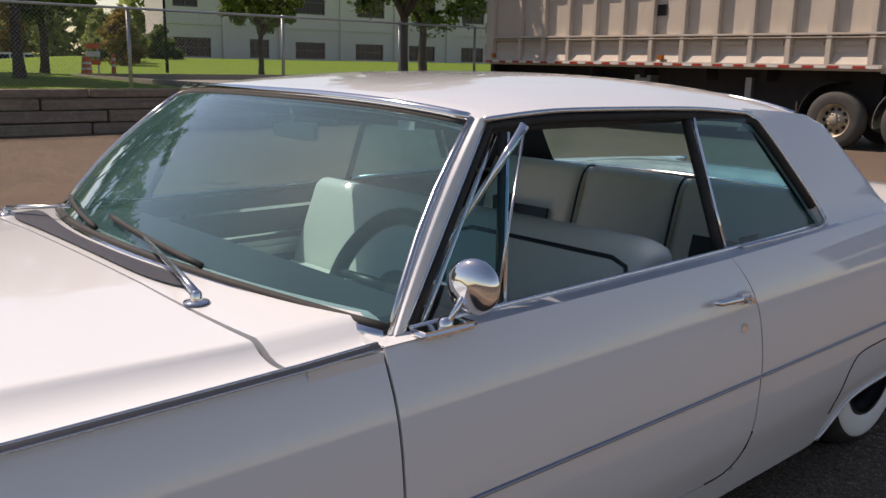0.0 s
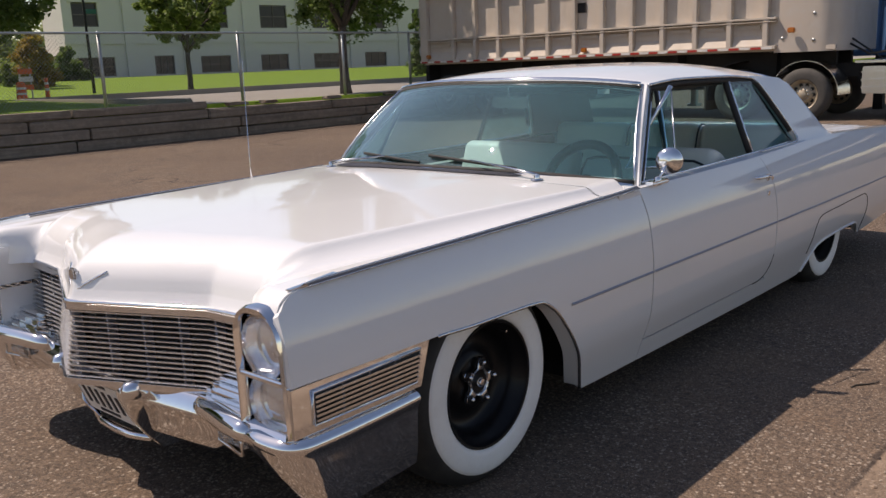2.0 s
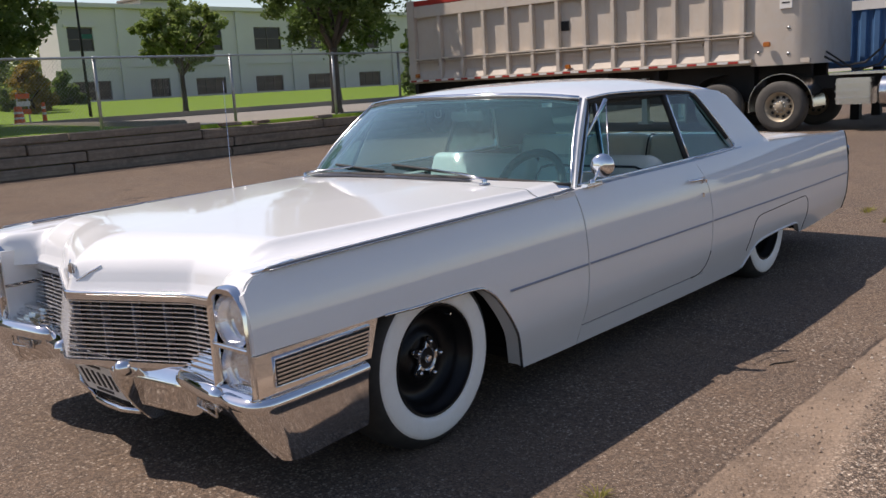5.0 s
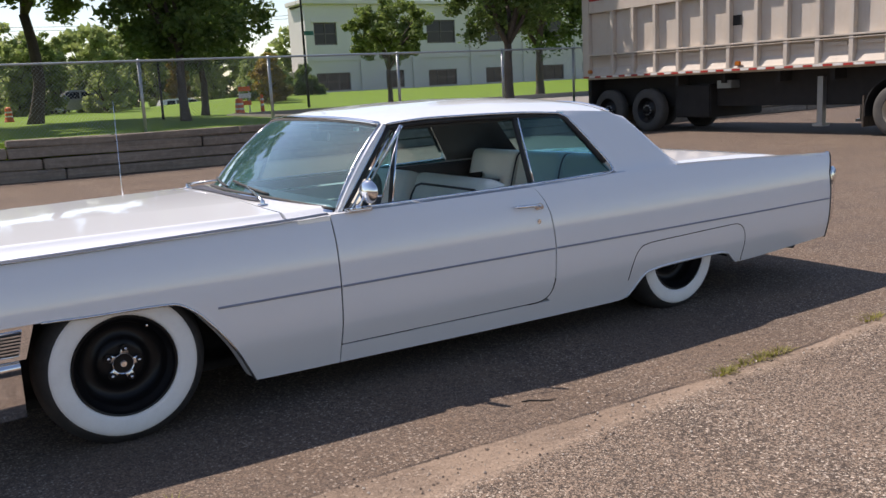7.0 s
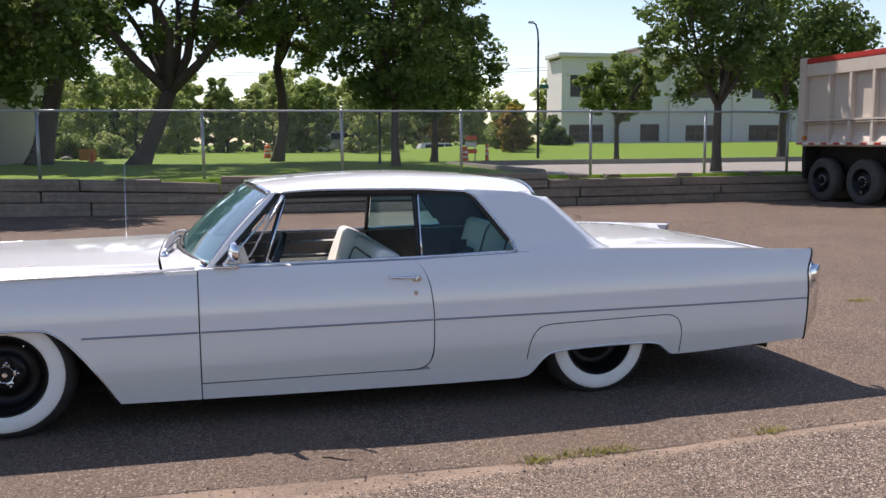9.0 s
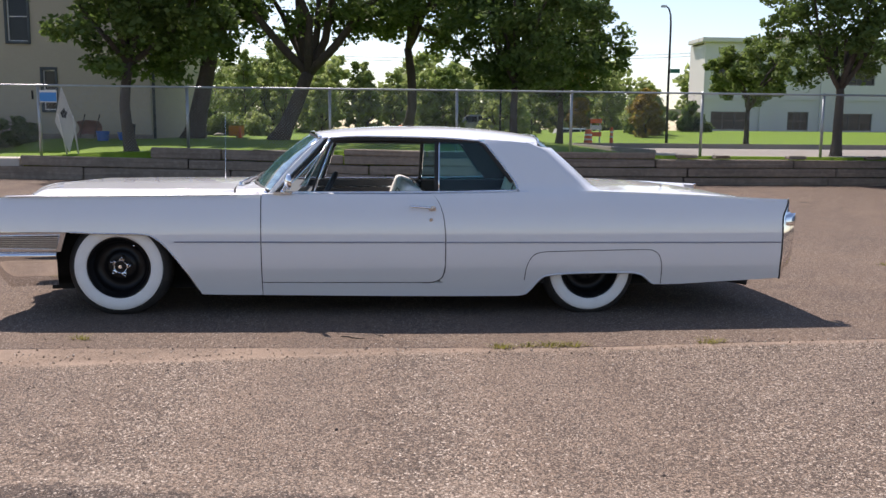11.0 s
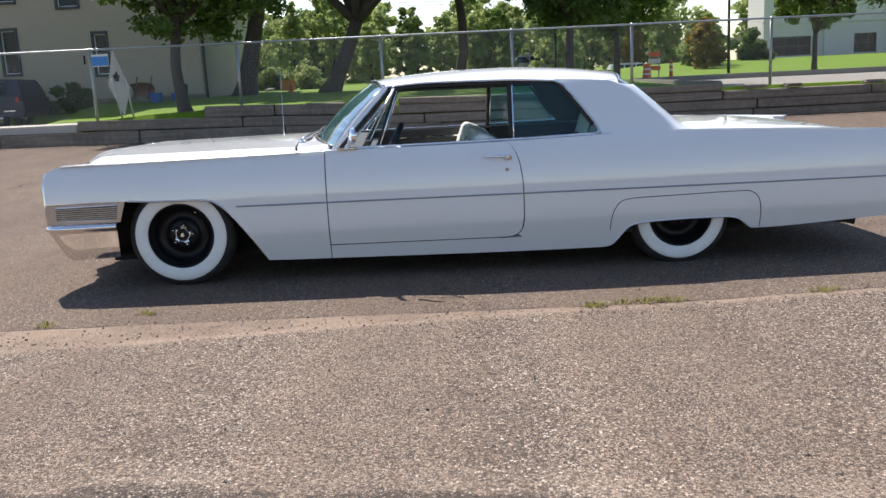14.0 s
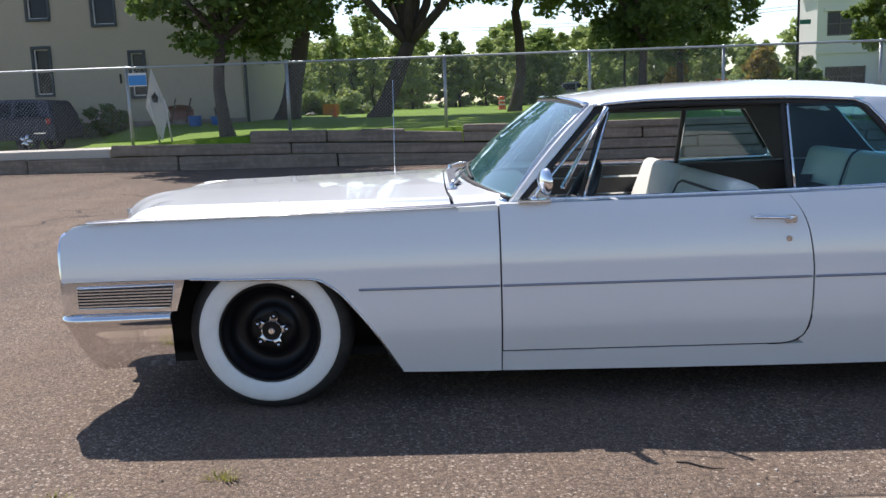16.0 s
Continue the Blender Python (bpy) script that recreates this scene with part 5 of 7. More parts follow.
for s in (-1, 1):
    yc = CY + s * 0.868
    # stacked lamp housing with a rounded chrome surround
    housing = new("headlight_housing")
    housing.parent = car
    housing.matrix_parent_inverse = Matrix.Translation(-PLACE["car"])
    def rounded(hw, z0, z1, r, x, n=6, yc=yc, s=s):
        pts = []
        for cx, cz, a0 in ((hw - r, z1 - r, 0), (-hw + r, z1 - r, 90), (-hw + 0.012, z0 + 0.012, 180), (hw - 0.012, z0 + 0.012, 270)):
            rr = r if a0 < 180 else 0.012
            for k in range(n + 1):
                a = radians(a0 + 90 * k / n)
                d, zz = (cx + rr * math.cos(a)) * s, cz + rr * math.sin(a)
                if d > 0:
                    d *= min(1.0, (half_w(-0.88, zz) - 0.876) / 0.099)
                pts.append((x, yc + s * d, zz))
        return pts
    rings = [rounded(0.097, 0.475, 0.806, 0.075, -0.70), rounded(0.099, 0.473, 0.812, 0.078, -0.893), rounded(0.096, 0.477, 0.806, 0.074, -0.901), rounded(0.088, 0.488, 0.788, 0.050, -0.893), rounded(0.084, 0.494, 0.780, 0.046, -0.855)]
    V, F = [], []
    n = len(rings[0])
    for r in rings:
        V += r
    for i in range(len(rings) - 1):
        for k in range(n):
            F.append((i * n + k, i * n + (k + 1) % n, (i + 1) * n + (k + 1) % n, (i + 1) * n + k))
    F.append(tuple(range((len(rings) - 1) * n, len(rings) * n)))
    raw("headlight_bezel", V, F, M_CHROME, housing, angle=45)
    part("lamp_divider", boxes((-0.902, -0.858, yc - 0.088, yc + 0.088, 0.618, 0.634), bevel=0.005), M_CHROME, housing)
    for z, hx in ((0.704, -0.884), (0.550, -0.876)):
        v, f = lathe([(0.079, 0.028), (0.084, 0.0), (0.080, -0.004), (0.076, 0.008)], 32, 'x', (hx, yc, z))
        raw("headlight_ring", v, f, M_CHROME, housing, angle=50)
        v, f = lathe([(0.077, 0.008), (0.066, 0.024), (0.050, 0.040), (0.028, 0.052), (0.012, 0.055), (0.012, 0.030), (0.0, 0.028)], 28, 'x', (hx, yc, z))
        raw("reflector", v, f, M_REFLECTOR, housing)
        v, f = lathe([(0.077, 0.006), (0.063, -0.006), (0.032, -0.014), (0.0, -0.017)], 28, 'x', (hx, yc, z))
        raw("headlight_lens", v, f, M_LAMPGLASS, housing, "clear ribbed headlight glass")
    # painted panel between the grille and the lamps
    part("lamp_side_panel", boxes((-0.872, -0.70, CY + s * 0.770 - 0.012, CY + s * 0.770 + 0.012, 0.475, 0.772)), M_PAINT, car)
    part("lamp_side_trim", boxes((-0.874, -0.72, CY + s * 0.756 - 0.003, CY + s * 0.756 + 0.003, 0.618, 0.632)), M_CHROME, car)

    # cornering lamp panel on the side under the fender
    panel = new("cornering_lamp")
    panel.parent = car
    panel.matrix_parent_inverse = Matrix.Translation(-PLACE["car"])
    rear_x = lambda z: -0.385 - (0.615 - z) * 0.32
    def lamp_panel(u, v, s=s):
        z = lerp(0.482, 0.612, v)
        return (lerp(-0.888, rear_x(z), u), CY + s * (half_w(-0.6, 0.6) - 0.010), z)
    thick(raw("lamp_panel", *sheet(lamp_panel, 12, 4, (0, s, 0)), M_CHROME, panel, "bright surround of the side lamp"), 0.02)
    yo = CY + s * (half_w(-0.6, 0.6) - 0.006)
    rr = [(-0.825, yo, 0.505), (-0.825, yo, 0.590), (-0.430, yo, 0.594), (-0.452, yo, 0.500)]
    bar("lamp_frame", rr, 0.005, M_CHROME, panel, sides=6, closed=True)
    raw("lamp_backing", rr, [(0, 1, 2, 3)], M_BLACK, panel, smooth=False)
    for i in range(1, 7):
        t = i / 7
        z = lerp(0.503, 0.592, t)
        part("lamp_slat", boxes((-0.822, lerp(-0.452, -0.432, t), yo - 0.010, yo + 0.010, z - 0.0032, z + 0.0032)), M_ALU, panel)
    for t in (0.25, 0.5, 0.75):
        x = lerp(-0.825, -0.44, t)
        part("lamp_upright", boxes((x - 0.001, x + 0.001, yo - 0.005, yo + 0.005, 0.503, 0.592)), M_ALU, panel)

    # half of the bumper: from the wheel round the corner to the plate
    plan = [(-0.452, 0.985), (-0.60, 0.992), (-0.75, 0.995), (-0.84, 0.992), (-0.888, 0.972), (-0.912, 0.93), (-0.918, 0.86), (-0.905, 0.79), (-0.874, 0.70), (-0.848, 0.62), (-0.902, 0.54), (-0.914, 0.46), (-0.922, 0.38), (-0.925, 0.28), (-0.925, 0.195)]
    px, po = smooth_curve([(i, p[0]) for i, p in enumerate(plan)]), smooth_curve([(i, p[1]) for i, p in enumerate(plan)])
    bump_low = smooth_curve([(0, 0.252), (4.6, 0.242), (5.2, 0.244), (5.8, 0.268), (6.4, 0.318), (7.1, 0.366), (8.5, 0.380), (9.8, 0.358), (10.8, 0.315), (12, 0.302), (14, 0.300)])
    bump_top = lambda i: lerp(0.488, 0.452, smooth01((i - 6.2) / 2.2))
    def bump_half(u, v, s=s):
        i = u * 8.9
        x, o = px(i), po(i)
        ins = smooth_curve([(0, 0.040), (0.05, 0.010), (0.10, -0.008), (0.16, -0.008), (0.24, 0.004), (0.45, 0.008), (0.75, 0.012), (1, 0.022)])(v)
        z = lerp(bump_top(i), bump_low(i), v)
        reach = lerp(0.095, 0.026, smooth01((i - 6.5) / 4.0)) * smooth01((i - 0.8) / 2.4)
        rake = reach * max(0, (bump_top(i) - 0.035 - z) / 0.195) ** 1.25
        nx = -1 if i > 5.5 else (-(i - 3) / 2.5 if i > 3 else 0)
        no = 1 if i < 4 else max(0, 1 - (i - 4) / 2)
        k = math.hypot(nx, no) or 1
        return (x + rake - ins * nx / k, CY + s * (o - ins * no / k), z)
    # inner wall of the bumper end, turned back under the car
    def inner_wall(u, v, s=s):
        z = lerp(0.440, 0.250, v)
        xf = -0.905 + 0.095 * max(0, (0.453 - z) / 0.195) ** 1.25
        return (lerp(xf, -0.72, u), CY + s * (lerp(0.80, 0.58, u) + 0.11 * v * (1 - u)), z + 0.05 * u * v)
    thick(raw("bumper_inner_wall", *sheet(inner_wall, 12, 8, (0, -s, 0)), M_CHROME, car), 0.006)
    thick(raw("front_bumper", *sheet(bump_half, 110, 26, (-0.5, s, 0)), M_CHROME, car, "chrome wrap-round bumper"), 0.006)

# bumper centre: a bevelled bar each side of the plate, stepped blocks towards the lamps
bar_prof = ((-0.790, 0.476), (-0.842, 0.470), (-0.860, 0.464), (-0.868, 0.457), (-0.888, 0.424), (-0.890, 0.416), (-0.884, 0.408), (-0.858, 0.350), (-0.842, 0.298), (-0.836, 0.288), (-0.820, 0.284), (-0.79, 0.286))


def centre_bar(s):
    def f(u, v):
        o = lerp(0.185, 0.60, u)
        k = v * (len(bar_prof) - 1)
        i = min(len(bar_prof) - 2, int(k))
        x, z = (lerp(bar_prof[i][j], bar_prof[i + 1][j], k - i) for j in (0, 1))
        lift = smooth01((o - 0.46) / 0.14)
        return (x + 0.020 * lift + 0.12 * (o - 0.19), CY + s * o, lerp(z, 0.470, 0.42 * lift * (0.470 - z) / 0.19 if z < 0.47 else 0))
    return sheet(f, 40, 22, (-1, 0, 0))


def mid_bar(u, v):
    o = lerp(-0.20, 0.20, u)
    return (-0.80, CY + o, lerp(0.465, 0.270, v))


thick(raw("bumper_mid_panel", *sheet(mid_bar, 6, 4, (-1, 0, 0)), M_CHROME, car), 0.006)
for s in (-1, 1):
    thick(raw("front_bumper_bar", *centre_bar(s), M_CHROME, car, "bevelled chrome bumper bar", angle=24), 0.006)
    # heavy rounded bullet in front of the stepped block
    v, f = tube([(-0.895, CY + s * 0.805, 0.460), (-0.895, CY + s * 0.765, 0.460), (-0.884, CY + s * 0.70, 0.458), (-0.864, CY + s * 0.62, 0.455), (-0.850, CY + s * 0.545, 0.452), (-0.842, CY + s * 0.500, 0.450), (-0.838, CY + s * 0.478, 0.449), (-0.836, CY + s * 0.468, 0.449)], [0.024, 0.030, 0.034, 0.035, 0.034, 0.028, 0.016, 0.004], 20)
    raw("bumper_bullet", v, f, M_CHROME, car)
    part("bumper_pad", boxes((-0.845, -0.74, min(CY + s * 0.545, CY + s * 0.775), max(CY + s * 0.545, CY + s * 0.775), 0.430, 0.520), bevel=0.012), M_CHROME, car)
    for k in range(4):
        z = 0.488 + 0.0150 * k
        x = -0.862 + 0.017 * k
        inner = 0.515 + 0.010 * k
        part("bumper_step", boxes((x, x + 0.07, min(CY + s * inner, CY + s * 0.778), max(CY + s * inner, CY + s * 0.778), z - 0.010, z + 0.0035), bevel=0.0035), M_CHROME, car, smooth=True, angle=40)
    part("parking_lamp", boxes((-0.872, -0.82, CY + s * 0.668 - 0.062, CY + s * 0.668 + 0.062, 0.382, 0.416), bevel=0.006), M_HEADLENS, car, "small clear parking lamp")
    bar("parking_lamp_rim", [(-0.872 - 0.012 * a * s * s, CY + s * (0.668 + a * 0.070), z) for a, z in ((-1, 0.376), (1, 0.376), (1, 0.422), (-1, 0.422))], 0.005, M_CHROME, car, sides=6, closed=True)
    # curved blades beside the plate, ending in a pointed foot
    rows = [(0.468, 0.158, 0.222, -0.905), (0.455, 0.156, 0.234, -0.928), (0.435, 0.158, 0.236, -0.934), (0.41, 0.160, 0.230, -0.928), (0.37, 0.161, 0.216, -0.912), (0.33, 0.162, 0.206, -0.890), (0.29, 0.162, 0.200, -0.864), (0.255, 0.164, 0.200, -0.838), (0.224, 0.172, 0.204, -0.812)]
    V, F = [], []
    for z, o0, o1, x in rows:
        V += [(x + 0.045, CY + s * o0, z), (x + 0.004, CY + s * lerp(o0, o1, 0.15), z), (x, CY + s * lerp(o0, o1, 0.4), z), (x + 0.004, CY + s * lerp(o0, o1, 0.8), z), (x + 0.060, CY + s * o1, z)]
    for i in range(len(rows) - 1):
        for k in range(4):
            q = (i * 5 + k, i * 5 + k + 1, i * 5 + 6 + k, i * 5 + 5 + k)
            F.append(q if s > 0 else q[::-1])
    thick(raw("plate_guard", V, F, M_CHROME, car, angle=60), 0.010, -1)
    v, f = tube([(-0.830, CY + s * 0.222, 0.452), (-0.900, CY + s * 0.226, 0.453), (-0.928, CY + s * 0.222, 0.453), (-0.938, CY + s * 0.216, 0.453)], [0.030, 0.032, 0.026, 0.008], 16)
    raw("guard_knob", v, f, M_CHROME, car)


def guard_top(u, v):
    o = lerp(-0.205, 0.205, u)
    prof = ((-0.820, 0.484), (-0.890, 0.488), (-0.922, 0.484), (-0.940, 0.470), (-0.942, 0.456), (-0.934, 0.444), (-0.908, 0.440))
    k = v * 6
    i = min(5, int(k))
    x, z = (lerp(prof[i][j], prof[i + 1][j], k - i) for j in (0, 1))
    return (x + 0.018 * (o / 0.2) ** 2, CY + o, z - 0.008 * (o / 0.2) ** 2)


thick(raw("plate_guard_top", *sheet(guard_top, 20, 18, (-1, 0, 0.5)), M_CHROME, car, "heavy chrome bar over the plate", angle=50), 0.006)
bar("plate_guard_low", [(-0.830, CY - 0.175, 0.258), (-0.856, CY - 0.09, 0.256), (-0.860, CY, 0.256), (-0.856, CY + 0.09, 0.256), (-0.830, CY + 0.175, 0.258)], 0.014, M_CHROME, car)
TIP = Matrix.Translation((-0.918, CY, 0.440)) @ Matrix.Rotation(radians(-21), 4, 'Y')


def tipped(*spec, bevel=0.0):
    bm = boxes(spec, bevel=bevel)
    bmesh.ops.transform(bm, matrix=TIP, verts=bm.verts[:])
    return bm


plate = part("number_plate", tipped(0.0, 0.006, -0.150, 0.150, -0.155, -0.003, bevel=0.002), M_WHITE, car, "white plate with dark bars")
M_INK = material("dark_ink", (0.02, 0.02, 0.025), 0.6, var=((40, 0.3, (0.04, 0.04, 0.045), 0.4, 0.7),))
for k in range(6):
    y = -0.1075 + 0.043 * k
    part("plate_bar", tipped(-0.003, 0.001, y - 0.0075, y + 0.0075, -0.116, -0.046), M_INK, plate)
for z in (-0.140, -0.026):
    part("plate_bar", tipped(-0.003, 0.001, -0.06, 0.06, z, z + 0.010), M_INK, plate)


front_line = smooth_curve([(0.0, -0.83), (0.14, -0.83), (0.20, -0.84), (0.46, -0.80), (0.62, -0.80), (0.80, -0.87)])


def valance(u, v):
    o = lerp(-0.79, 0.79, u)
    a = abs(o)
    return (lerp(grille_x(min(a, 0.74)) - 0.030, front_line(a), v), CY + o, lerp(0.468, lerp(0.445, 0.478, smooth01((a - 0.62) / 0.15)), v))


thick(raw("bumper_valance", *sheet(valance, 60, 6, (0, 0, 1)), M_CHROME, car), 0.006)

# ---- rear: bumper ends and lamps ----
M_TAIL = material("red_lens", (0.35, 0.02, 0.02), 0.15, coat=0.5, var=((30, 0.3, (0.25, 0.015, 0.015), 0.4, 0.7),))
for s in (-1, 1):
    # tall chrome end: lamp bezel on top, plain blade below, stepped-in foot
    blade = smooth_curve([(0.262, 0.030), (0.30, 0.036), (0.335, 0.050), (0.352, 0.070), (0.40, 0.084), (0.55, 0.094), (0.62, 0.097), (0.70, 0.094), (0.728, 0.078), (0.745, 0.046), (0.79, 0.026), (0.838, 0.012)])

    def rear_edge(u, v, s=s, blade=blade):
        z = lerp(0.262, 0.838, u)
        return (tail_x(z) + 0.008 + blade(z) * v, CY + s * (half_w(4.62, z) - 0.004 - 0.030 * v * v), z)
    thick(raw("rear_bumper_end", *sheet(rear_edge, 60, 8, (0, s, 0)), M_CHROME, car, "tall chrome rear bumper end"), 0.02)
    bar("tail_seal", [(tail_x(z) + 0.003, CY + s * (half_w(4.62, z) - 0.002), z) for z in [lerp(0.25, 0.836, i / 24) for i in range(25)]], 0.0065, M_BLACK, car, sides=5)
    # lamp bezel, proud of the blade
    def bezel(u, v, s=s):
        z = lerp(0.640, 0.735, u)
        x = lerp(tail_x(z) + 0.024, tail_x(z) + 0.112, v)
        return (x, CY + s * (half_w(4.62, z) + 0.004 - 0.034 * v ** 3 - 0.02 * (2 * u - 1) ** 4), z)
    thick(raw("lamp_bezel", *sheet(bezel, 10, 10, (0, s, 0)), M_CHROME, car, "chrome tail lamp bezel"), 0.02)
    part("tail_lamp", boxes((4.735, 4.766, CY + s * 0.85 - 0.035, CY + s * 0.85 + 0.035, 0.652, 0.724), bevel=0.008), M_TAIL, car)
    # chrome foot, its dark reflection put in as plain black
    part("bumper_foot", boxes((4.668, 4.690, CY + s * 0.865 - 0.02, CY + s * 0.865 + 0.024, 0.262, 0.345), bevel=0.004), M_FRAME, car, "dark foot of the bumper end")


def tail(u, v):
    o = lerp(-0.9, 0.9, v)
    z = lerp(0.27, 0.80, u)
    return (4.665 + 0.035 * (1 - (o / 0.9) ** 2) - (0.05 if z > 0.72 else 0), CY + o, z)


thick(raw("rear_panel", *sheet(tail, 10, 20, (1, 0, 0)), M_CHROME, car), 0.02)

# ---- outside fittings ----
# door handles with push-button, key lock, mirror, aerial
for s in (-1, 1):
    yb = CY + s * (half_w(2.0, 0.775))
    h = new("door_handle")
    h.parent = car
    h.matrix_parent_inverse = Matrix.Translation(-PLACE["car"])
    bar("handle_grip", [(1.928, yb + s * 0.004, 0.785), (1.945, yb + s * 0.026, 0.787), (2.03, yb + s * 0.030, 0.783), (2.075, yb + s * 0.026, 0.779)], [0.006, 0.009, 0.008, 0.010], M_CHROME, h)
    part("handle_base", boxes((2.062, 2.112, yb - 0.02, yb + 0.02, 0.757, 0.789), bevel=0.006), M_CHROME, h)
    v, f = tube([(2.092, yb, 0.770), (2.092, yb + s * 0.034, 0.770)], 0.011, 14)
    raw("push_button", v, f, M_CHROME, h, angle=40)
    v, f = tube([(2.078, CY + s * (half_w(2.078, 0.695) - 0.004), 0.695), (2.078, CY + s * (half_w(2.078, 0.695) + 0.006), 0.695)], 0.0125, 16)
    raw("key_lock", v, f, M_CHROME, car, "round chrome key lock", angle=40)
mirror = new("door_mirror")
mirror.parent = car
mirror.matrix_parent_inverse = Matrix.Translation(-PLACE["car"])
mb = Vector((1.055, CY - 0.930, 0.866))
part("mirror_base", boxes((0.985, 1.125, mb.y - 0.022, mb.y + 0.026, 0.868, 0.884), bevel=0.007), M_CHROME, mirror)
bar("mirror_stem", [mb + Vector((0, 0, 0.0)), mb + Vector((0.004, -0.008, 0.03)), mb + Vector((0.022, -0.028, 0.080))], [0.013, 0.006, 0.006], M_CHROME, mirror)
v, f = lathe([(0.016, 0.0), (0.015, 0.010), (0.008, 0.016), (0.0, 0.017)], 16, 'z', (mb.x, mb.y, 0.884))
raw("mirror_screw", v, f, M_CHROME, mirror, angle=50)
v, f = lathe([(0.0, -0.024), (0.022, -0.022), (0.040, -0.016), (0.050, -0.008), (0.055, 0.0), (0.055, 0.007), (0.051, 0.009)], 32, 'x')
rot = Matrix.Translation(mb + Vector((0.040, -0.030, 0.092))) @ Matrix.Rotation(radians(20), 4, 'Z')
raw("mirror_shell", [rot @ p for p in v], f, M_CHROME, mirror, angle=60)
v, f = lathe([(0.0510, 0.004), (0.0, 0.004)], 32, 'x')
raw("mirror_glass", [rot @ p for p in v], f, M_CHROME, mirror)
bar("aerial", [(0.40, CY + 0.88, 0.862), (0.40, CY + 0.885, 0.93), (0.41, CY + 0.89, 1.435)], [0.005, 0.0020, 0.0012], M_CHROME, car, "thin telescopic radio aerial", sides=5)
v, f = lathe([(0.018, 0.0), (0.014, 0.014), (0.006, 0.02)], 14, 'z', (0.40, CY + 0.88, 0.855))
raw("aerial_base", v, f, M_CHROME, car)

# wipers
for k, (px_, o) in enumerate(((0.724, -0.572), (0.735, 0.68))):
    w = new("wiper")
    w.parent = car
    w.matrix_parent_inverse = Matrix.Translation(-PLACE["car"])
    z0 = hood_z(px_, o) + 0.004
    v, f = lathe([(0.026, 0.0), (0.024, 0.003), (0.012, 0.005), (0.011, 0.018), (0.008, 0.023), (0.0, 0.0245)], 20, 'z', (px_, CY + o, z0))
    raw("wiper_pivot", v, f, M_CHROME, w, angle=50)
    tip = Vector(screen(0.085, ((o + (0.41 if k == 0 else -0.30)) / 0.85 + 1) / 2)) + Vector((-0.022, 0, 0.020))
    bar("wiper_arm", [(px_, CY + o, z0 + 0.018), Vector((px_, CY + o, z0 + 0.018)).lerp(tip, 0.22) + Vector((0, 0, 0.003)), tip], [0.0085, 0.0075, 0.0040], M_ALU, w, sides=6)
    o0, o1 = (-0.40, 0.10) if k == 0 else (0.14, 0.62)
    bar("wiper_blade", [Vector(screen(lerp(0.055, 0.13, i / 8), (oo / 0.878 + 1) / 2)) + Vector((-0.010, 0, 0.009)) for i, oo in [(i, lerp(o0, o1, i / 8)) for i in range(9)]], 0.0075, M_BLACK, w, sides=5)


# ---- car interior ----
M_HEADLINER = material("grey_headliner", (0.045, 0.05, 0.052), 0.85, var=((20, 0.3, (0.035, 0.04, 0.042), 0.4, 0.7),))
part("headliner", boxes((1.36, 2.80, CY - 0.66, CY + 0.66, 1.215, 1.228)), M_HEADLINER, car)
for s in (-1, 1):
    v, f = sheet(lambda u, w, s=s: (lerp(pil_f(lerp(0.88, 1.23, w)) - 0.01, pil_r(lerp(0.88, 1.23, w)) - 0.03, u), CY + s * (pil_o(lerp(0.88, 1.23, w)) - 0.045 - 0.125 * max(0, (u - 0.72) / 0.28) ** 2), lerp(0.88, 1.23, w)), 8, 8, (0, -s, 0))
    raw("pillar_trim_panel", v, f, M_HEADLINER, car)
part("cabin_floor", boxes((0.62, 3.0, CY - 0.86, CY + 0.86, 0.22, 0.26)), M_CARPET, car)
for s in (-1, 1):
    y = CY + s * 0.865
    part("door_trim_panel", boxes((0.92, 2.12, y - 0.02, y + 0.02, 0.30, 0.868), bevel=0.008), M_VINYL_BLACK, car)
    part("quarter_trim_panel", boxes((2.14, 2.95, y - 0.02, y + 0.02, 0.30, 0.868), bevel=0.008), M_VINYL_BLACK, car)
    yi = y - s * 0.022
    part("door_trim_strip", boxes((1.0, 2.08, yi - 0.005, yi + 0.005, 0.800, 0.812)), M_CHROME, car)
    part("door_trim_strip", boxes((1.0, 2.08, yi - 0.005, yi + 0.005, 0.700, 0.708)), M_CHROME, car)
    part("armrest", boxes((1.35, 1.95, yi - 0.03, yi + 0.03, 0.62, 0.68), bevel=0.02), M_VINYL, car)
part("dashboard", boxes((0.80, 1.20, CY - 0.84, CY + 0.84, 0.70, 0.872), bevel=0.06), M_VINYL_DASH, car)
part("dash_trim", boxes((1.196, 1.208, CY - 0.80, CY + 0.80, 0.745, 0.80)), M_ALU, car)
part("parcel_shelf", boxes((2.99, 3.34, CY - 0.80, CY + 0.80, 0.855, 0.878)), M_VINYL_BLACK, car)


def cushion(x0, x1, y0, y1, z0, z1, tilt=0.0, pivot=None, bulge=0.02):
    """A padded, rounded upholstery block."""
    bm = bmesh.new()
    box(bm, x0 - bulge * 0.6, x1 + bulge * 0.6, y0 + 0.002, y1 - 0.002, z0, z1)
    bmesh.ops.bevel(bm, geom=bm.edges[:], offset=min(0.055, 0.45 * (x1 - x0), 0.45 * (z1 - z0)), segments=5, profile=0.55, affect='EDGES')
    pv = Vector(pivot) if pivot else Vector(((x0 + x1) / 2, (y0 + y1) / 2, (z0 + z1) / 2))
    rot = Matrix.Rotation(radians(tilt), 3, 'Y')
    for v in bm.verts:
        v.co = pv + rot @ (v.co - pv)
    return bm


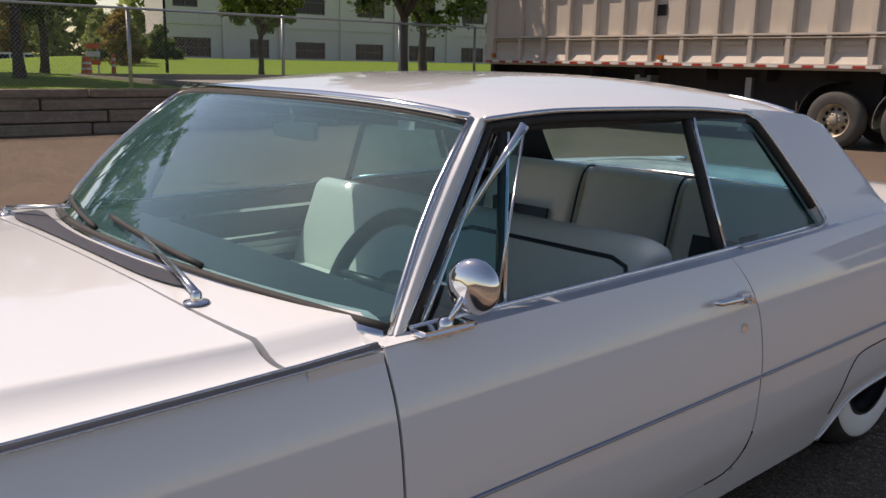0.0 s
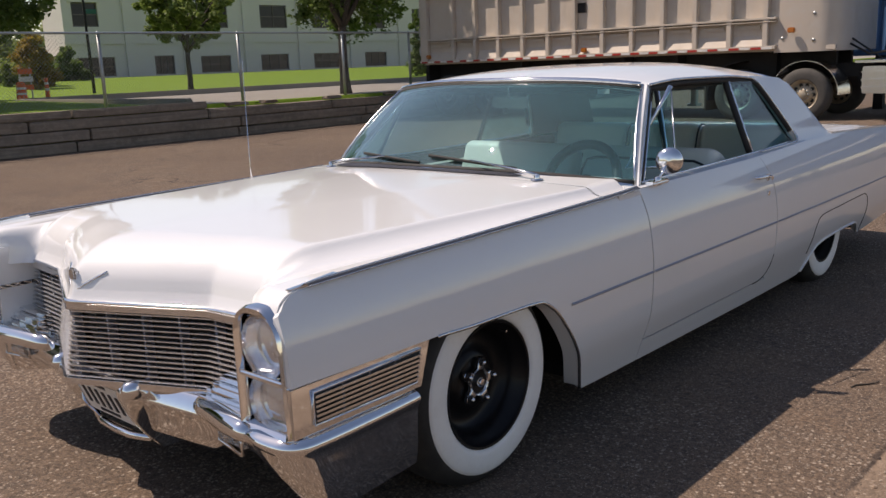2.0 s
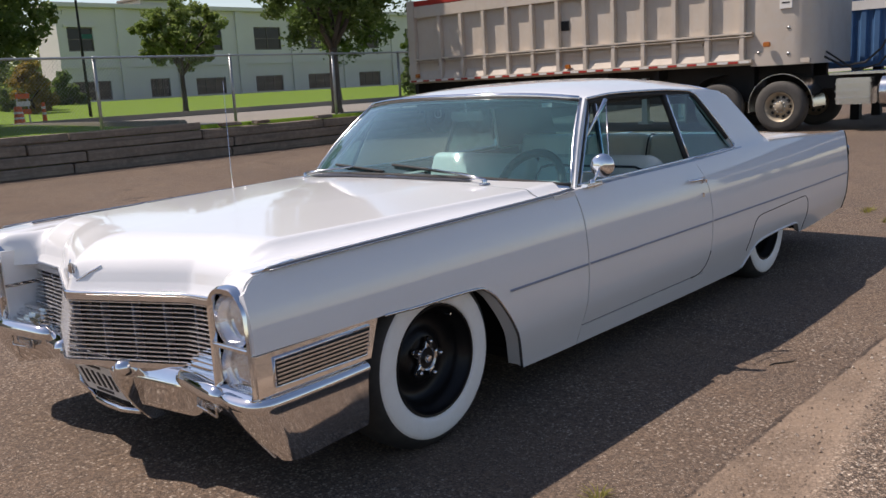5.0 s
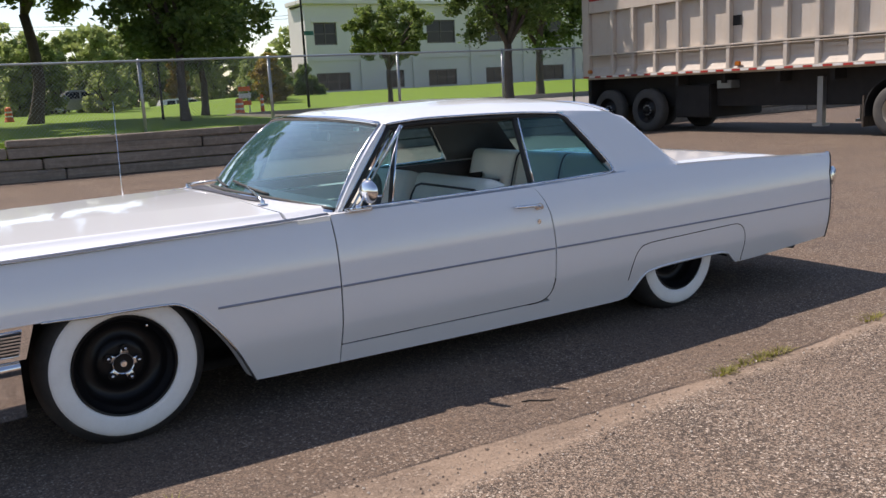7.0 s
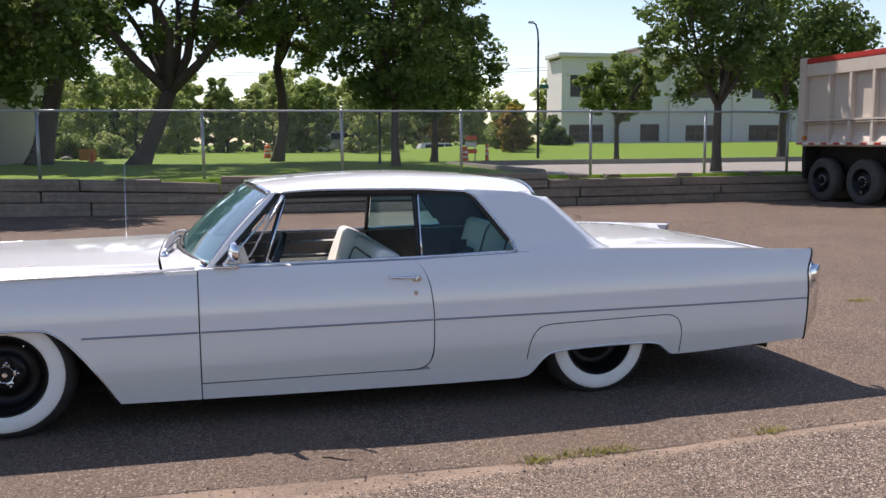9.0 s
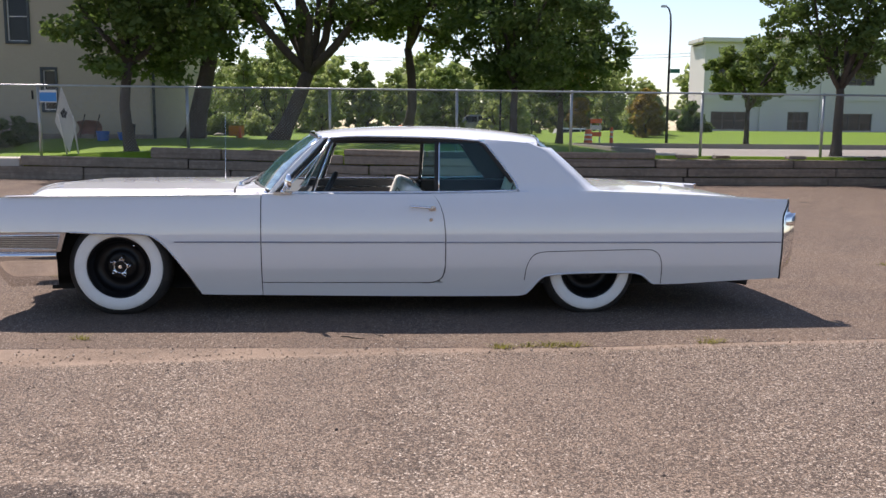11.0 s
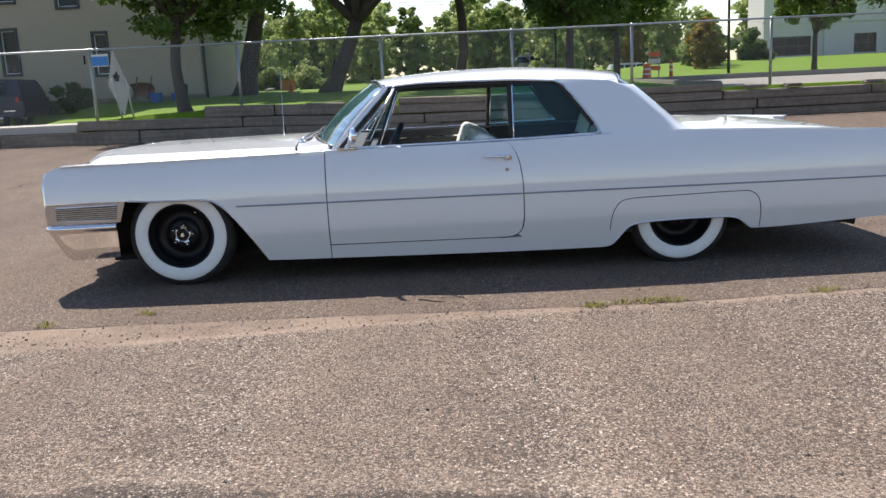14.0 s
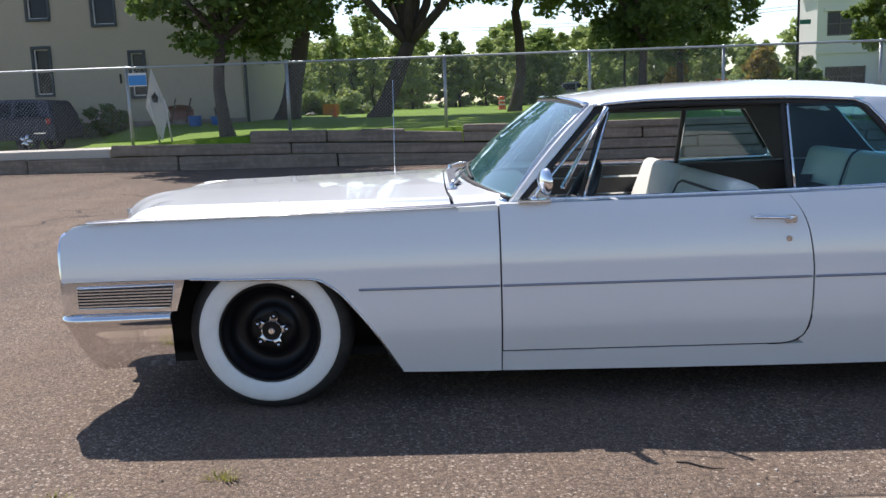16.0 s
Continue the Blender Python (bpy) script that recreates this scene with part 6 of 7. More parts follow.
# front bench with two folding backs
for s in (-1, 1):
    y0, y1 = sorted((CY + s * 0.03, CY + s * 0.80))
    part("front_seat_cushion", cushion(1.42, 1.98, y0, y1, 0.40, 0.60, -4), M_VINYL, car, "ivory vinyl seat cushion", smooth=True)
    sb = part("front_seat_back", cushion(1.78, 1.92, y0, y1, 0.55, 0.930, 21, (1.85, CY, 0.55)), M_VINYL, car, "ivory vinyl seat back with black piping", smooth=True)
    def on_back(t, z, s=s):
        p = Vector((1.925, CY + s * lerp(0.05, 0.78, t), z)) - Vector((1.85, CY, 0.55))
        return Vector((1.85, CY, 0.55)) + Matrix.Rotation(radians(21), 3, 'Y') @ p
    for dx in ((0.016, -0.168) if s < 0 else (0.016,)):
        bar("seat_piping", [on_back(t, z) + Vector((dx, 0, 0)) for t, z in ((0.02, 0.60), (0.02, 0.84), (0.05, 0.895), (0.12, 0.912), (0.88, 0.912), (0.95, 0.895), (0.98, 0.84), (0.98, 0.60))], 0.007, M_VINYL_BLACK, sb, sides=6)
    a, b, c, d = on_back(0.10, 0.62), on_back(0.90, 0.62), on_back(0.90, 0.78), on_back(0.10, 0.78)
    thick(raw("seat_insert", [q + Vector((0.024, 0, 0.004)) for q in (a, b, c, d)], [(0, 1, 2, 3)], M_VINYL_BLACK, sb, "black vinyl panel", smooth=False), 0.008)
# rear bench in three padded parts
for k, (a, b) in enumerate(((-0.80, -0.24), (-0.235, 0.235), (0.24, 0.80))):
    part("rear_seat_back", cushion(2.78, 2.96, CY + a, CY + b, 0.50, 0.962, 16, (2.86, CY, 0.50), 0.018), M_VINYL, car, "ivory vinyl rear seat back", smooth=True)
    part("rear_seat_cushion", cushion(2.34, 2.90, CY + a, CY + b, 0.36, 0.56, -5), M_VINYL, car, smooth=True)
R16 = Matrix.Rotation(radians(16), 3, 'Y')
on_rear = lambda d, o, h: Vector((2.86, CY, 0.50)) + R16 @ Vector((d, o, h))
for o in (-0.2375, 0.2375):
    bar("seat_piping", [on_rear(d, o, h) for d, h in ((-0.088, 0.06), (-0.091, 0.20), (-0.091, 0.32), (-0.089, 0.38), (-0.083, 0.415), (-0.071, 0.440), (-0.052, 0.456), (-0.025, 0.464), (0.03, 0.465))], 0.0055, M_VINYL_BLACK, car, sides=6)
for o in (-0.80, 0.80):
    bar("seat_piping", [on_rear(d, o * 0.985, h) for d, h in ((-0.060, 0.06), (-0.064, 0.20), (-0.060, 0.36), (-0.030, 0.42), (0.05, 0.43))], 0.0055, M_VINYL_BLACK, car, sides=6)
for a, b in ((-0.68, -0.36), (0.36, 0.68)):
    pts = [on_rear(-0.104, o, h) for o, h in ((a, 0.10), (b, 0.10), (b, 0.24), (a, 0.24))]
    thick(raw("seat_insert", pts, [(0, 1, 2, 3)], M_VINYL_BLACK, car, "black vinyl panel", smooth=False), 0.01)

# steering wheel and column
sw = new("steering_wheel")
sw.parent = car
sw.matrix_parent_inverse = Matrix.Translation(-PLACE["car"])
mw = Matrix.Translation((1.315, CY - 0.40, 0.812)) @ Matrix.Rotation(radians(-62), 4, 'Y')
ring = [mw @ Vector((0.19 * math.cos(2 * math.pi * k / 36), 0.19 * math.sin(2 * math.pi * k / 36), 0)) for k in range(36)]
bar("wheel_rim", ring, 0.023, M_VINYL_BLACK, sw, sides=8, closed=True)
for a in (90, -90):
    bar("wheel_spoke", [mw @ Vector((0, 0, -0.03)), mw @ Vector((0.18 * math.cos(radians(a)), 0.18 * math.sin(radians(a)), 0))], [0.022, 0.012], M_VINYL_BLACK, sw)
v, f = lathe([(0.0, -0.012), (0.045, -0.018), (0.055, -0.035), (0.03, -0.06)], 20, 'z')
raw("horn_pad", [mw @ p for p in v], f, M_VINYL_BLACK, sw)
bar("steering_column", [(1.24, CY - 0.40, 0.815), (0.98, CY - 0.40, 0.68)], 0.035, M_VINYL_BLACK, car)
bar("column_lever", [(1.20, CY - 0.40, 0.80), (1.19, CY - 0.55, 0.84)], 0.006, M_CHROME, car)
# inner mirror hung from the roof
bar("mirror_arm", [(1.30, CY, 1.262), (1.315, CY, 1.20)], 0.005, M_CHROME, car)
part("inner_mirror", boxes((1.308, 1.330, CY - 0.11, CY + 0.11, 1.155, 1.205), bevel=0.008), M_CHROME, car)
part("windscreen_sticker", boxes((1.262, 1.264, CY - 0.585, CY - 0.525, 1.220, 1.240)), M_WHITE, car, "small white sticker")

# the car is parked a little askew
car.rotation_euler.z = radians(0.8)
car.location.x -= 0.014

# ---- tipper trailer and tractor ----
TX = 15.45
trailer = thing("tipper_trailer", (TX + 1.25, 11, 0), "long weathered aluminium tipper trailer with ribbed sides and red top rail", "trailer")
part("trailer_side", boxes((TX + 0.05, TX + 0.10, 6.40, 16.02, 1.42, 3.36)), M_TRAILER, trailer)
part("trailer_side", boxes((TX + 2.40, TX + 2.45, 6.40, 16.02, 1.42, 3.36)), M_TRAILER, trailer)
part("tailgate", boxes((TX + 0.05, TX + 2.45, 16.00, 16.08, 1.40, 3.40), bevel=0.02), M_TRAILER, trailer)
part("trailer_floor", boxes((TX + 0.06, TX + 2.44, 5.3, 16.0, 1.36, 1.44)), M_TRAILER, trailer)
# smooth rounded nose
nose = [(TX + 0.02, 6.46), (TX + 0.02, 5.62), (TX + 0.10, 5.34), (TX + 0.30, 5.20), (TX + 2.2, 5.20), (TX + 2.4, 5.34), (TX + 2.48, 5.62), (TX + 2.48, 6.46)]
v, f = sheet(lambda u, w: (*nose[min(7, int(round(u * 7)))], lerp(1.33, 3.42, w)), 7, 6, (0, -1, 0))
thick(raw("trailer_nose", v, f, M_TRAILER, trailer, "smooth dull aluminium nose", angle=50), 0.04)
post_y = [15.90] + [14.89 - 0.752 * k for k in range(12)]
n_post = len(post_y)
for side in (0, 1):
    for i in range(n_post):
        y = post_y[i]
        x0 = TX - 0.03 if side == 0 else TX + 2.45
        x0 -= 0.045 if side == 0 else 0.0
        part("side_post", boxes((x0, x0 + 0.13, y - (0.13 if i == 0 else 0.055), y + (0.13 if i == 0 else 0.055), 1.46, 3.10 if i else 3.56), bevel=0.012), M_TRAILER, trailer)
    xo = TX - 0.085 if side == 0 else TX + 2.45
    part("bottom_rail", boxes((xo, xo + 0.145, 6.40, 16.06, 1.40, 1.475), bevel=0.01), M_TRAILER, trailer)
    part("side_rail", boxes((xo + 0.002, xo + 0.135, 6.40, 16.02, 1.975, 2.02), bevel=0.008), M_TRAILER, trailer)
    part("side_rail", boxes((xo + 0.002, xo + 0.135, 6.40, 16.02, 1.925, 1.945), bevel=0.006), M_TRAILER, trailer)
    part("top_rail", boxes((xo + 0.012, xo + 0.11, 5.6, 15.76, 3.09, 3.40), bevel=0.012), M_TRAILER, trailer)
    part("tarp_rail", boxes((xo + 0.01, xo + 0.12, 5.5, 15.76, 3.40, 3.54), bevel=0.02), M_RED, trailer, "red painted top rail")
for i in range(n_post - 1):
    y0, y1 = post_y[i] - 0.065, post_y[i + 1] + 0.065
    ym = (y0 + y1) / 2
    w = abs(y1 - y0) / 2
    # sloped ledge plates low between the posts
    raw("sloped_ledge", [(TX - 0.035, ym - w, 1.475), (TX - 0.035, ym + w, 1.475), (TX + 0.048, ym + w, 1.68), (TX + 0.048, ym - w, 1.68)], [(0, 1, 2, 3)], M_TRAILER, trailer, smooth=False)
    part("recess_plate", boxes((TX + 0.015, TX + 0.05, ym - w * 0.80, ym + w * 0.80, 1.80, 1.88), bevel=0.01), M_TRAILER, trailer)
n_tape = 42
for i in range(n_tape):
    y0, y1 = lerp(6.45, 16.0, i / n_tape), lerp(6.45, 16.0, (i + 1) / n_tape)
    part("reflector_tape", boxes((TX - 0.089, TX - 0.0855, y0 + 0.01, y1 - 0.01, 1.405, 1.450)), M_RED if i % 2 else M_WHITE, trailer)
M_AMBER = material("amber_lens", (0.45, 0.14, 0.02), 0.3, var=((20, 0.3, (0.3, 0.09, 0.02), 0.4, 0.7),))
for y, z in ((10.85, 1.56), (15.75, 1.57), (6.1, 1.75)):
    part("marker_lamp", boxes((TX - 0.10, TX - 0.03, y - 0.07, y + 0.07, z - 0.05, z + 0.05), bevel=0.015), M_AMBER, trailer, "amber marker lamp")
part("maker_plate", boxes((TX + 0.028, TX + 0.048, 10.85, 11.10, 2.40, 2.62)), M_FRAME, trailer, "small dark plate")
nose_sign = part("nose_sign", boxes((TX - 0.012, TX + 0.016, 5.63, 5.88, 2.42, 2.84), bevel=0.003), M_WHITE, trailer, "white notice with red arc and dark bars")
for k, (a, b, z) in enumerate(((5.68, 5.83, 2.52), (5.66, 5.85, 2.60))):
    part("sign_bar", boxes((TX - 0.016, TX - 0.0125, a, b, z, z + 0.025)), M_FRAME, nose_sign)
bar("sign_arc", [(TX - 0.014, 5.755 + 0.10 * math.cos(a), 2.68 + 0.09 * math.sin(a)) for a in [math.pi * i / 10 for i in range(11)]], 0.012, M_RED, nose_sign, sides=6)
for y, z in ((6.30, 1.60), (6.30, 3.20), (5.70, 1.55), (5.70, 2.05)):
    v, f = lathe([(0.035, 0.02), (0.032, -0.006), (0.0, -0.01)], 10, 'x', (TX + 0.012, y, z))
    raw("rivet", v, f, M_GALV, trailer)
for z in (1.6, 2.1, 2.6):
    part("latch", boxes((TX - 0.02, TX + 0.06, 16.04, 16.14, z, z + 0.25), bevel=0.015), M_GALV, trailer)
# chassis
# solid dark box, also filling in the deep shade under the trailer
part("underframe_shade", boxes((TX + 0.55, TX + 1.95, 6.6, 15.9, 0.60, 1.36)), M_FRAME, trailer, "black box standing for the frame and shade under the trailer")
for x in (TX + 0.75, TX + 1.65):
    part("chassis_beam", boxes((x, x + 0.12, 5.5, 15.9, 1.05, 1.36)), M_FRAME, trailer)
for y in (8.6, 9.9, 11.4, 12.8):
    part("cross_member", boxes((TX + 0.15, TX + 2.35, y, y + 0.1, 1.14, 1.36)), M_FRAME, trailer)
part("rear_bumper", boxes((TX + 0.1, TX + 2.4, 15.9, 16.02, 0.55, 1.40)), M_FRAME, trailer)
for x in (0.42, 1.95):
    part("landing_leg", boxes((TX + x, TX + x + 0.13, 9.05, 9.18, 0.22, 1.2), (TX + x - 0.06, TX + x + 0.2, 9.0, 9.24, 0.16, 0.22)), M_GALV, trailer, "grey steel landing leg")
part("storage_box", boxes((TX + 0.30, TX + 2.2, 11.95, 13.05, 0.34, 1.12), bevel=0.03), M_FRAME, trailer, "large black box under the trailer")
part("tool_box", boxes((TX + 0.25, TX + 0.6, 11.3, 11.7, 1.02, 1.2)), M_GALV, trailer)

M_TRUCKRIM = material("dusty_steel_rim", (0.44, 0.38, 0.29), 0.5, 0.5, var=((8, 0.6, (0.28, 0.22, 0.15), 0.4, 0.7),))


M_TRUCKTYRE = material("dusty_tyre_rubber", (0.055, 0.052, 0.048), 0.85, var=((5, 0.6, (0.09, 0.082, 0.07), 0.4, 0.7),), bump=((60, 0.3, 0.003),))


def truck_wheel(parent, x, y, r, rim_mat):
    z = r + lot_z(x, y) - 0.008
    n = "wheel"
    w = new(n)
    w.parent = parent
    w.matrix_parent_inverse = Matrix.Translation(-PLACE[parent.name])
    w.location = (x, y, z)
    tyre = lathe([(0.56 * r, 0.03), (0.60 * r, 0.0), (0.80 * r, -0.012), (0.93 * r, 0.01), (r, 0.05), (r, 0.24), (0.93 * r, 0.28), (0.56 * r, 0.27)], 40, 'x')
    rim = lathe([(0.58 * r, 0.0), (0.53 * r, 0.02), (0.50 * r, 0.08), (0.44 * r, 0.11), (0.30 * r, 0.09), (0.24 * r, 0.05), (0.17 * r, 0.04), (0.16 * r, -0.02), (0.06 * r, -0.04), (0, -0.04)], 36, 'x')
    for nm, vf, mt in (("tyre", tyre, M_TRUCKTYRE), ("rim", rim, rim_mat)):
        o = raw(nm, vf[0], vf[1], mt, None, angle=45)
        o.parent = w
    for k in range(10):
        a = 2 * math.pi * k / 10
        c = (0.10, 0.375 * r * math.cos(a), 0.375 * r * math.sin(a))
        o = raw("hand_hole", *lathe([(0.038, -0.012), (0.030, -0.004), (0.0, -0.002)], 10, 'x', c), M_FRAME)
        o.parent = w
        c = (0.046, 0.215 * r * math.cos(a), 0.215 * r * math.sin(a))
        o = raw("lug_nut", *lathe([(0.018, 0.0), (0.014, -0.03), (0.0, -0.032)], 8, 'x', c), M_GALV)
        o.parent = w
    return w


for y in (15.26, 13.84):
    truck_wheel(trailer, TX + 0.10, y, 0.54, M_RIM)
    truck_wheel(trailer, TX + 2.0, y, 0.54, M_RIM)

tractor = thing("truck_tractor", (TX + 1.25, 4, 0), "dusty black tractor unit chassis with tandem wheels and steel fuel tank", "truck")
for y in (7.18, 5.86):
    truck_wheel(tractor, TX + 0.0, y, 0.51, M_TRUCKRIM)
    truck_wheel(tractor, TX + 2.05, y, 0.51, M_TRUCKRIM)
for x in (TX + 0.80, TX + 1.60):
    part("chassis_rail", boxes((x, x + 0.1, -1.0, 7.7, 0.82, 1.08)), M_FRAME, tractor)
def mudguard(u, v):
    a = lerp(-0.2, math.pi + 0.05, u)
    return (TX + lerp(0.05, 0.75, v), 5.86 - 0.66 * math.cos(a) * -1, 0.52 + 0.64 * math.sin(a))
thick(raw("mudguard", *sheet(mudguard, 20, 2, (0, 0, 1)), M_ALU, tractor, "bright half-round mudguard"), 0.012)
def mudguard2(u, v):
    a = lerp(math.pi * 0.5, math.pi + 0.2, u)
    return (TX + lerp(0.05, 0.75, v), 7.18 - 0.70 * math.cos(a), 0.52 + 0.66 * math.sin(a))
thick(raw("mudguard", *sheet(mudguard2, 14, 2, (0, 0, 1)), M_FRAME, tractor), 0.02)
part("mud_flap", boxes((TX + 0.08, TX + 0.72, 7.90, 7.94, 0.18, 0.80), bevel=0.005), M_BARK, tractor, "brown dirty mud flap")
part("step_box", boxes((TX + 0.02, TX + 0.5, 4.15, 4.78, 0.52, 1.02), bevel=0.02), M_ALU, tractor, "ribbed step box")
for z in (0.62, 0.76, 0.90):
    part("step_tread", boxes((TX - 0.03, TX + 0.05, 4.15, 4.78, z, z + 0.03)), M_ALU, tractor)
v, f = lathe([(0.0, 2.55), (0.24, 2.56), (0.30, 2.60), (0.30, 4.00), (0.24, 4.05), (0.0, 4.06)], 28, 'y', (TX + 0.32, 0, 0.74))
raw("fuel_tank", v, f, M_ALU, tractor, "polished steel fuel tank", angle=40)
for y in (2.9, 3.7):
    v, f = lathe([(0.31, y), (0.312, y + 0.03), (0.31, y + 0.06)], 28, 'y', (TX + 0.32, 0, 0.74))
    raw("tank_strap", v, f, M_FRAME, tractor)
part("deck_plate", boxes((TX + 0.3, TX + 1.9, 3.6, 5.0, 1.08, 1.13)), M_ALU, tractor)
bar("air_hose", [(TX + 0.6, 5.2, 1.45), (TX + 0.45, 4.8, 1.25), (TX + 0.5, 4.4, 1.30), (TX + 0.8, 4.2, 1.55), (TX + 1.0, 4.1, 1.85)], 0.022, M_BLACK, tractor)
bar("air_hose", [(TX + 0.7, 5.2, 1.55), (TX + 0.6, 4.6, 1.15), (TX + 0.7, 4.2, 1.25), (TX + 1.0, 3.9, 1.75)], 0.02, M_BLACK, tractor)
part("cab", boxes((TX + 0.1, TX + 2.4, -1.2, 2.3, 0.85, 3.0), bevel=0.08), M_BLUE, tractor, "blue cab")

# blue corrugated body behind the tractor
skip = thing("shipping_container", (TX + 4.4, 1, 1.2), "blue corrugated steel container with a white stripe", "container")
V, F = [], []
k = 0
y = -6.0
prof = []
while y < 6.6:
    prof += [(y, 0.0), (y + 0.10, 0.0), (y + 0.14, 0.05), (y + 0.24, 0.05)]
    y += 0.28
for yy, d in prof:
    V += [(TX + 3.2 + d, yy, 1.28), (TX + 3.2 + d, yy, 3.9)]
F = [(2 * i, 2 * i + 1, 2 * i + 3, 2 * i + 2) for i in range(len(prof) - 1)]
thick(raw("container_side", V, F, M_BLUE, skip, smooth=False), 0.03)
part("container_body", boxes((TX + 3.30, TX + 5.7, -6.0, 6.6, 1.2, 3.9)), M_BLUE, skip)
part("container_rail", boxes((TX + 3.16, TX + 3.30, -6.05, 6.65, 1.18, 1.30), (TX + 3.16, TX + 3.30, -6.05, 6.65, 3.86, 3.98)), M_BLUE, skip)
part("white_stripe", boxes((TX + 3.185, TX + 3.198, -6.0, 6.6, 2.42, 2.62)), M_WHITE, skip)
for x in (3.6, 5.2):
    for y in (5.4, -5.0):
        part("support_leg", boxes((TX + x, TX + x + 0.2, y, y + 0.2, 0, 1.2)), M_FRAME, skip)

# ---- white office building beyond the lawn ----
office = thing("office_building", (48, 70, 1.3), "white stucco two-storey office building with dark windows", "building")
OY = 65.0


def wall_with_openings(x0, x1, z0, z1, y, depth, holes):
    """Wall slab facing -y with rectangular holes (x0, x1, z0, z1)."""
    bx = sorted({x0, x1, *[h[0] for h in holes], *[h[1] for h in holes]})
    bz = sorted({z0, z1, *[h[2] for h in holes], *[h[3] for h in holes]})
    bm = bmesh.new()
    for a, b in zip(bx, bx[1:]):
        run = None
        for c, d in zip(bz, bz[1:]):
            mx, mz = (a + b) / 2, (c + d) / 2
            if any(h[0] < mx < h[1] and h[2] < mz < h[3] for h in holes):
                continue
            box(bm, a, b, y, y + depth, c, d)
    bmesh.ops.remove_doubles(bm, verts=bm.verts[:], dist=0.001)
    return bm


def window(parent, x0, x1, z0, z1, y, frame_mat, nx=2, nz=2, fw=0.06, rec=0.15):
    w = new("window")
    w.parent = parent
    w.matrix_parent_inverse = Matrix.Translation(-PLACE[parent.name])
    part("pane", boxes((x0, x1, y + rec, y + rec + 0.02, z0, z1)), M_WINDOW, w)
    sp = [(x0, x0 + fw, y + rec - 0.05, y + rec - 0.002, z0, z1), (x1 - fw, x1, y + rec - 0.05, y + rec - 0.002, z0, z1), (x0 + fw, x1 - fw, y + rec - 0.05, y + rec - 0.002, z1 - fw, z1), (x0 + fw, x1 - fw, y + rec - 0.05, y + rec - 0.002, z0, z0 + fw)]
    for i in range(1, nx):
        x = lerp(x0, x1, i / nx)
        sp.append((x - fw * 0.4, x + fw * 0.4, y + rec - 0.04, y + rec - 0.002, z0 + fw, z1 - fw))
    part("window_frame", boxes(*sp), frame_mat, w)
    for i in range(1, nz):
        z = lerp(z0, z1, i / nz)
        part("glazing_bar", boxes((x0 + fw, x1 - fw, y + rec - 0.045, y + rec - 0.0025, z - fw * 0.4, z + fw * 0.4)), frame_mat, w)
    return w


low = [(29.3, 32.4, 1.45, 2.92), (35.8, 37.6, 1.45, 2.95), (40.1, 43.1, 1.45, 2.85), (46.3, 49.4, 1.45, 2.85), (52.4, 55.6, 1.45, 2.85), (59, 62, 1.45, 2.85), (66, 69, 1.45, 2.85)]
high = [(29.35, 31.4, 5.2, 7.0), (40.1, 43.1, 5.15, 7.15), (46.5, 49.5, 5.15, 7.15), (52.6, 55.6, 5.15, 7.15), (59, 62, 5.15, 7.15), (66, 69, 5.15, 7.15)]
part("office_wall", wall_with_openings(28.6, 78, 0.9, 8.45, OY, 0.4, low + high), M_STUCCO, office)
for b in ((28.6, 29.0, OY + 0.4, OY + 3, 0.9, 8.45), (28.6, 78, OY + 3, OY + 3.4, 0.9, 8.45), (77.6, 78, OY + 0.4, OY + 3, 0.9, 8.45)):
    part("office_wall", boxes(b), M_STUCCO, office)
part("office_roof", boxes((28.6, 78, OY + 0.402, OY + 2.998, 8.3, 8.42)), M_ROAD, office)
part("cornice", boxes((28.2, 78.4, OY - 0.4, OY + 0.6, 8.45, 8.80), bevel=0.05), M_STUCCO, office)
part("cornice", boxes((28.2, 29.2, OY + 0.6, OY + 3, 8.45, 8.80), bevel=0.05), M_STUCCO, office)
part("parapet", boxes((35.6, 38.2, OY - 0.2, OY + 2.5, 8.80, 9.15)), M_STUCCO, office)
part("parapet_cap", boxes((35.2, 38.6, OY - 0.5, OY + 2.9, 9.15, 9.35), bevel=0.05), M_ROAD, office)
part("string_course", boxes((28.5, 78.1, OY - 0.10, OY - 0.002, 3.9, 4.15)), M_STUCCO, office)
for x in (33.8, 38.9, 45.0, 51.0, 57.4, 64.2):
    part("pilaster", boxes((x - 0.45, x + 0.45, OY - 0.18, OY - 0.004, 0.9, 8.45)), M_STUCCO, office)
M_BRONZE = material("bronze_frame", (0.10, 0.09, 0.08), 0.5, 0.4, var=((5, 0.4, (0.14, 0.12, 0.10), 0.4, 0.7),))
for h in low:
    window(office, *h, OY, M_BRONZE, 3, 2, 0.09)
for h in high:
    window(office, *h, OY, M_BRONZE, 2, 2, 0.10)
part("arch_head", boxes((29.1, 31.6, OY - 0.12, OY - 0.003, 7.0, 7.25)), M_STUCCO, office)
part("side_porch", boxes((25.2, 28.5, OY + 1.0, OY + 5, 2.7, 3.1), (24.8, 25.1, OY + 1.2, OY + 1.5, 0.9, 2.7)), M_YELLOW, office)

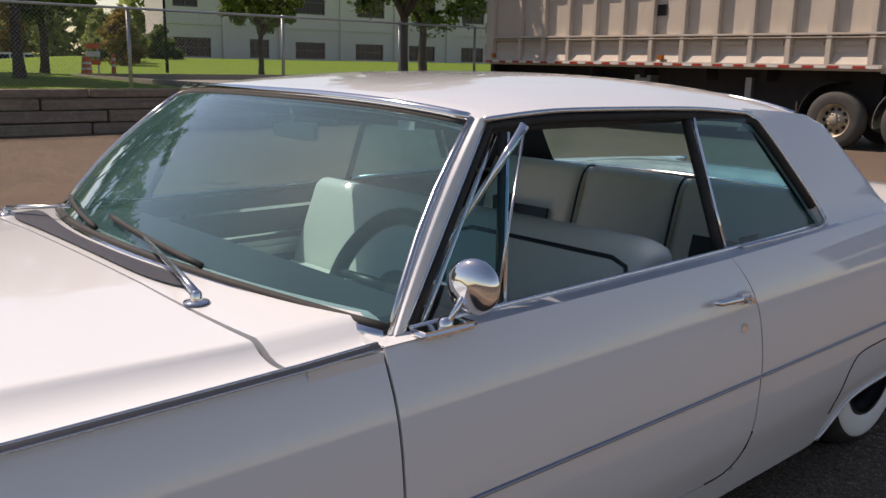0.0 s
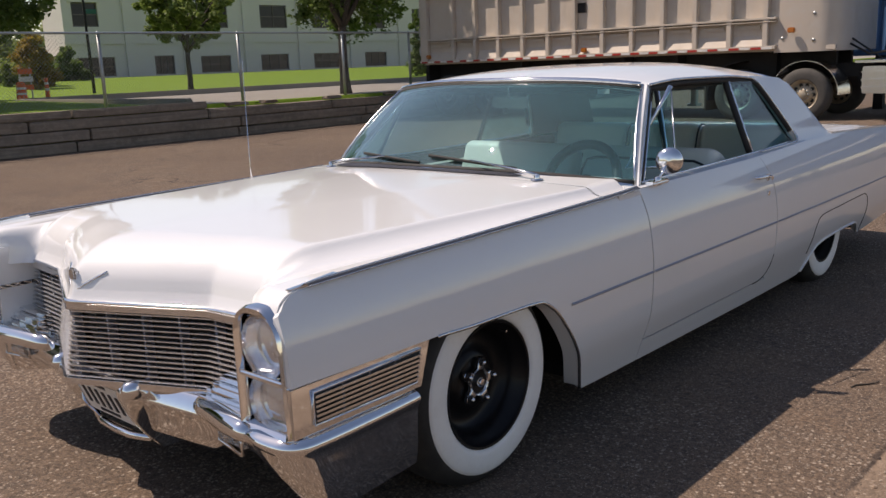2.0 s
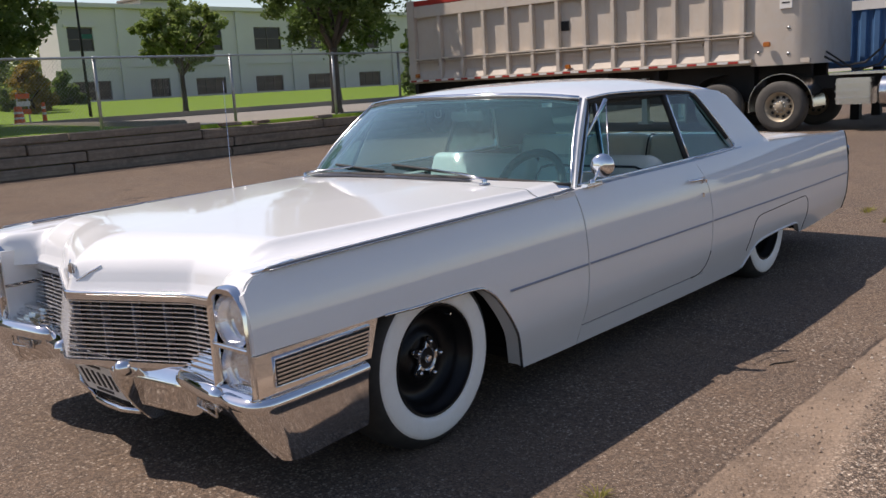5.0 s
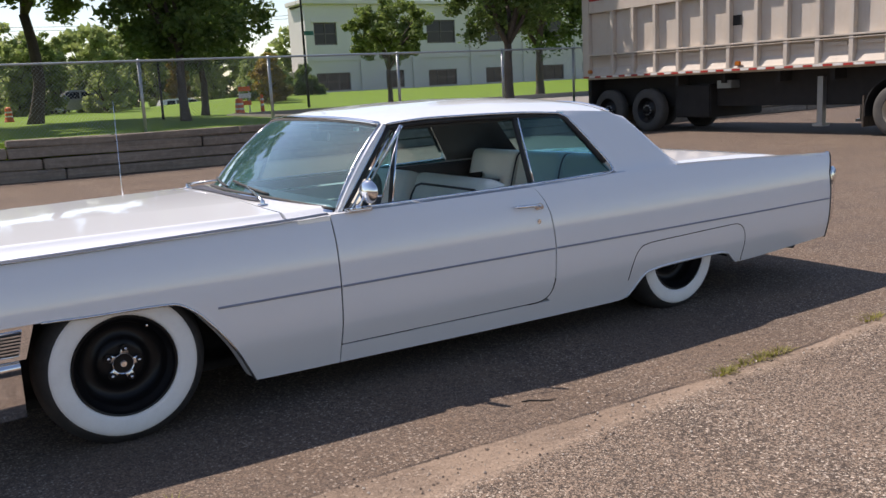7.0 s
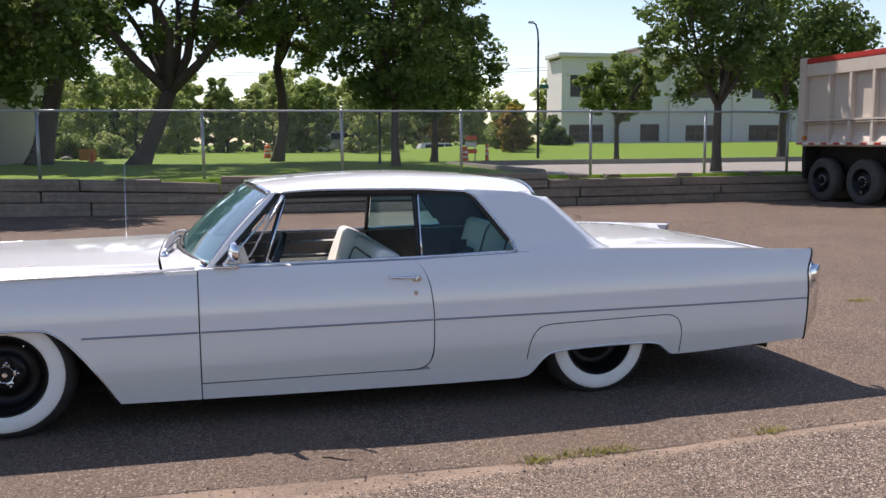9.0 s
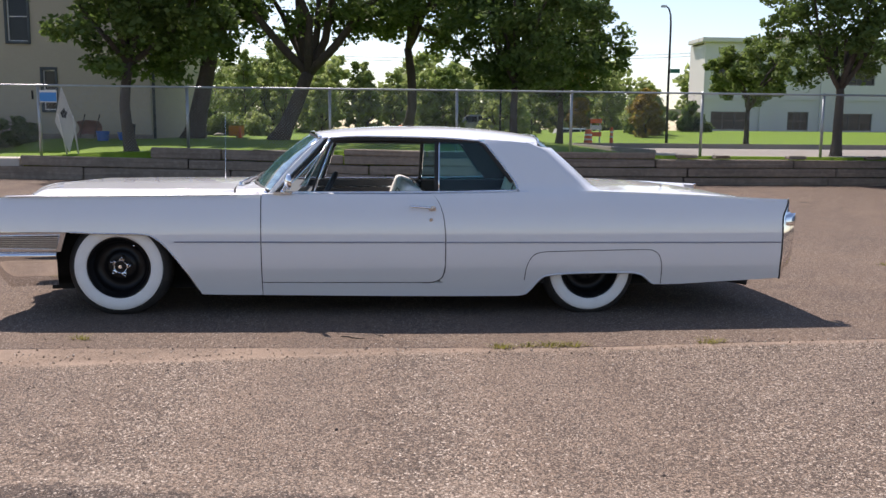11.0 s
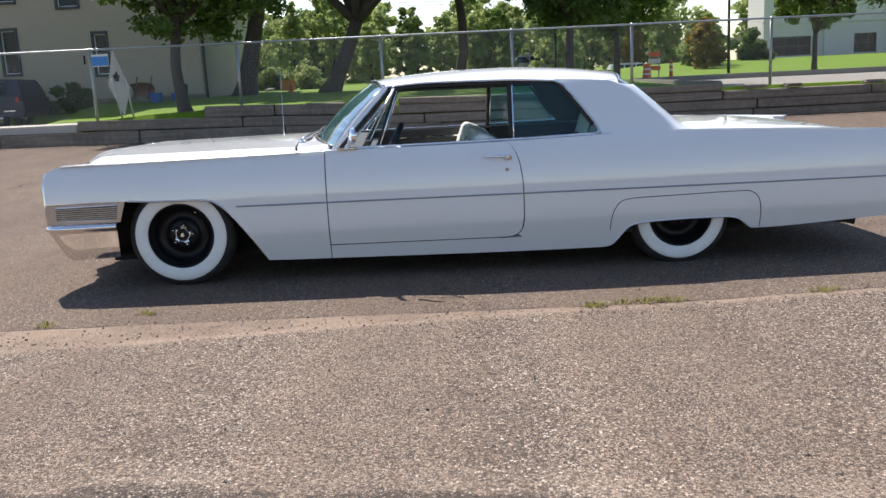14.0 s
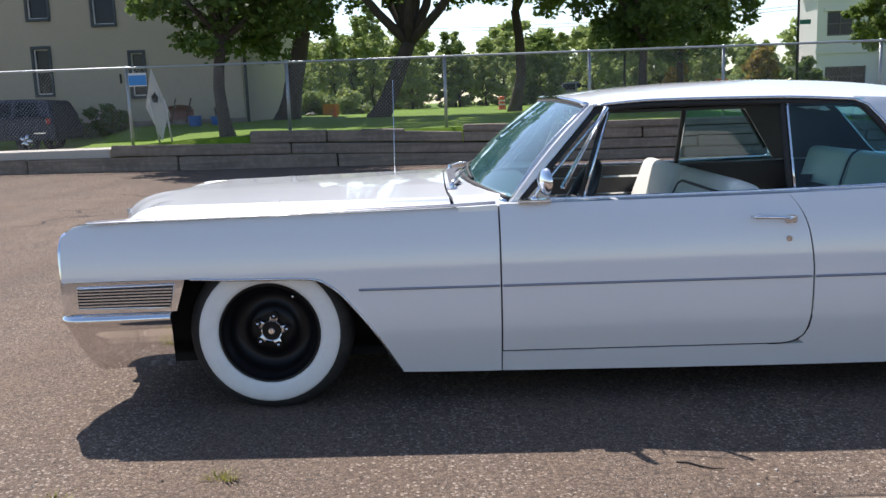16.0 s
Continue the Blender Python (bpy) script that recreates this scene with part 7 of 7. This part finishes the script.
# ---- cream stucco house ----
house = thing("house", (-13, 29, 0.9), "cream stucco two-storey house with dark-framed sash windows", "house")
HY = 25.0
hw = [(-12.01, -11.54, 1.97, 3.34), (-9.03, -8.64, 1.83, 3.12), (-12.05, -11.44, 4.25, 5.8), (-10.06, -9.42, 4.02, 5.6), (-15.2, -14.7, 1.9, 3.45), (-15.2, -14.7, 4.25, 5.8)]
part("house_wall", wall_with_openings(-24, -5.62, 0.6, 7.6, HY, 0.3, hw), M_YELLOW, house)
for b in ((-5.92, -5.62, HY + 0.3, HY + 9, 0.6, 7.6), (-24, -23.7, HY + 0.3, HY + 9, 0.6, 7.6), (-24, -5.62, HY + 9, HY + 9.3, 0.6, 7.6)):
    part("house_wall", boxes(b), M_YELLOW, house)
raw("house_roof", [(-24.5, HY - 0.5, 7.5), (-5.1, HY - 0.5, 7.5), (-5.1, HY + 4.6, 10.0), (-24.5, HY + 4.6, 10.0), (-5.1, HY + 9.8, 7.5), (-24.5, HY + 9.8, 7.5)], [(0, 1, 2, 3), (3, 2, 4, 5), (0, 3, 5), (1, 4, 2)], M_FRAME, house, smooth=False)
part("foundation", boxes((-24.02, -5.58, HY - 0.03, HY - 0.002, 0.6, 1.05)), M_CONCRETE, house)
M_GREENFRAME = material("dark_green_frame", (0.045, 0.055, 0.055), 0.6, var=((6, 0.5, (0.07, 0.08, 0.08), 0.4, 0.7),))
for h in hw:
    window(house, *h, HY, M_WHITE, 1, 2, 0.03, 0.10)
    a, b, c, d = h
    part("window_casing", boxes((a - 0.075, a, HY - 0.04, HY + 0.02, c - 0.08, d + 0.09), (b, b + 0.075, HY - 0.04, HY + 0.02, c - 0.08, d + 0.09), (a, b, HY - 0.04, HY + 0.02, d, d + 0.09), (a - 0.03, b + 0.03, HY - 0.07, HY + 0.02, c - 0.08, c)), M_GREENFRAME, house)
bar("downpipe", [(-5.50, HY - 0.05, 0.9), (-5.50, HY - 0.05, 7.5)], 0.05, M_GREENFRAME, house)

# ---- vehicles in the distance ----
M_NAVY = material("dark_blue_car_paint", (0.010, 0.012, 0.030), 0.5, coat=0.1, var=((4, 0.3, (0.03, 0.033, 0.05), 0.4, 0.7),))
M_SILVER = material("grey_car_paint", (0.24, 0.25, 0.27), 0.35, 0.3, coat=0.8, var=((4, 0.3, (0.3, 0.31, 0.33), 0.4, 0.7),))
M_CARWHITE = material("white_car_paint", (0.62, 0.62, 0.60), 0.35, coat=0.8, var=((4, 0.3, (0.55, 0.55, 0.53), 0.4, 0.7),))


def prism(profile, y0, y1, tuck=0.0, tuck_from=0.0):
    """Side outline (x, z) extruded across, narrowed above tuck_from."""
    bm = bmesh.new()
    rings = []
    for y, sgn in ((y0, 1), (y1, -1)):
        rings.append([bm.verts.new((x, y + sgn * (tuck * max(0, z - tuck_from)), z)) for x, z in profile])
    n = len(profile)
    for k in range(n):
        bm.faces.new((rings[0][k], rings[0][(k + 1) % n], rings[1][(k + 1) % n], rings[1][k]))
    bm.faces.new(rings[0][::-1])
    bm.faces.new(rings[1])
    bmesh.ops.recalc_face_normals(bm, faces=bm.faces[:])
    bmesh.ops.bevel(bm, geom=[e for e in bm.edges], offset=0.035, segments=2, affect='EDGES', clamp_overlap=True)
    return bm


def vehicle(name, x, y, z, length, width, height, paint, label, nose_left=True, wagon=True):
    """A parked everyday car, long side towards the lot."""
    t = thing(name, (x, y, z), label, "car")
    d = -1 if nose_left else 1
    L, H = length, height
    X = lambda u: x + d * (u - 0.5) * L
    body = [(0.0, 0.22), (0.0, 0.42), (0.03, 0.50), (0.28, 0.60), (0.97, 0.64), (1.0, 0.45), (0.99, 0.22)]
    cab = [(0.27, 0.59), (0.40, 0.93), (0.46, 0.99), (0.80, 1.0), (0.945, 0.96), (0.992, 0.63)] if wagon else [(0.27, 0.59), (0.42, 0.95), (0.50, 1.0), (0.66, 0.99), (0.84, 0.64)]
    part("body", prism([(X(u), z + h * H) for u, h in body], y - width / 2, y + width / 2, 0.10, z + 0.5 * H), paint, t, smooth=True, angle=40)
    part("cabin", prism([(X(u), z + h * H) for u, h in cab], y - width / 2 + 0.05, y + width / 2 - 0.05, 0.32, z + 0.60 * H), paint, t, smooth=True, angle=40)
    rows = ((0.35, 0.52), (0.54, 0.72), (0.745, 0.90)) if wagon else ((0.38, 0.54), (0.56, 0.72))
    for a, b in rows:
        za, zb = z + 0.66 * H, z + 0.92 * H
        yy = lambda zz: y - width / 2 + 0.05 + 0.32 * max(0, zz - z - 0.60 * H) - 0.006
        sl = 0.05 if a == rows[0][0] else 0.0
        raw("side_window", [(X(a), yy(za), za), (X(b), yy(za), za), (X(b - (0.03 if b > 0.85 else 0)), yy(zb), zb), (X(a + sl), yy(zb), zb)], [(0, 1, 2, 3)], M_WINDOW, t, smooth=False)
    for u in (0.19, 0.81):
        for sy in (-1, 1):
            w = new("wheel")
            w.parent = t
            w.matrix_parent_inverse = Matrix.Translation(-PLACE[t.name])
            w.location = (X(u), y + sy * (width / 2 - 0.02), z + 0.20 * H)
            r = 0.215 * H
            o = raw("tyre", *lathe([(0.62 * r, 0.01 * sy), (0.95 * r, 0.015 * sy), (r, -0.03 * sy), (r, -0.18 * sy), (0.6 * r, -0.2 * sy)], 28), M_TYRE)
            o.parent = w
            for k in range(5):
                a = 2 * math.pi * k / 5
                o = raw("spoke", *tube([(0, 0.012 * sy, 0), (0.62 * r * math.cos(a), 0.012 * sy, 0.62 * r * math.sin(a))], [0.085, 0.06], 6), M_ALU)
                o.parent = w
    yb = y - width / 2
    part("tail_lamp", boxes((X(0.955) - 0.06, X(0.955) + 0.06, yb - 0.01, yb + 0.2, z + 0.50 * H, z + 0.62 * H), bevel=0.02), M_TAIL, t)
    part("bumper", boxes((X(0.90) - 0.16, X(0.90) + 0.16, yb - 0.012, yb + 0.1, z + 0.335 * H, z + 0.36 * H)), M_ALU, t)
    return t


vehicle("parked_suv", -11.75, 21.5, 0.385, 4.3, 1.75, 1.38, M_NAVY, "dark blue hatchback parked beside the cream house", nose_left=False)
vehicle("distant_car", 8.7, 52, 0.84, 4.5, 1.8, 1.42, M_SILVER, "grey saloon car on the street beyond the lawn", wagon=False)
vehicle("distant_van", 19.0, 67, land_z(19.0, 67), 4.6, 1.8, 1.6, M_CARWHITE, "white estate car far beyond the lawn")

# ---- traffic barrels, markers and signs ----
def barrel(x, y, k=1.0, group="traffic barrels"):
    z = land_z(x, y)
    t = thing("traffic_barrel", (x, y, z), "orange traffic barrel with white reflective bands on grass", "traffic barrel", group)
    prof = [(0.29, 0.0), (0.29, 0.07), (0.24, 0.09), (0.235, 0.24), (0.225, 0.26), (0.215, 0.48), (0.205, 0.50), (0.195, 0.70), (0.185, 0.72), (0.175, 0.84), (0.10, 0.88), (0.0, 0.88)]
    raw("barrel_body", *lathe([(r * k, h * k) for r, h in prof], 20, 'z', (x, y, z)), M_ORANGE, t, angle=40)
    for z0, z1, r in ((0.28, 0.38, 0.224), (0.53, 0.63, 0.206)):
        raw("white_band", *lathe([(r * k, z0 * k), ((r - 0.003) * k, z1 * k)], 20, 'z', (x, y, z)), M_WHITE, t)
    return t


barrel(2.93, 34.0, 0.62)
barrel(10.28, 29.5, 0.72)
bx, by = 10.55, 30.1
bz = land_z(bx, by)
bar_t = thing("barricade", (bx, by, bz), "small striped traffic barricade on the grass", "barricade")
for k, zz in enumerate((0.35, 0.62, 0.88)):
    part("barricade_board", boxes((bx - 0.05, bx + 0.42, by, by + 0.03, bz + zz, bz + zz + 0.17)), M_WHITE if k % 2 else M_ORANGE, bar_t)
for dx in (0.0, 0.36):
    part("barricade_leg", boxes((bx + dx - 0.02, bx + dx + 0.02, by + 0.032, by + 0.07, bz, bz + 1.1)), M_GALV, bar_t)
mz = land_z(11.36, 30)
mk = thing("channel_marker", (11.36, 30, mz), "slim orange traffic marker post with white bands", "traffic cone")
raw("marker_base", *lathe([(0.20, 0), (0.20, 0.05), (0.10, 0.08), (0.0, 0.08)], 16, 'z', (11.36, 30, mz)), M_BLACK, mk)
raw("marker_tube", *lathe([(0.075, 0.05), (0.06, 0.70), (0.03, 0.73), (0.0, 0.73)], 14, 'z', (11.36, 30, mz)), M_ORANGE, mk)
for zz in (0.30, 0.50):
    raw("marker_band", *lathe([(0.0725 - 0.02 * zz + 0.004, zz), (0.0725 - 0.02 * zz + 0.002, zz + 0.08)], 14, 'z', (11.36, 30, mz)), M_WHITE, mk)
ox, oy = -3.6, 30.0
oz = land_z(ox, oy)
ot = thing("orange_sign", (ox, oy, oz), "rounded orange warning sign on a low stand on the lawn", "sign")
part("sign_face", boxes((ox - 0.30, ox + 0.30, oy, oy + 0.03, oz + 0.05, oz + 0.46), bevel=0.014), material("amber_sign", (0.75, 0.30, 0.02), 0.5, var=((6, 0.4, (0.6, 0.22, 0.02), 0.4, 0.7),)), ot)
part("sign_stand", boxes((ox - 0.02, ox + 0.02, oy + 0.031, oy + 0.06, oz - 0.05, oz + 0.4)), M_GALV, ot)
raw("orange_cone", *lathe([(0.13, 0), (0.12, 0.03), (0.07, 0.04), (0.02, 0.42), (0.0, 0.43)], 14, 'z', (ox + 0.22, oy - 0.6, land_z(ox, oy - 0.6))), M_ORANGE)
tagged(bpy.data.objects["orange_cone"], "small orange traffic cone on the lawn", "traffic cone")

M_SIGNBACK = material("dull_sign_metal", (0.62, 0.60, 0.55), 0.6, 0.1, var=((5, 0.5, (0.50, 0.48, 0.44), 0.4, 0.7),))
# diamond road sign seen from behind, stored against the fence
dz = 0.64
ds = thing("road_sign", (-5.62, 16.95, dz), "bare metal back of a diamond road sign standing behind the fence", "sign")
raw_pts = [(-5.74, 16.95, 2.26), (-5.90, 16.88, 1.42), (-5.64, 17.02, 0.66), (-5.46, 17.06, 1.34)]
thick(raw("sign_plate", raw_pts, [(0, 1, 2, 3)], M_SIGNBACK, ds, smooth=False), 0.006)
mk_c = Vector((-5.68, 16.90, 1.62))
raw("sign_mark", [mk_c + Vector(q) for q in ((-0.05, -0.03, -0.10), (0.04, -0.01, -0.12), (0.07, -0.005, 0.02), (0.03, -0.015, 0.06), (0.01, -0.02, 0.13), (-0.03, -0.025, 0.07), (-0.08, -0.035, 0.02))], [(0, 1, 2, 3, 4, 5, 6)], M_FRAME, ds, smooth=False)
for a, b in (((-5.78, 16.80, 1.60), (-5.66, 16.90, 0.62)), ((-5.50, 16.92, 1.58), (-5.42, 17.0, 0.62))):
    bar("sign_leg", [a, b], 0.02, M_SIGNBACK, ds)
bs = thing("fence_sign", (-5.9, 16.5, 2.0), "small blue and white notice fixed to the fence", "sign")
part("notice_board", boxes((-6.09, -5.70, 16.50, 16.515, 1.86, 2.14)), M_WHITE, bs)
part("notice_band", boxes((-6.085, -5.705, 16.494, 16.499, 1.88, 2.09)), material("notice_blue", (0.05, 0.25, 0.55), 0.5, var=((8, 0.3, (0.04, 0.2, 0.45), 0.4, 0.7),)), bs)
part("fence_tag", boxes((-6.27, -6.23, 16.50, 16.52, 1.93, 2.13)), M_FRAME, bs)

# wheelbarrow and blue bins by the house
wz = land_z(-7.2, 23.6)
wb = thing("wheelbarrow", (-7.2, 23.6, wz), "rusty wheelbarrow tipped up against the house wall", "wheelbarrow")
v, f = sheet(lambda u, w: (-7.55 + 0.7 * u, 23.5 + 0.25 * math.sin(w * math.pi), wz + 0.15 + 0.42 * w + 0.05 * math.sin(u * math.pi)), 8, 6, (0, -1, 0))
thick(raw("tray", v, f, material("rusty_steel", (0.20, 0.09, 0.06), 0.8, var=((7, 0.5, (0.12, 0.06, 0.045), 0.4, 0.7),)), wb), 0.01)
for dx in (0.0, 0.45):
    bar("barrow_shaft", [(-7.45 + dx, 23.45, wz + 0.1), (-7.25 + dx, 23.4, wz + 0.80)], 0.02, M_BARK, wb)
M_BIN = material("blue_plastic", (0.03, 0.12, 0.38), 0.5, var=((6, 0.4, (0.025, 0.09, 0.3), 0.4, 0.7),))
for x, sx, h, m_, nm, lb in ((-6.70, 0.40, 0.30, M_BIN, "blue_tub", "crumpled blue plastic tub on the grass"), (-6.0, 0.5, 0.24, M_BIN, "blue_tub", "low blue plastic tub on the grass"), (-6.05, 0.42, 0.50, M_FRAME, "black_drum", "small black drum beside the house")):
    zz = land_z(x, 23.4)
    yy = 23.3 if m_ is M_BIN else 23.85
    o = raw(nm, *lathe([(0.0, 0.0), (sx * 0.40, 0.0), (sx * 0.5, h), (sx * 0.46, h), (sx * 0.38, 0.03), (0, 0.03)], 18, 'z', (x, yy, zz)), m_, None, angle=40)
    tagged(o, lb, "tub")

# ---- lamp posts ----
lz = land_z(15.0, 34)
lp = thing("street_lamp", (15.0, 34, lz), "tall dark street lamp with a curved arm beside the road", "street lamp")
bar("lamp_pole", [(15.02, 34, lz - 0.1), (15.0, 34, 3.5), (15.0, 34, 6.0), (14.97, 34, 6.45), (14.88, 34, 6.72), (14.74, 34, 6.82)], [0.07, 0.055, 0.045, 0.04, 0.035, 0.03], M_FRAME, lp)
part("lamp_head", boxes((14.52, 14.78, 33.94, 34.06, 6.76, 6.86), bevel=0.02), M_GALV, lp)
part("street_name_plate", boxes((15.06, 15.5, 33.98, 34.0, 3.9, 4.08)), material("green_sign", (0.03, 0.16, 0.12), 0.5, var=((6, 0.3, (0.025, 0.12, 0.09), 0.4, 0.7),)), lp, "green street name plate")
gl_z = land_z(5.75, 22.9)
gp = thing("garden_lamp", (5.75, 22.9, gl_z), "slim black lantern post on the lawn", "street lamp")
bar("lantern_post", [(5.75, 22.9, gl_z - 0.1), (5.75, 22.9, gl_z + 0.2), (5.76, 22.9, 2.95)], [0.06, 0.035, 0.03], M_FRAME, gp)
raw("lantern", *lathe([(0.05, 2.93), (0.11, 3.0), (0.14, 3.2), (0.16, 3.22), (0.05, 3.34), (0.0, 3.38)], 12, 'z', (5.76, 22.9, 0)), M_FRAME, gp, angle=40)
# overhead wires far behind the trees
for k in range(2):
    w = bar("overhead_wire", [(x, 95, 9.2 - 0.35 * k + 0.0009 * (x - 5) ** 2) for x in range(-45, 56, 10)], 0.02, M_FRAME)
    tagged(w, "thin overhead power wire far behind the trees", "wire", "overhead wires")

# pale garden stones under the left trees
random.seed(21)
for k in range(14):
    x, y = random.uniform(-7.4, -5.0), random.uniform(33, 35)
    bm = bmesh.new()
    bmesh.ops.create_icosphere(bm, subdivisions=2, radius=1)
    sx, sy, sz = random.uniform(0.18, 0.42), random.uniform(0.15, 0.3), random.uniform(0.10, 0.2)
    for vv in bm.verts:
        vv.co = Vector((vv.co.x * sx, vv.co.y * sy, vv.co.z * sz)) * random.uniform(0.9, 1.1) + Vector((x, y, land_z(x, y) + sz * 0.4))
    tagged(part("garden_stone", bm, M_ROAD, smooth=True), "pale rounded garden stone on the lawn", "stone", "garden stones")

# ---- grass tufts in the seam of the asphalt, twigs and loose chips ----
M_TUFT = leaf_material("dry_grass", (0.16, 0.17, 0.03), (0.36, 0.31, 0.09))


def tuft(x, y, r, n, h, seed):
    rnd = np.random.default_rng(seed)
    V, F = [], []
    for _ in range(n):
        a = rnd.uniform(0, 2 * math.pi)
        rr = r * rnd.random() ** 0.6
        p = Vector((x + rr * math.cos(a) * 1.7, y + rr * math.sin(a) * 0.6, lot_z(x, y) - 0.004))
        lean = Vector((math.cos(a) + rnd.normal() * 0.5, math.sin(a) + rnd.normal() * 0.5, 0)) * h * rnd.uniform(0.5, 1.5)
        w = Vector((-math.sin(a), math.cos(a), 0)) * rnd.uniform(0.0018, 0.0035)
        hh = h * rnd.uniform(0.5, 1.1)
        o = len(V)
        m = p + lean * 0.4 + Vector((0, 0, hh * 0.75))
        V += [p - w, p + w, m + w * 0.7, m - w * 0.7, p + lean + Vector((0, 0, hh))]
        F += [(o, o + 1, o + 2, o + 3), (o + 3, o + 2, o + 4)]
    t = raw("grass_tuft", V, F, M_TUFT, smooth=False)
    return tagged(t, "small tuft of dry yellowish grass in the asphalt seam", "grass tuft", "grass tufts")


for k, (x, y, r, n) in enumerate(((2.45, 0.235, 0.045, 90), (2.62, 0.255, 0.03, 35), (2.76, 0.27, 0.05, 80), (2.90, 0.275, 0.05, 80), (3.80, 0.335, 0.05, 80), (5.62, 1.15, 0.07, 90), (6.1, 1.45, 0.08, 110), (-0.62, 0.30, 0.03, 40), (-0.10, 0.47, 0.03, 40), (6.9, 3.4, 0.09, 100))):
    tuft(x, y, r, n, 0.035, 300 + k)
for x0, y0, x1, y1 in ((1.47, 0.53, 1.62, 0.455),):
    p = [(lerp(x0, x1, t), lerp(y0, y1, t) + 0.012 * math.sin(t * 7), lot_z(x0, y0) + 0.004) for t in (0, 0.25, 0.5, 0.75, 1)]
    tagged(bar("twig", p, [0.003, 0.004, 0.0035, 0.003, 0.0015], M_BARK, sides=5), "thin dry twig lying on the asphalt", "twig", "twigs")
rnd = np.random.default_rng(77)
N = 5200
cx = rnd.uniform(-3.0, 6.5, N)
cyy = np.where(rnd.random(N) < 0.35, 0.062 * cx + 0.03 + rnd.normal(size=N) * 0.12, rnd.uniform(-4.6, 0.5, N))
oct_v = np.array([(1, 0, 0), (0, 1, 0), (-1, 0, 0), (0, -1, 0), (0, 0, 0.8), (0, 0, -0.6)], dtype=float)
oct_f = [(0, 1, 4), (1, 2, 4), (2, 3, 4), (3, 0, 4), (1, 0, 5), (2, 1, 5), (3, 2, 5), (0, 3, 5)]
V, F = [], []
for i in range(N):
    s_ = 0.0028 + 0.0062 * rnd.random() ** 3
    a = rnd.uniform(0, 6.28)
    c, sn = math.cos(a), math.sin(a)
    j = 1 + 0.35 * rnd.normal(size=(6, 3)) * 0.5
    q = oct_v * j * s_
    o = len(V)
    for x, y, z in q:
        V.append((cx[i] + x * c - y * sn, cyy[i] + x * sn + y * c, lot_z(cx[i], cyy[i]) + z + s_ * 0.35))
    F += [(o + a_, o + b_, o + c_) for a_, b_, c_ in oct_f]
M_CHIP = bpy.data.materials.new("stone_chips")
M_CHIP.use_nodes = True
cn, cl_ = M_CHIP.node_tree.nodes, M_CHIP.node_tree.links
cg, cr_ = cn.new("ShaderNodeNewGeometry"), cn.new("ShaderNodeValToRGB")
cr_.color_ramp.elements[0].color, cr_.color_ramp.elements[1].color = (0.07, 0.055, 0.048, 1), (0.50, 0.44, 0.37, 1)
e_ = cr_.color_ramp.elements.new(0.5)
e_.color = (0.24, 0.17, 0.12, 1)
cl_.new(cg.outputs["Random Per Island"], cr_.inputs[0])
cl_.new(cr_.outputs[0], cn["Principled BSDF"].inputs["Base Color"])
cn["Principled BSDF"].inputs["Roughness"].default_value = 0.85
chips = raw("loose_gravel", V, F, M_CHIP, smooth=False)
tagged(chips, "loose pale and rusty stone chips on the asphalt", "gravel", kind="stuff")
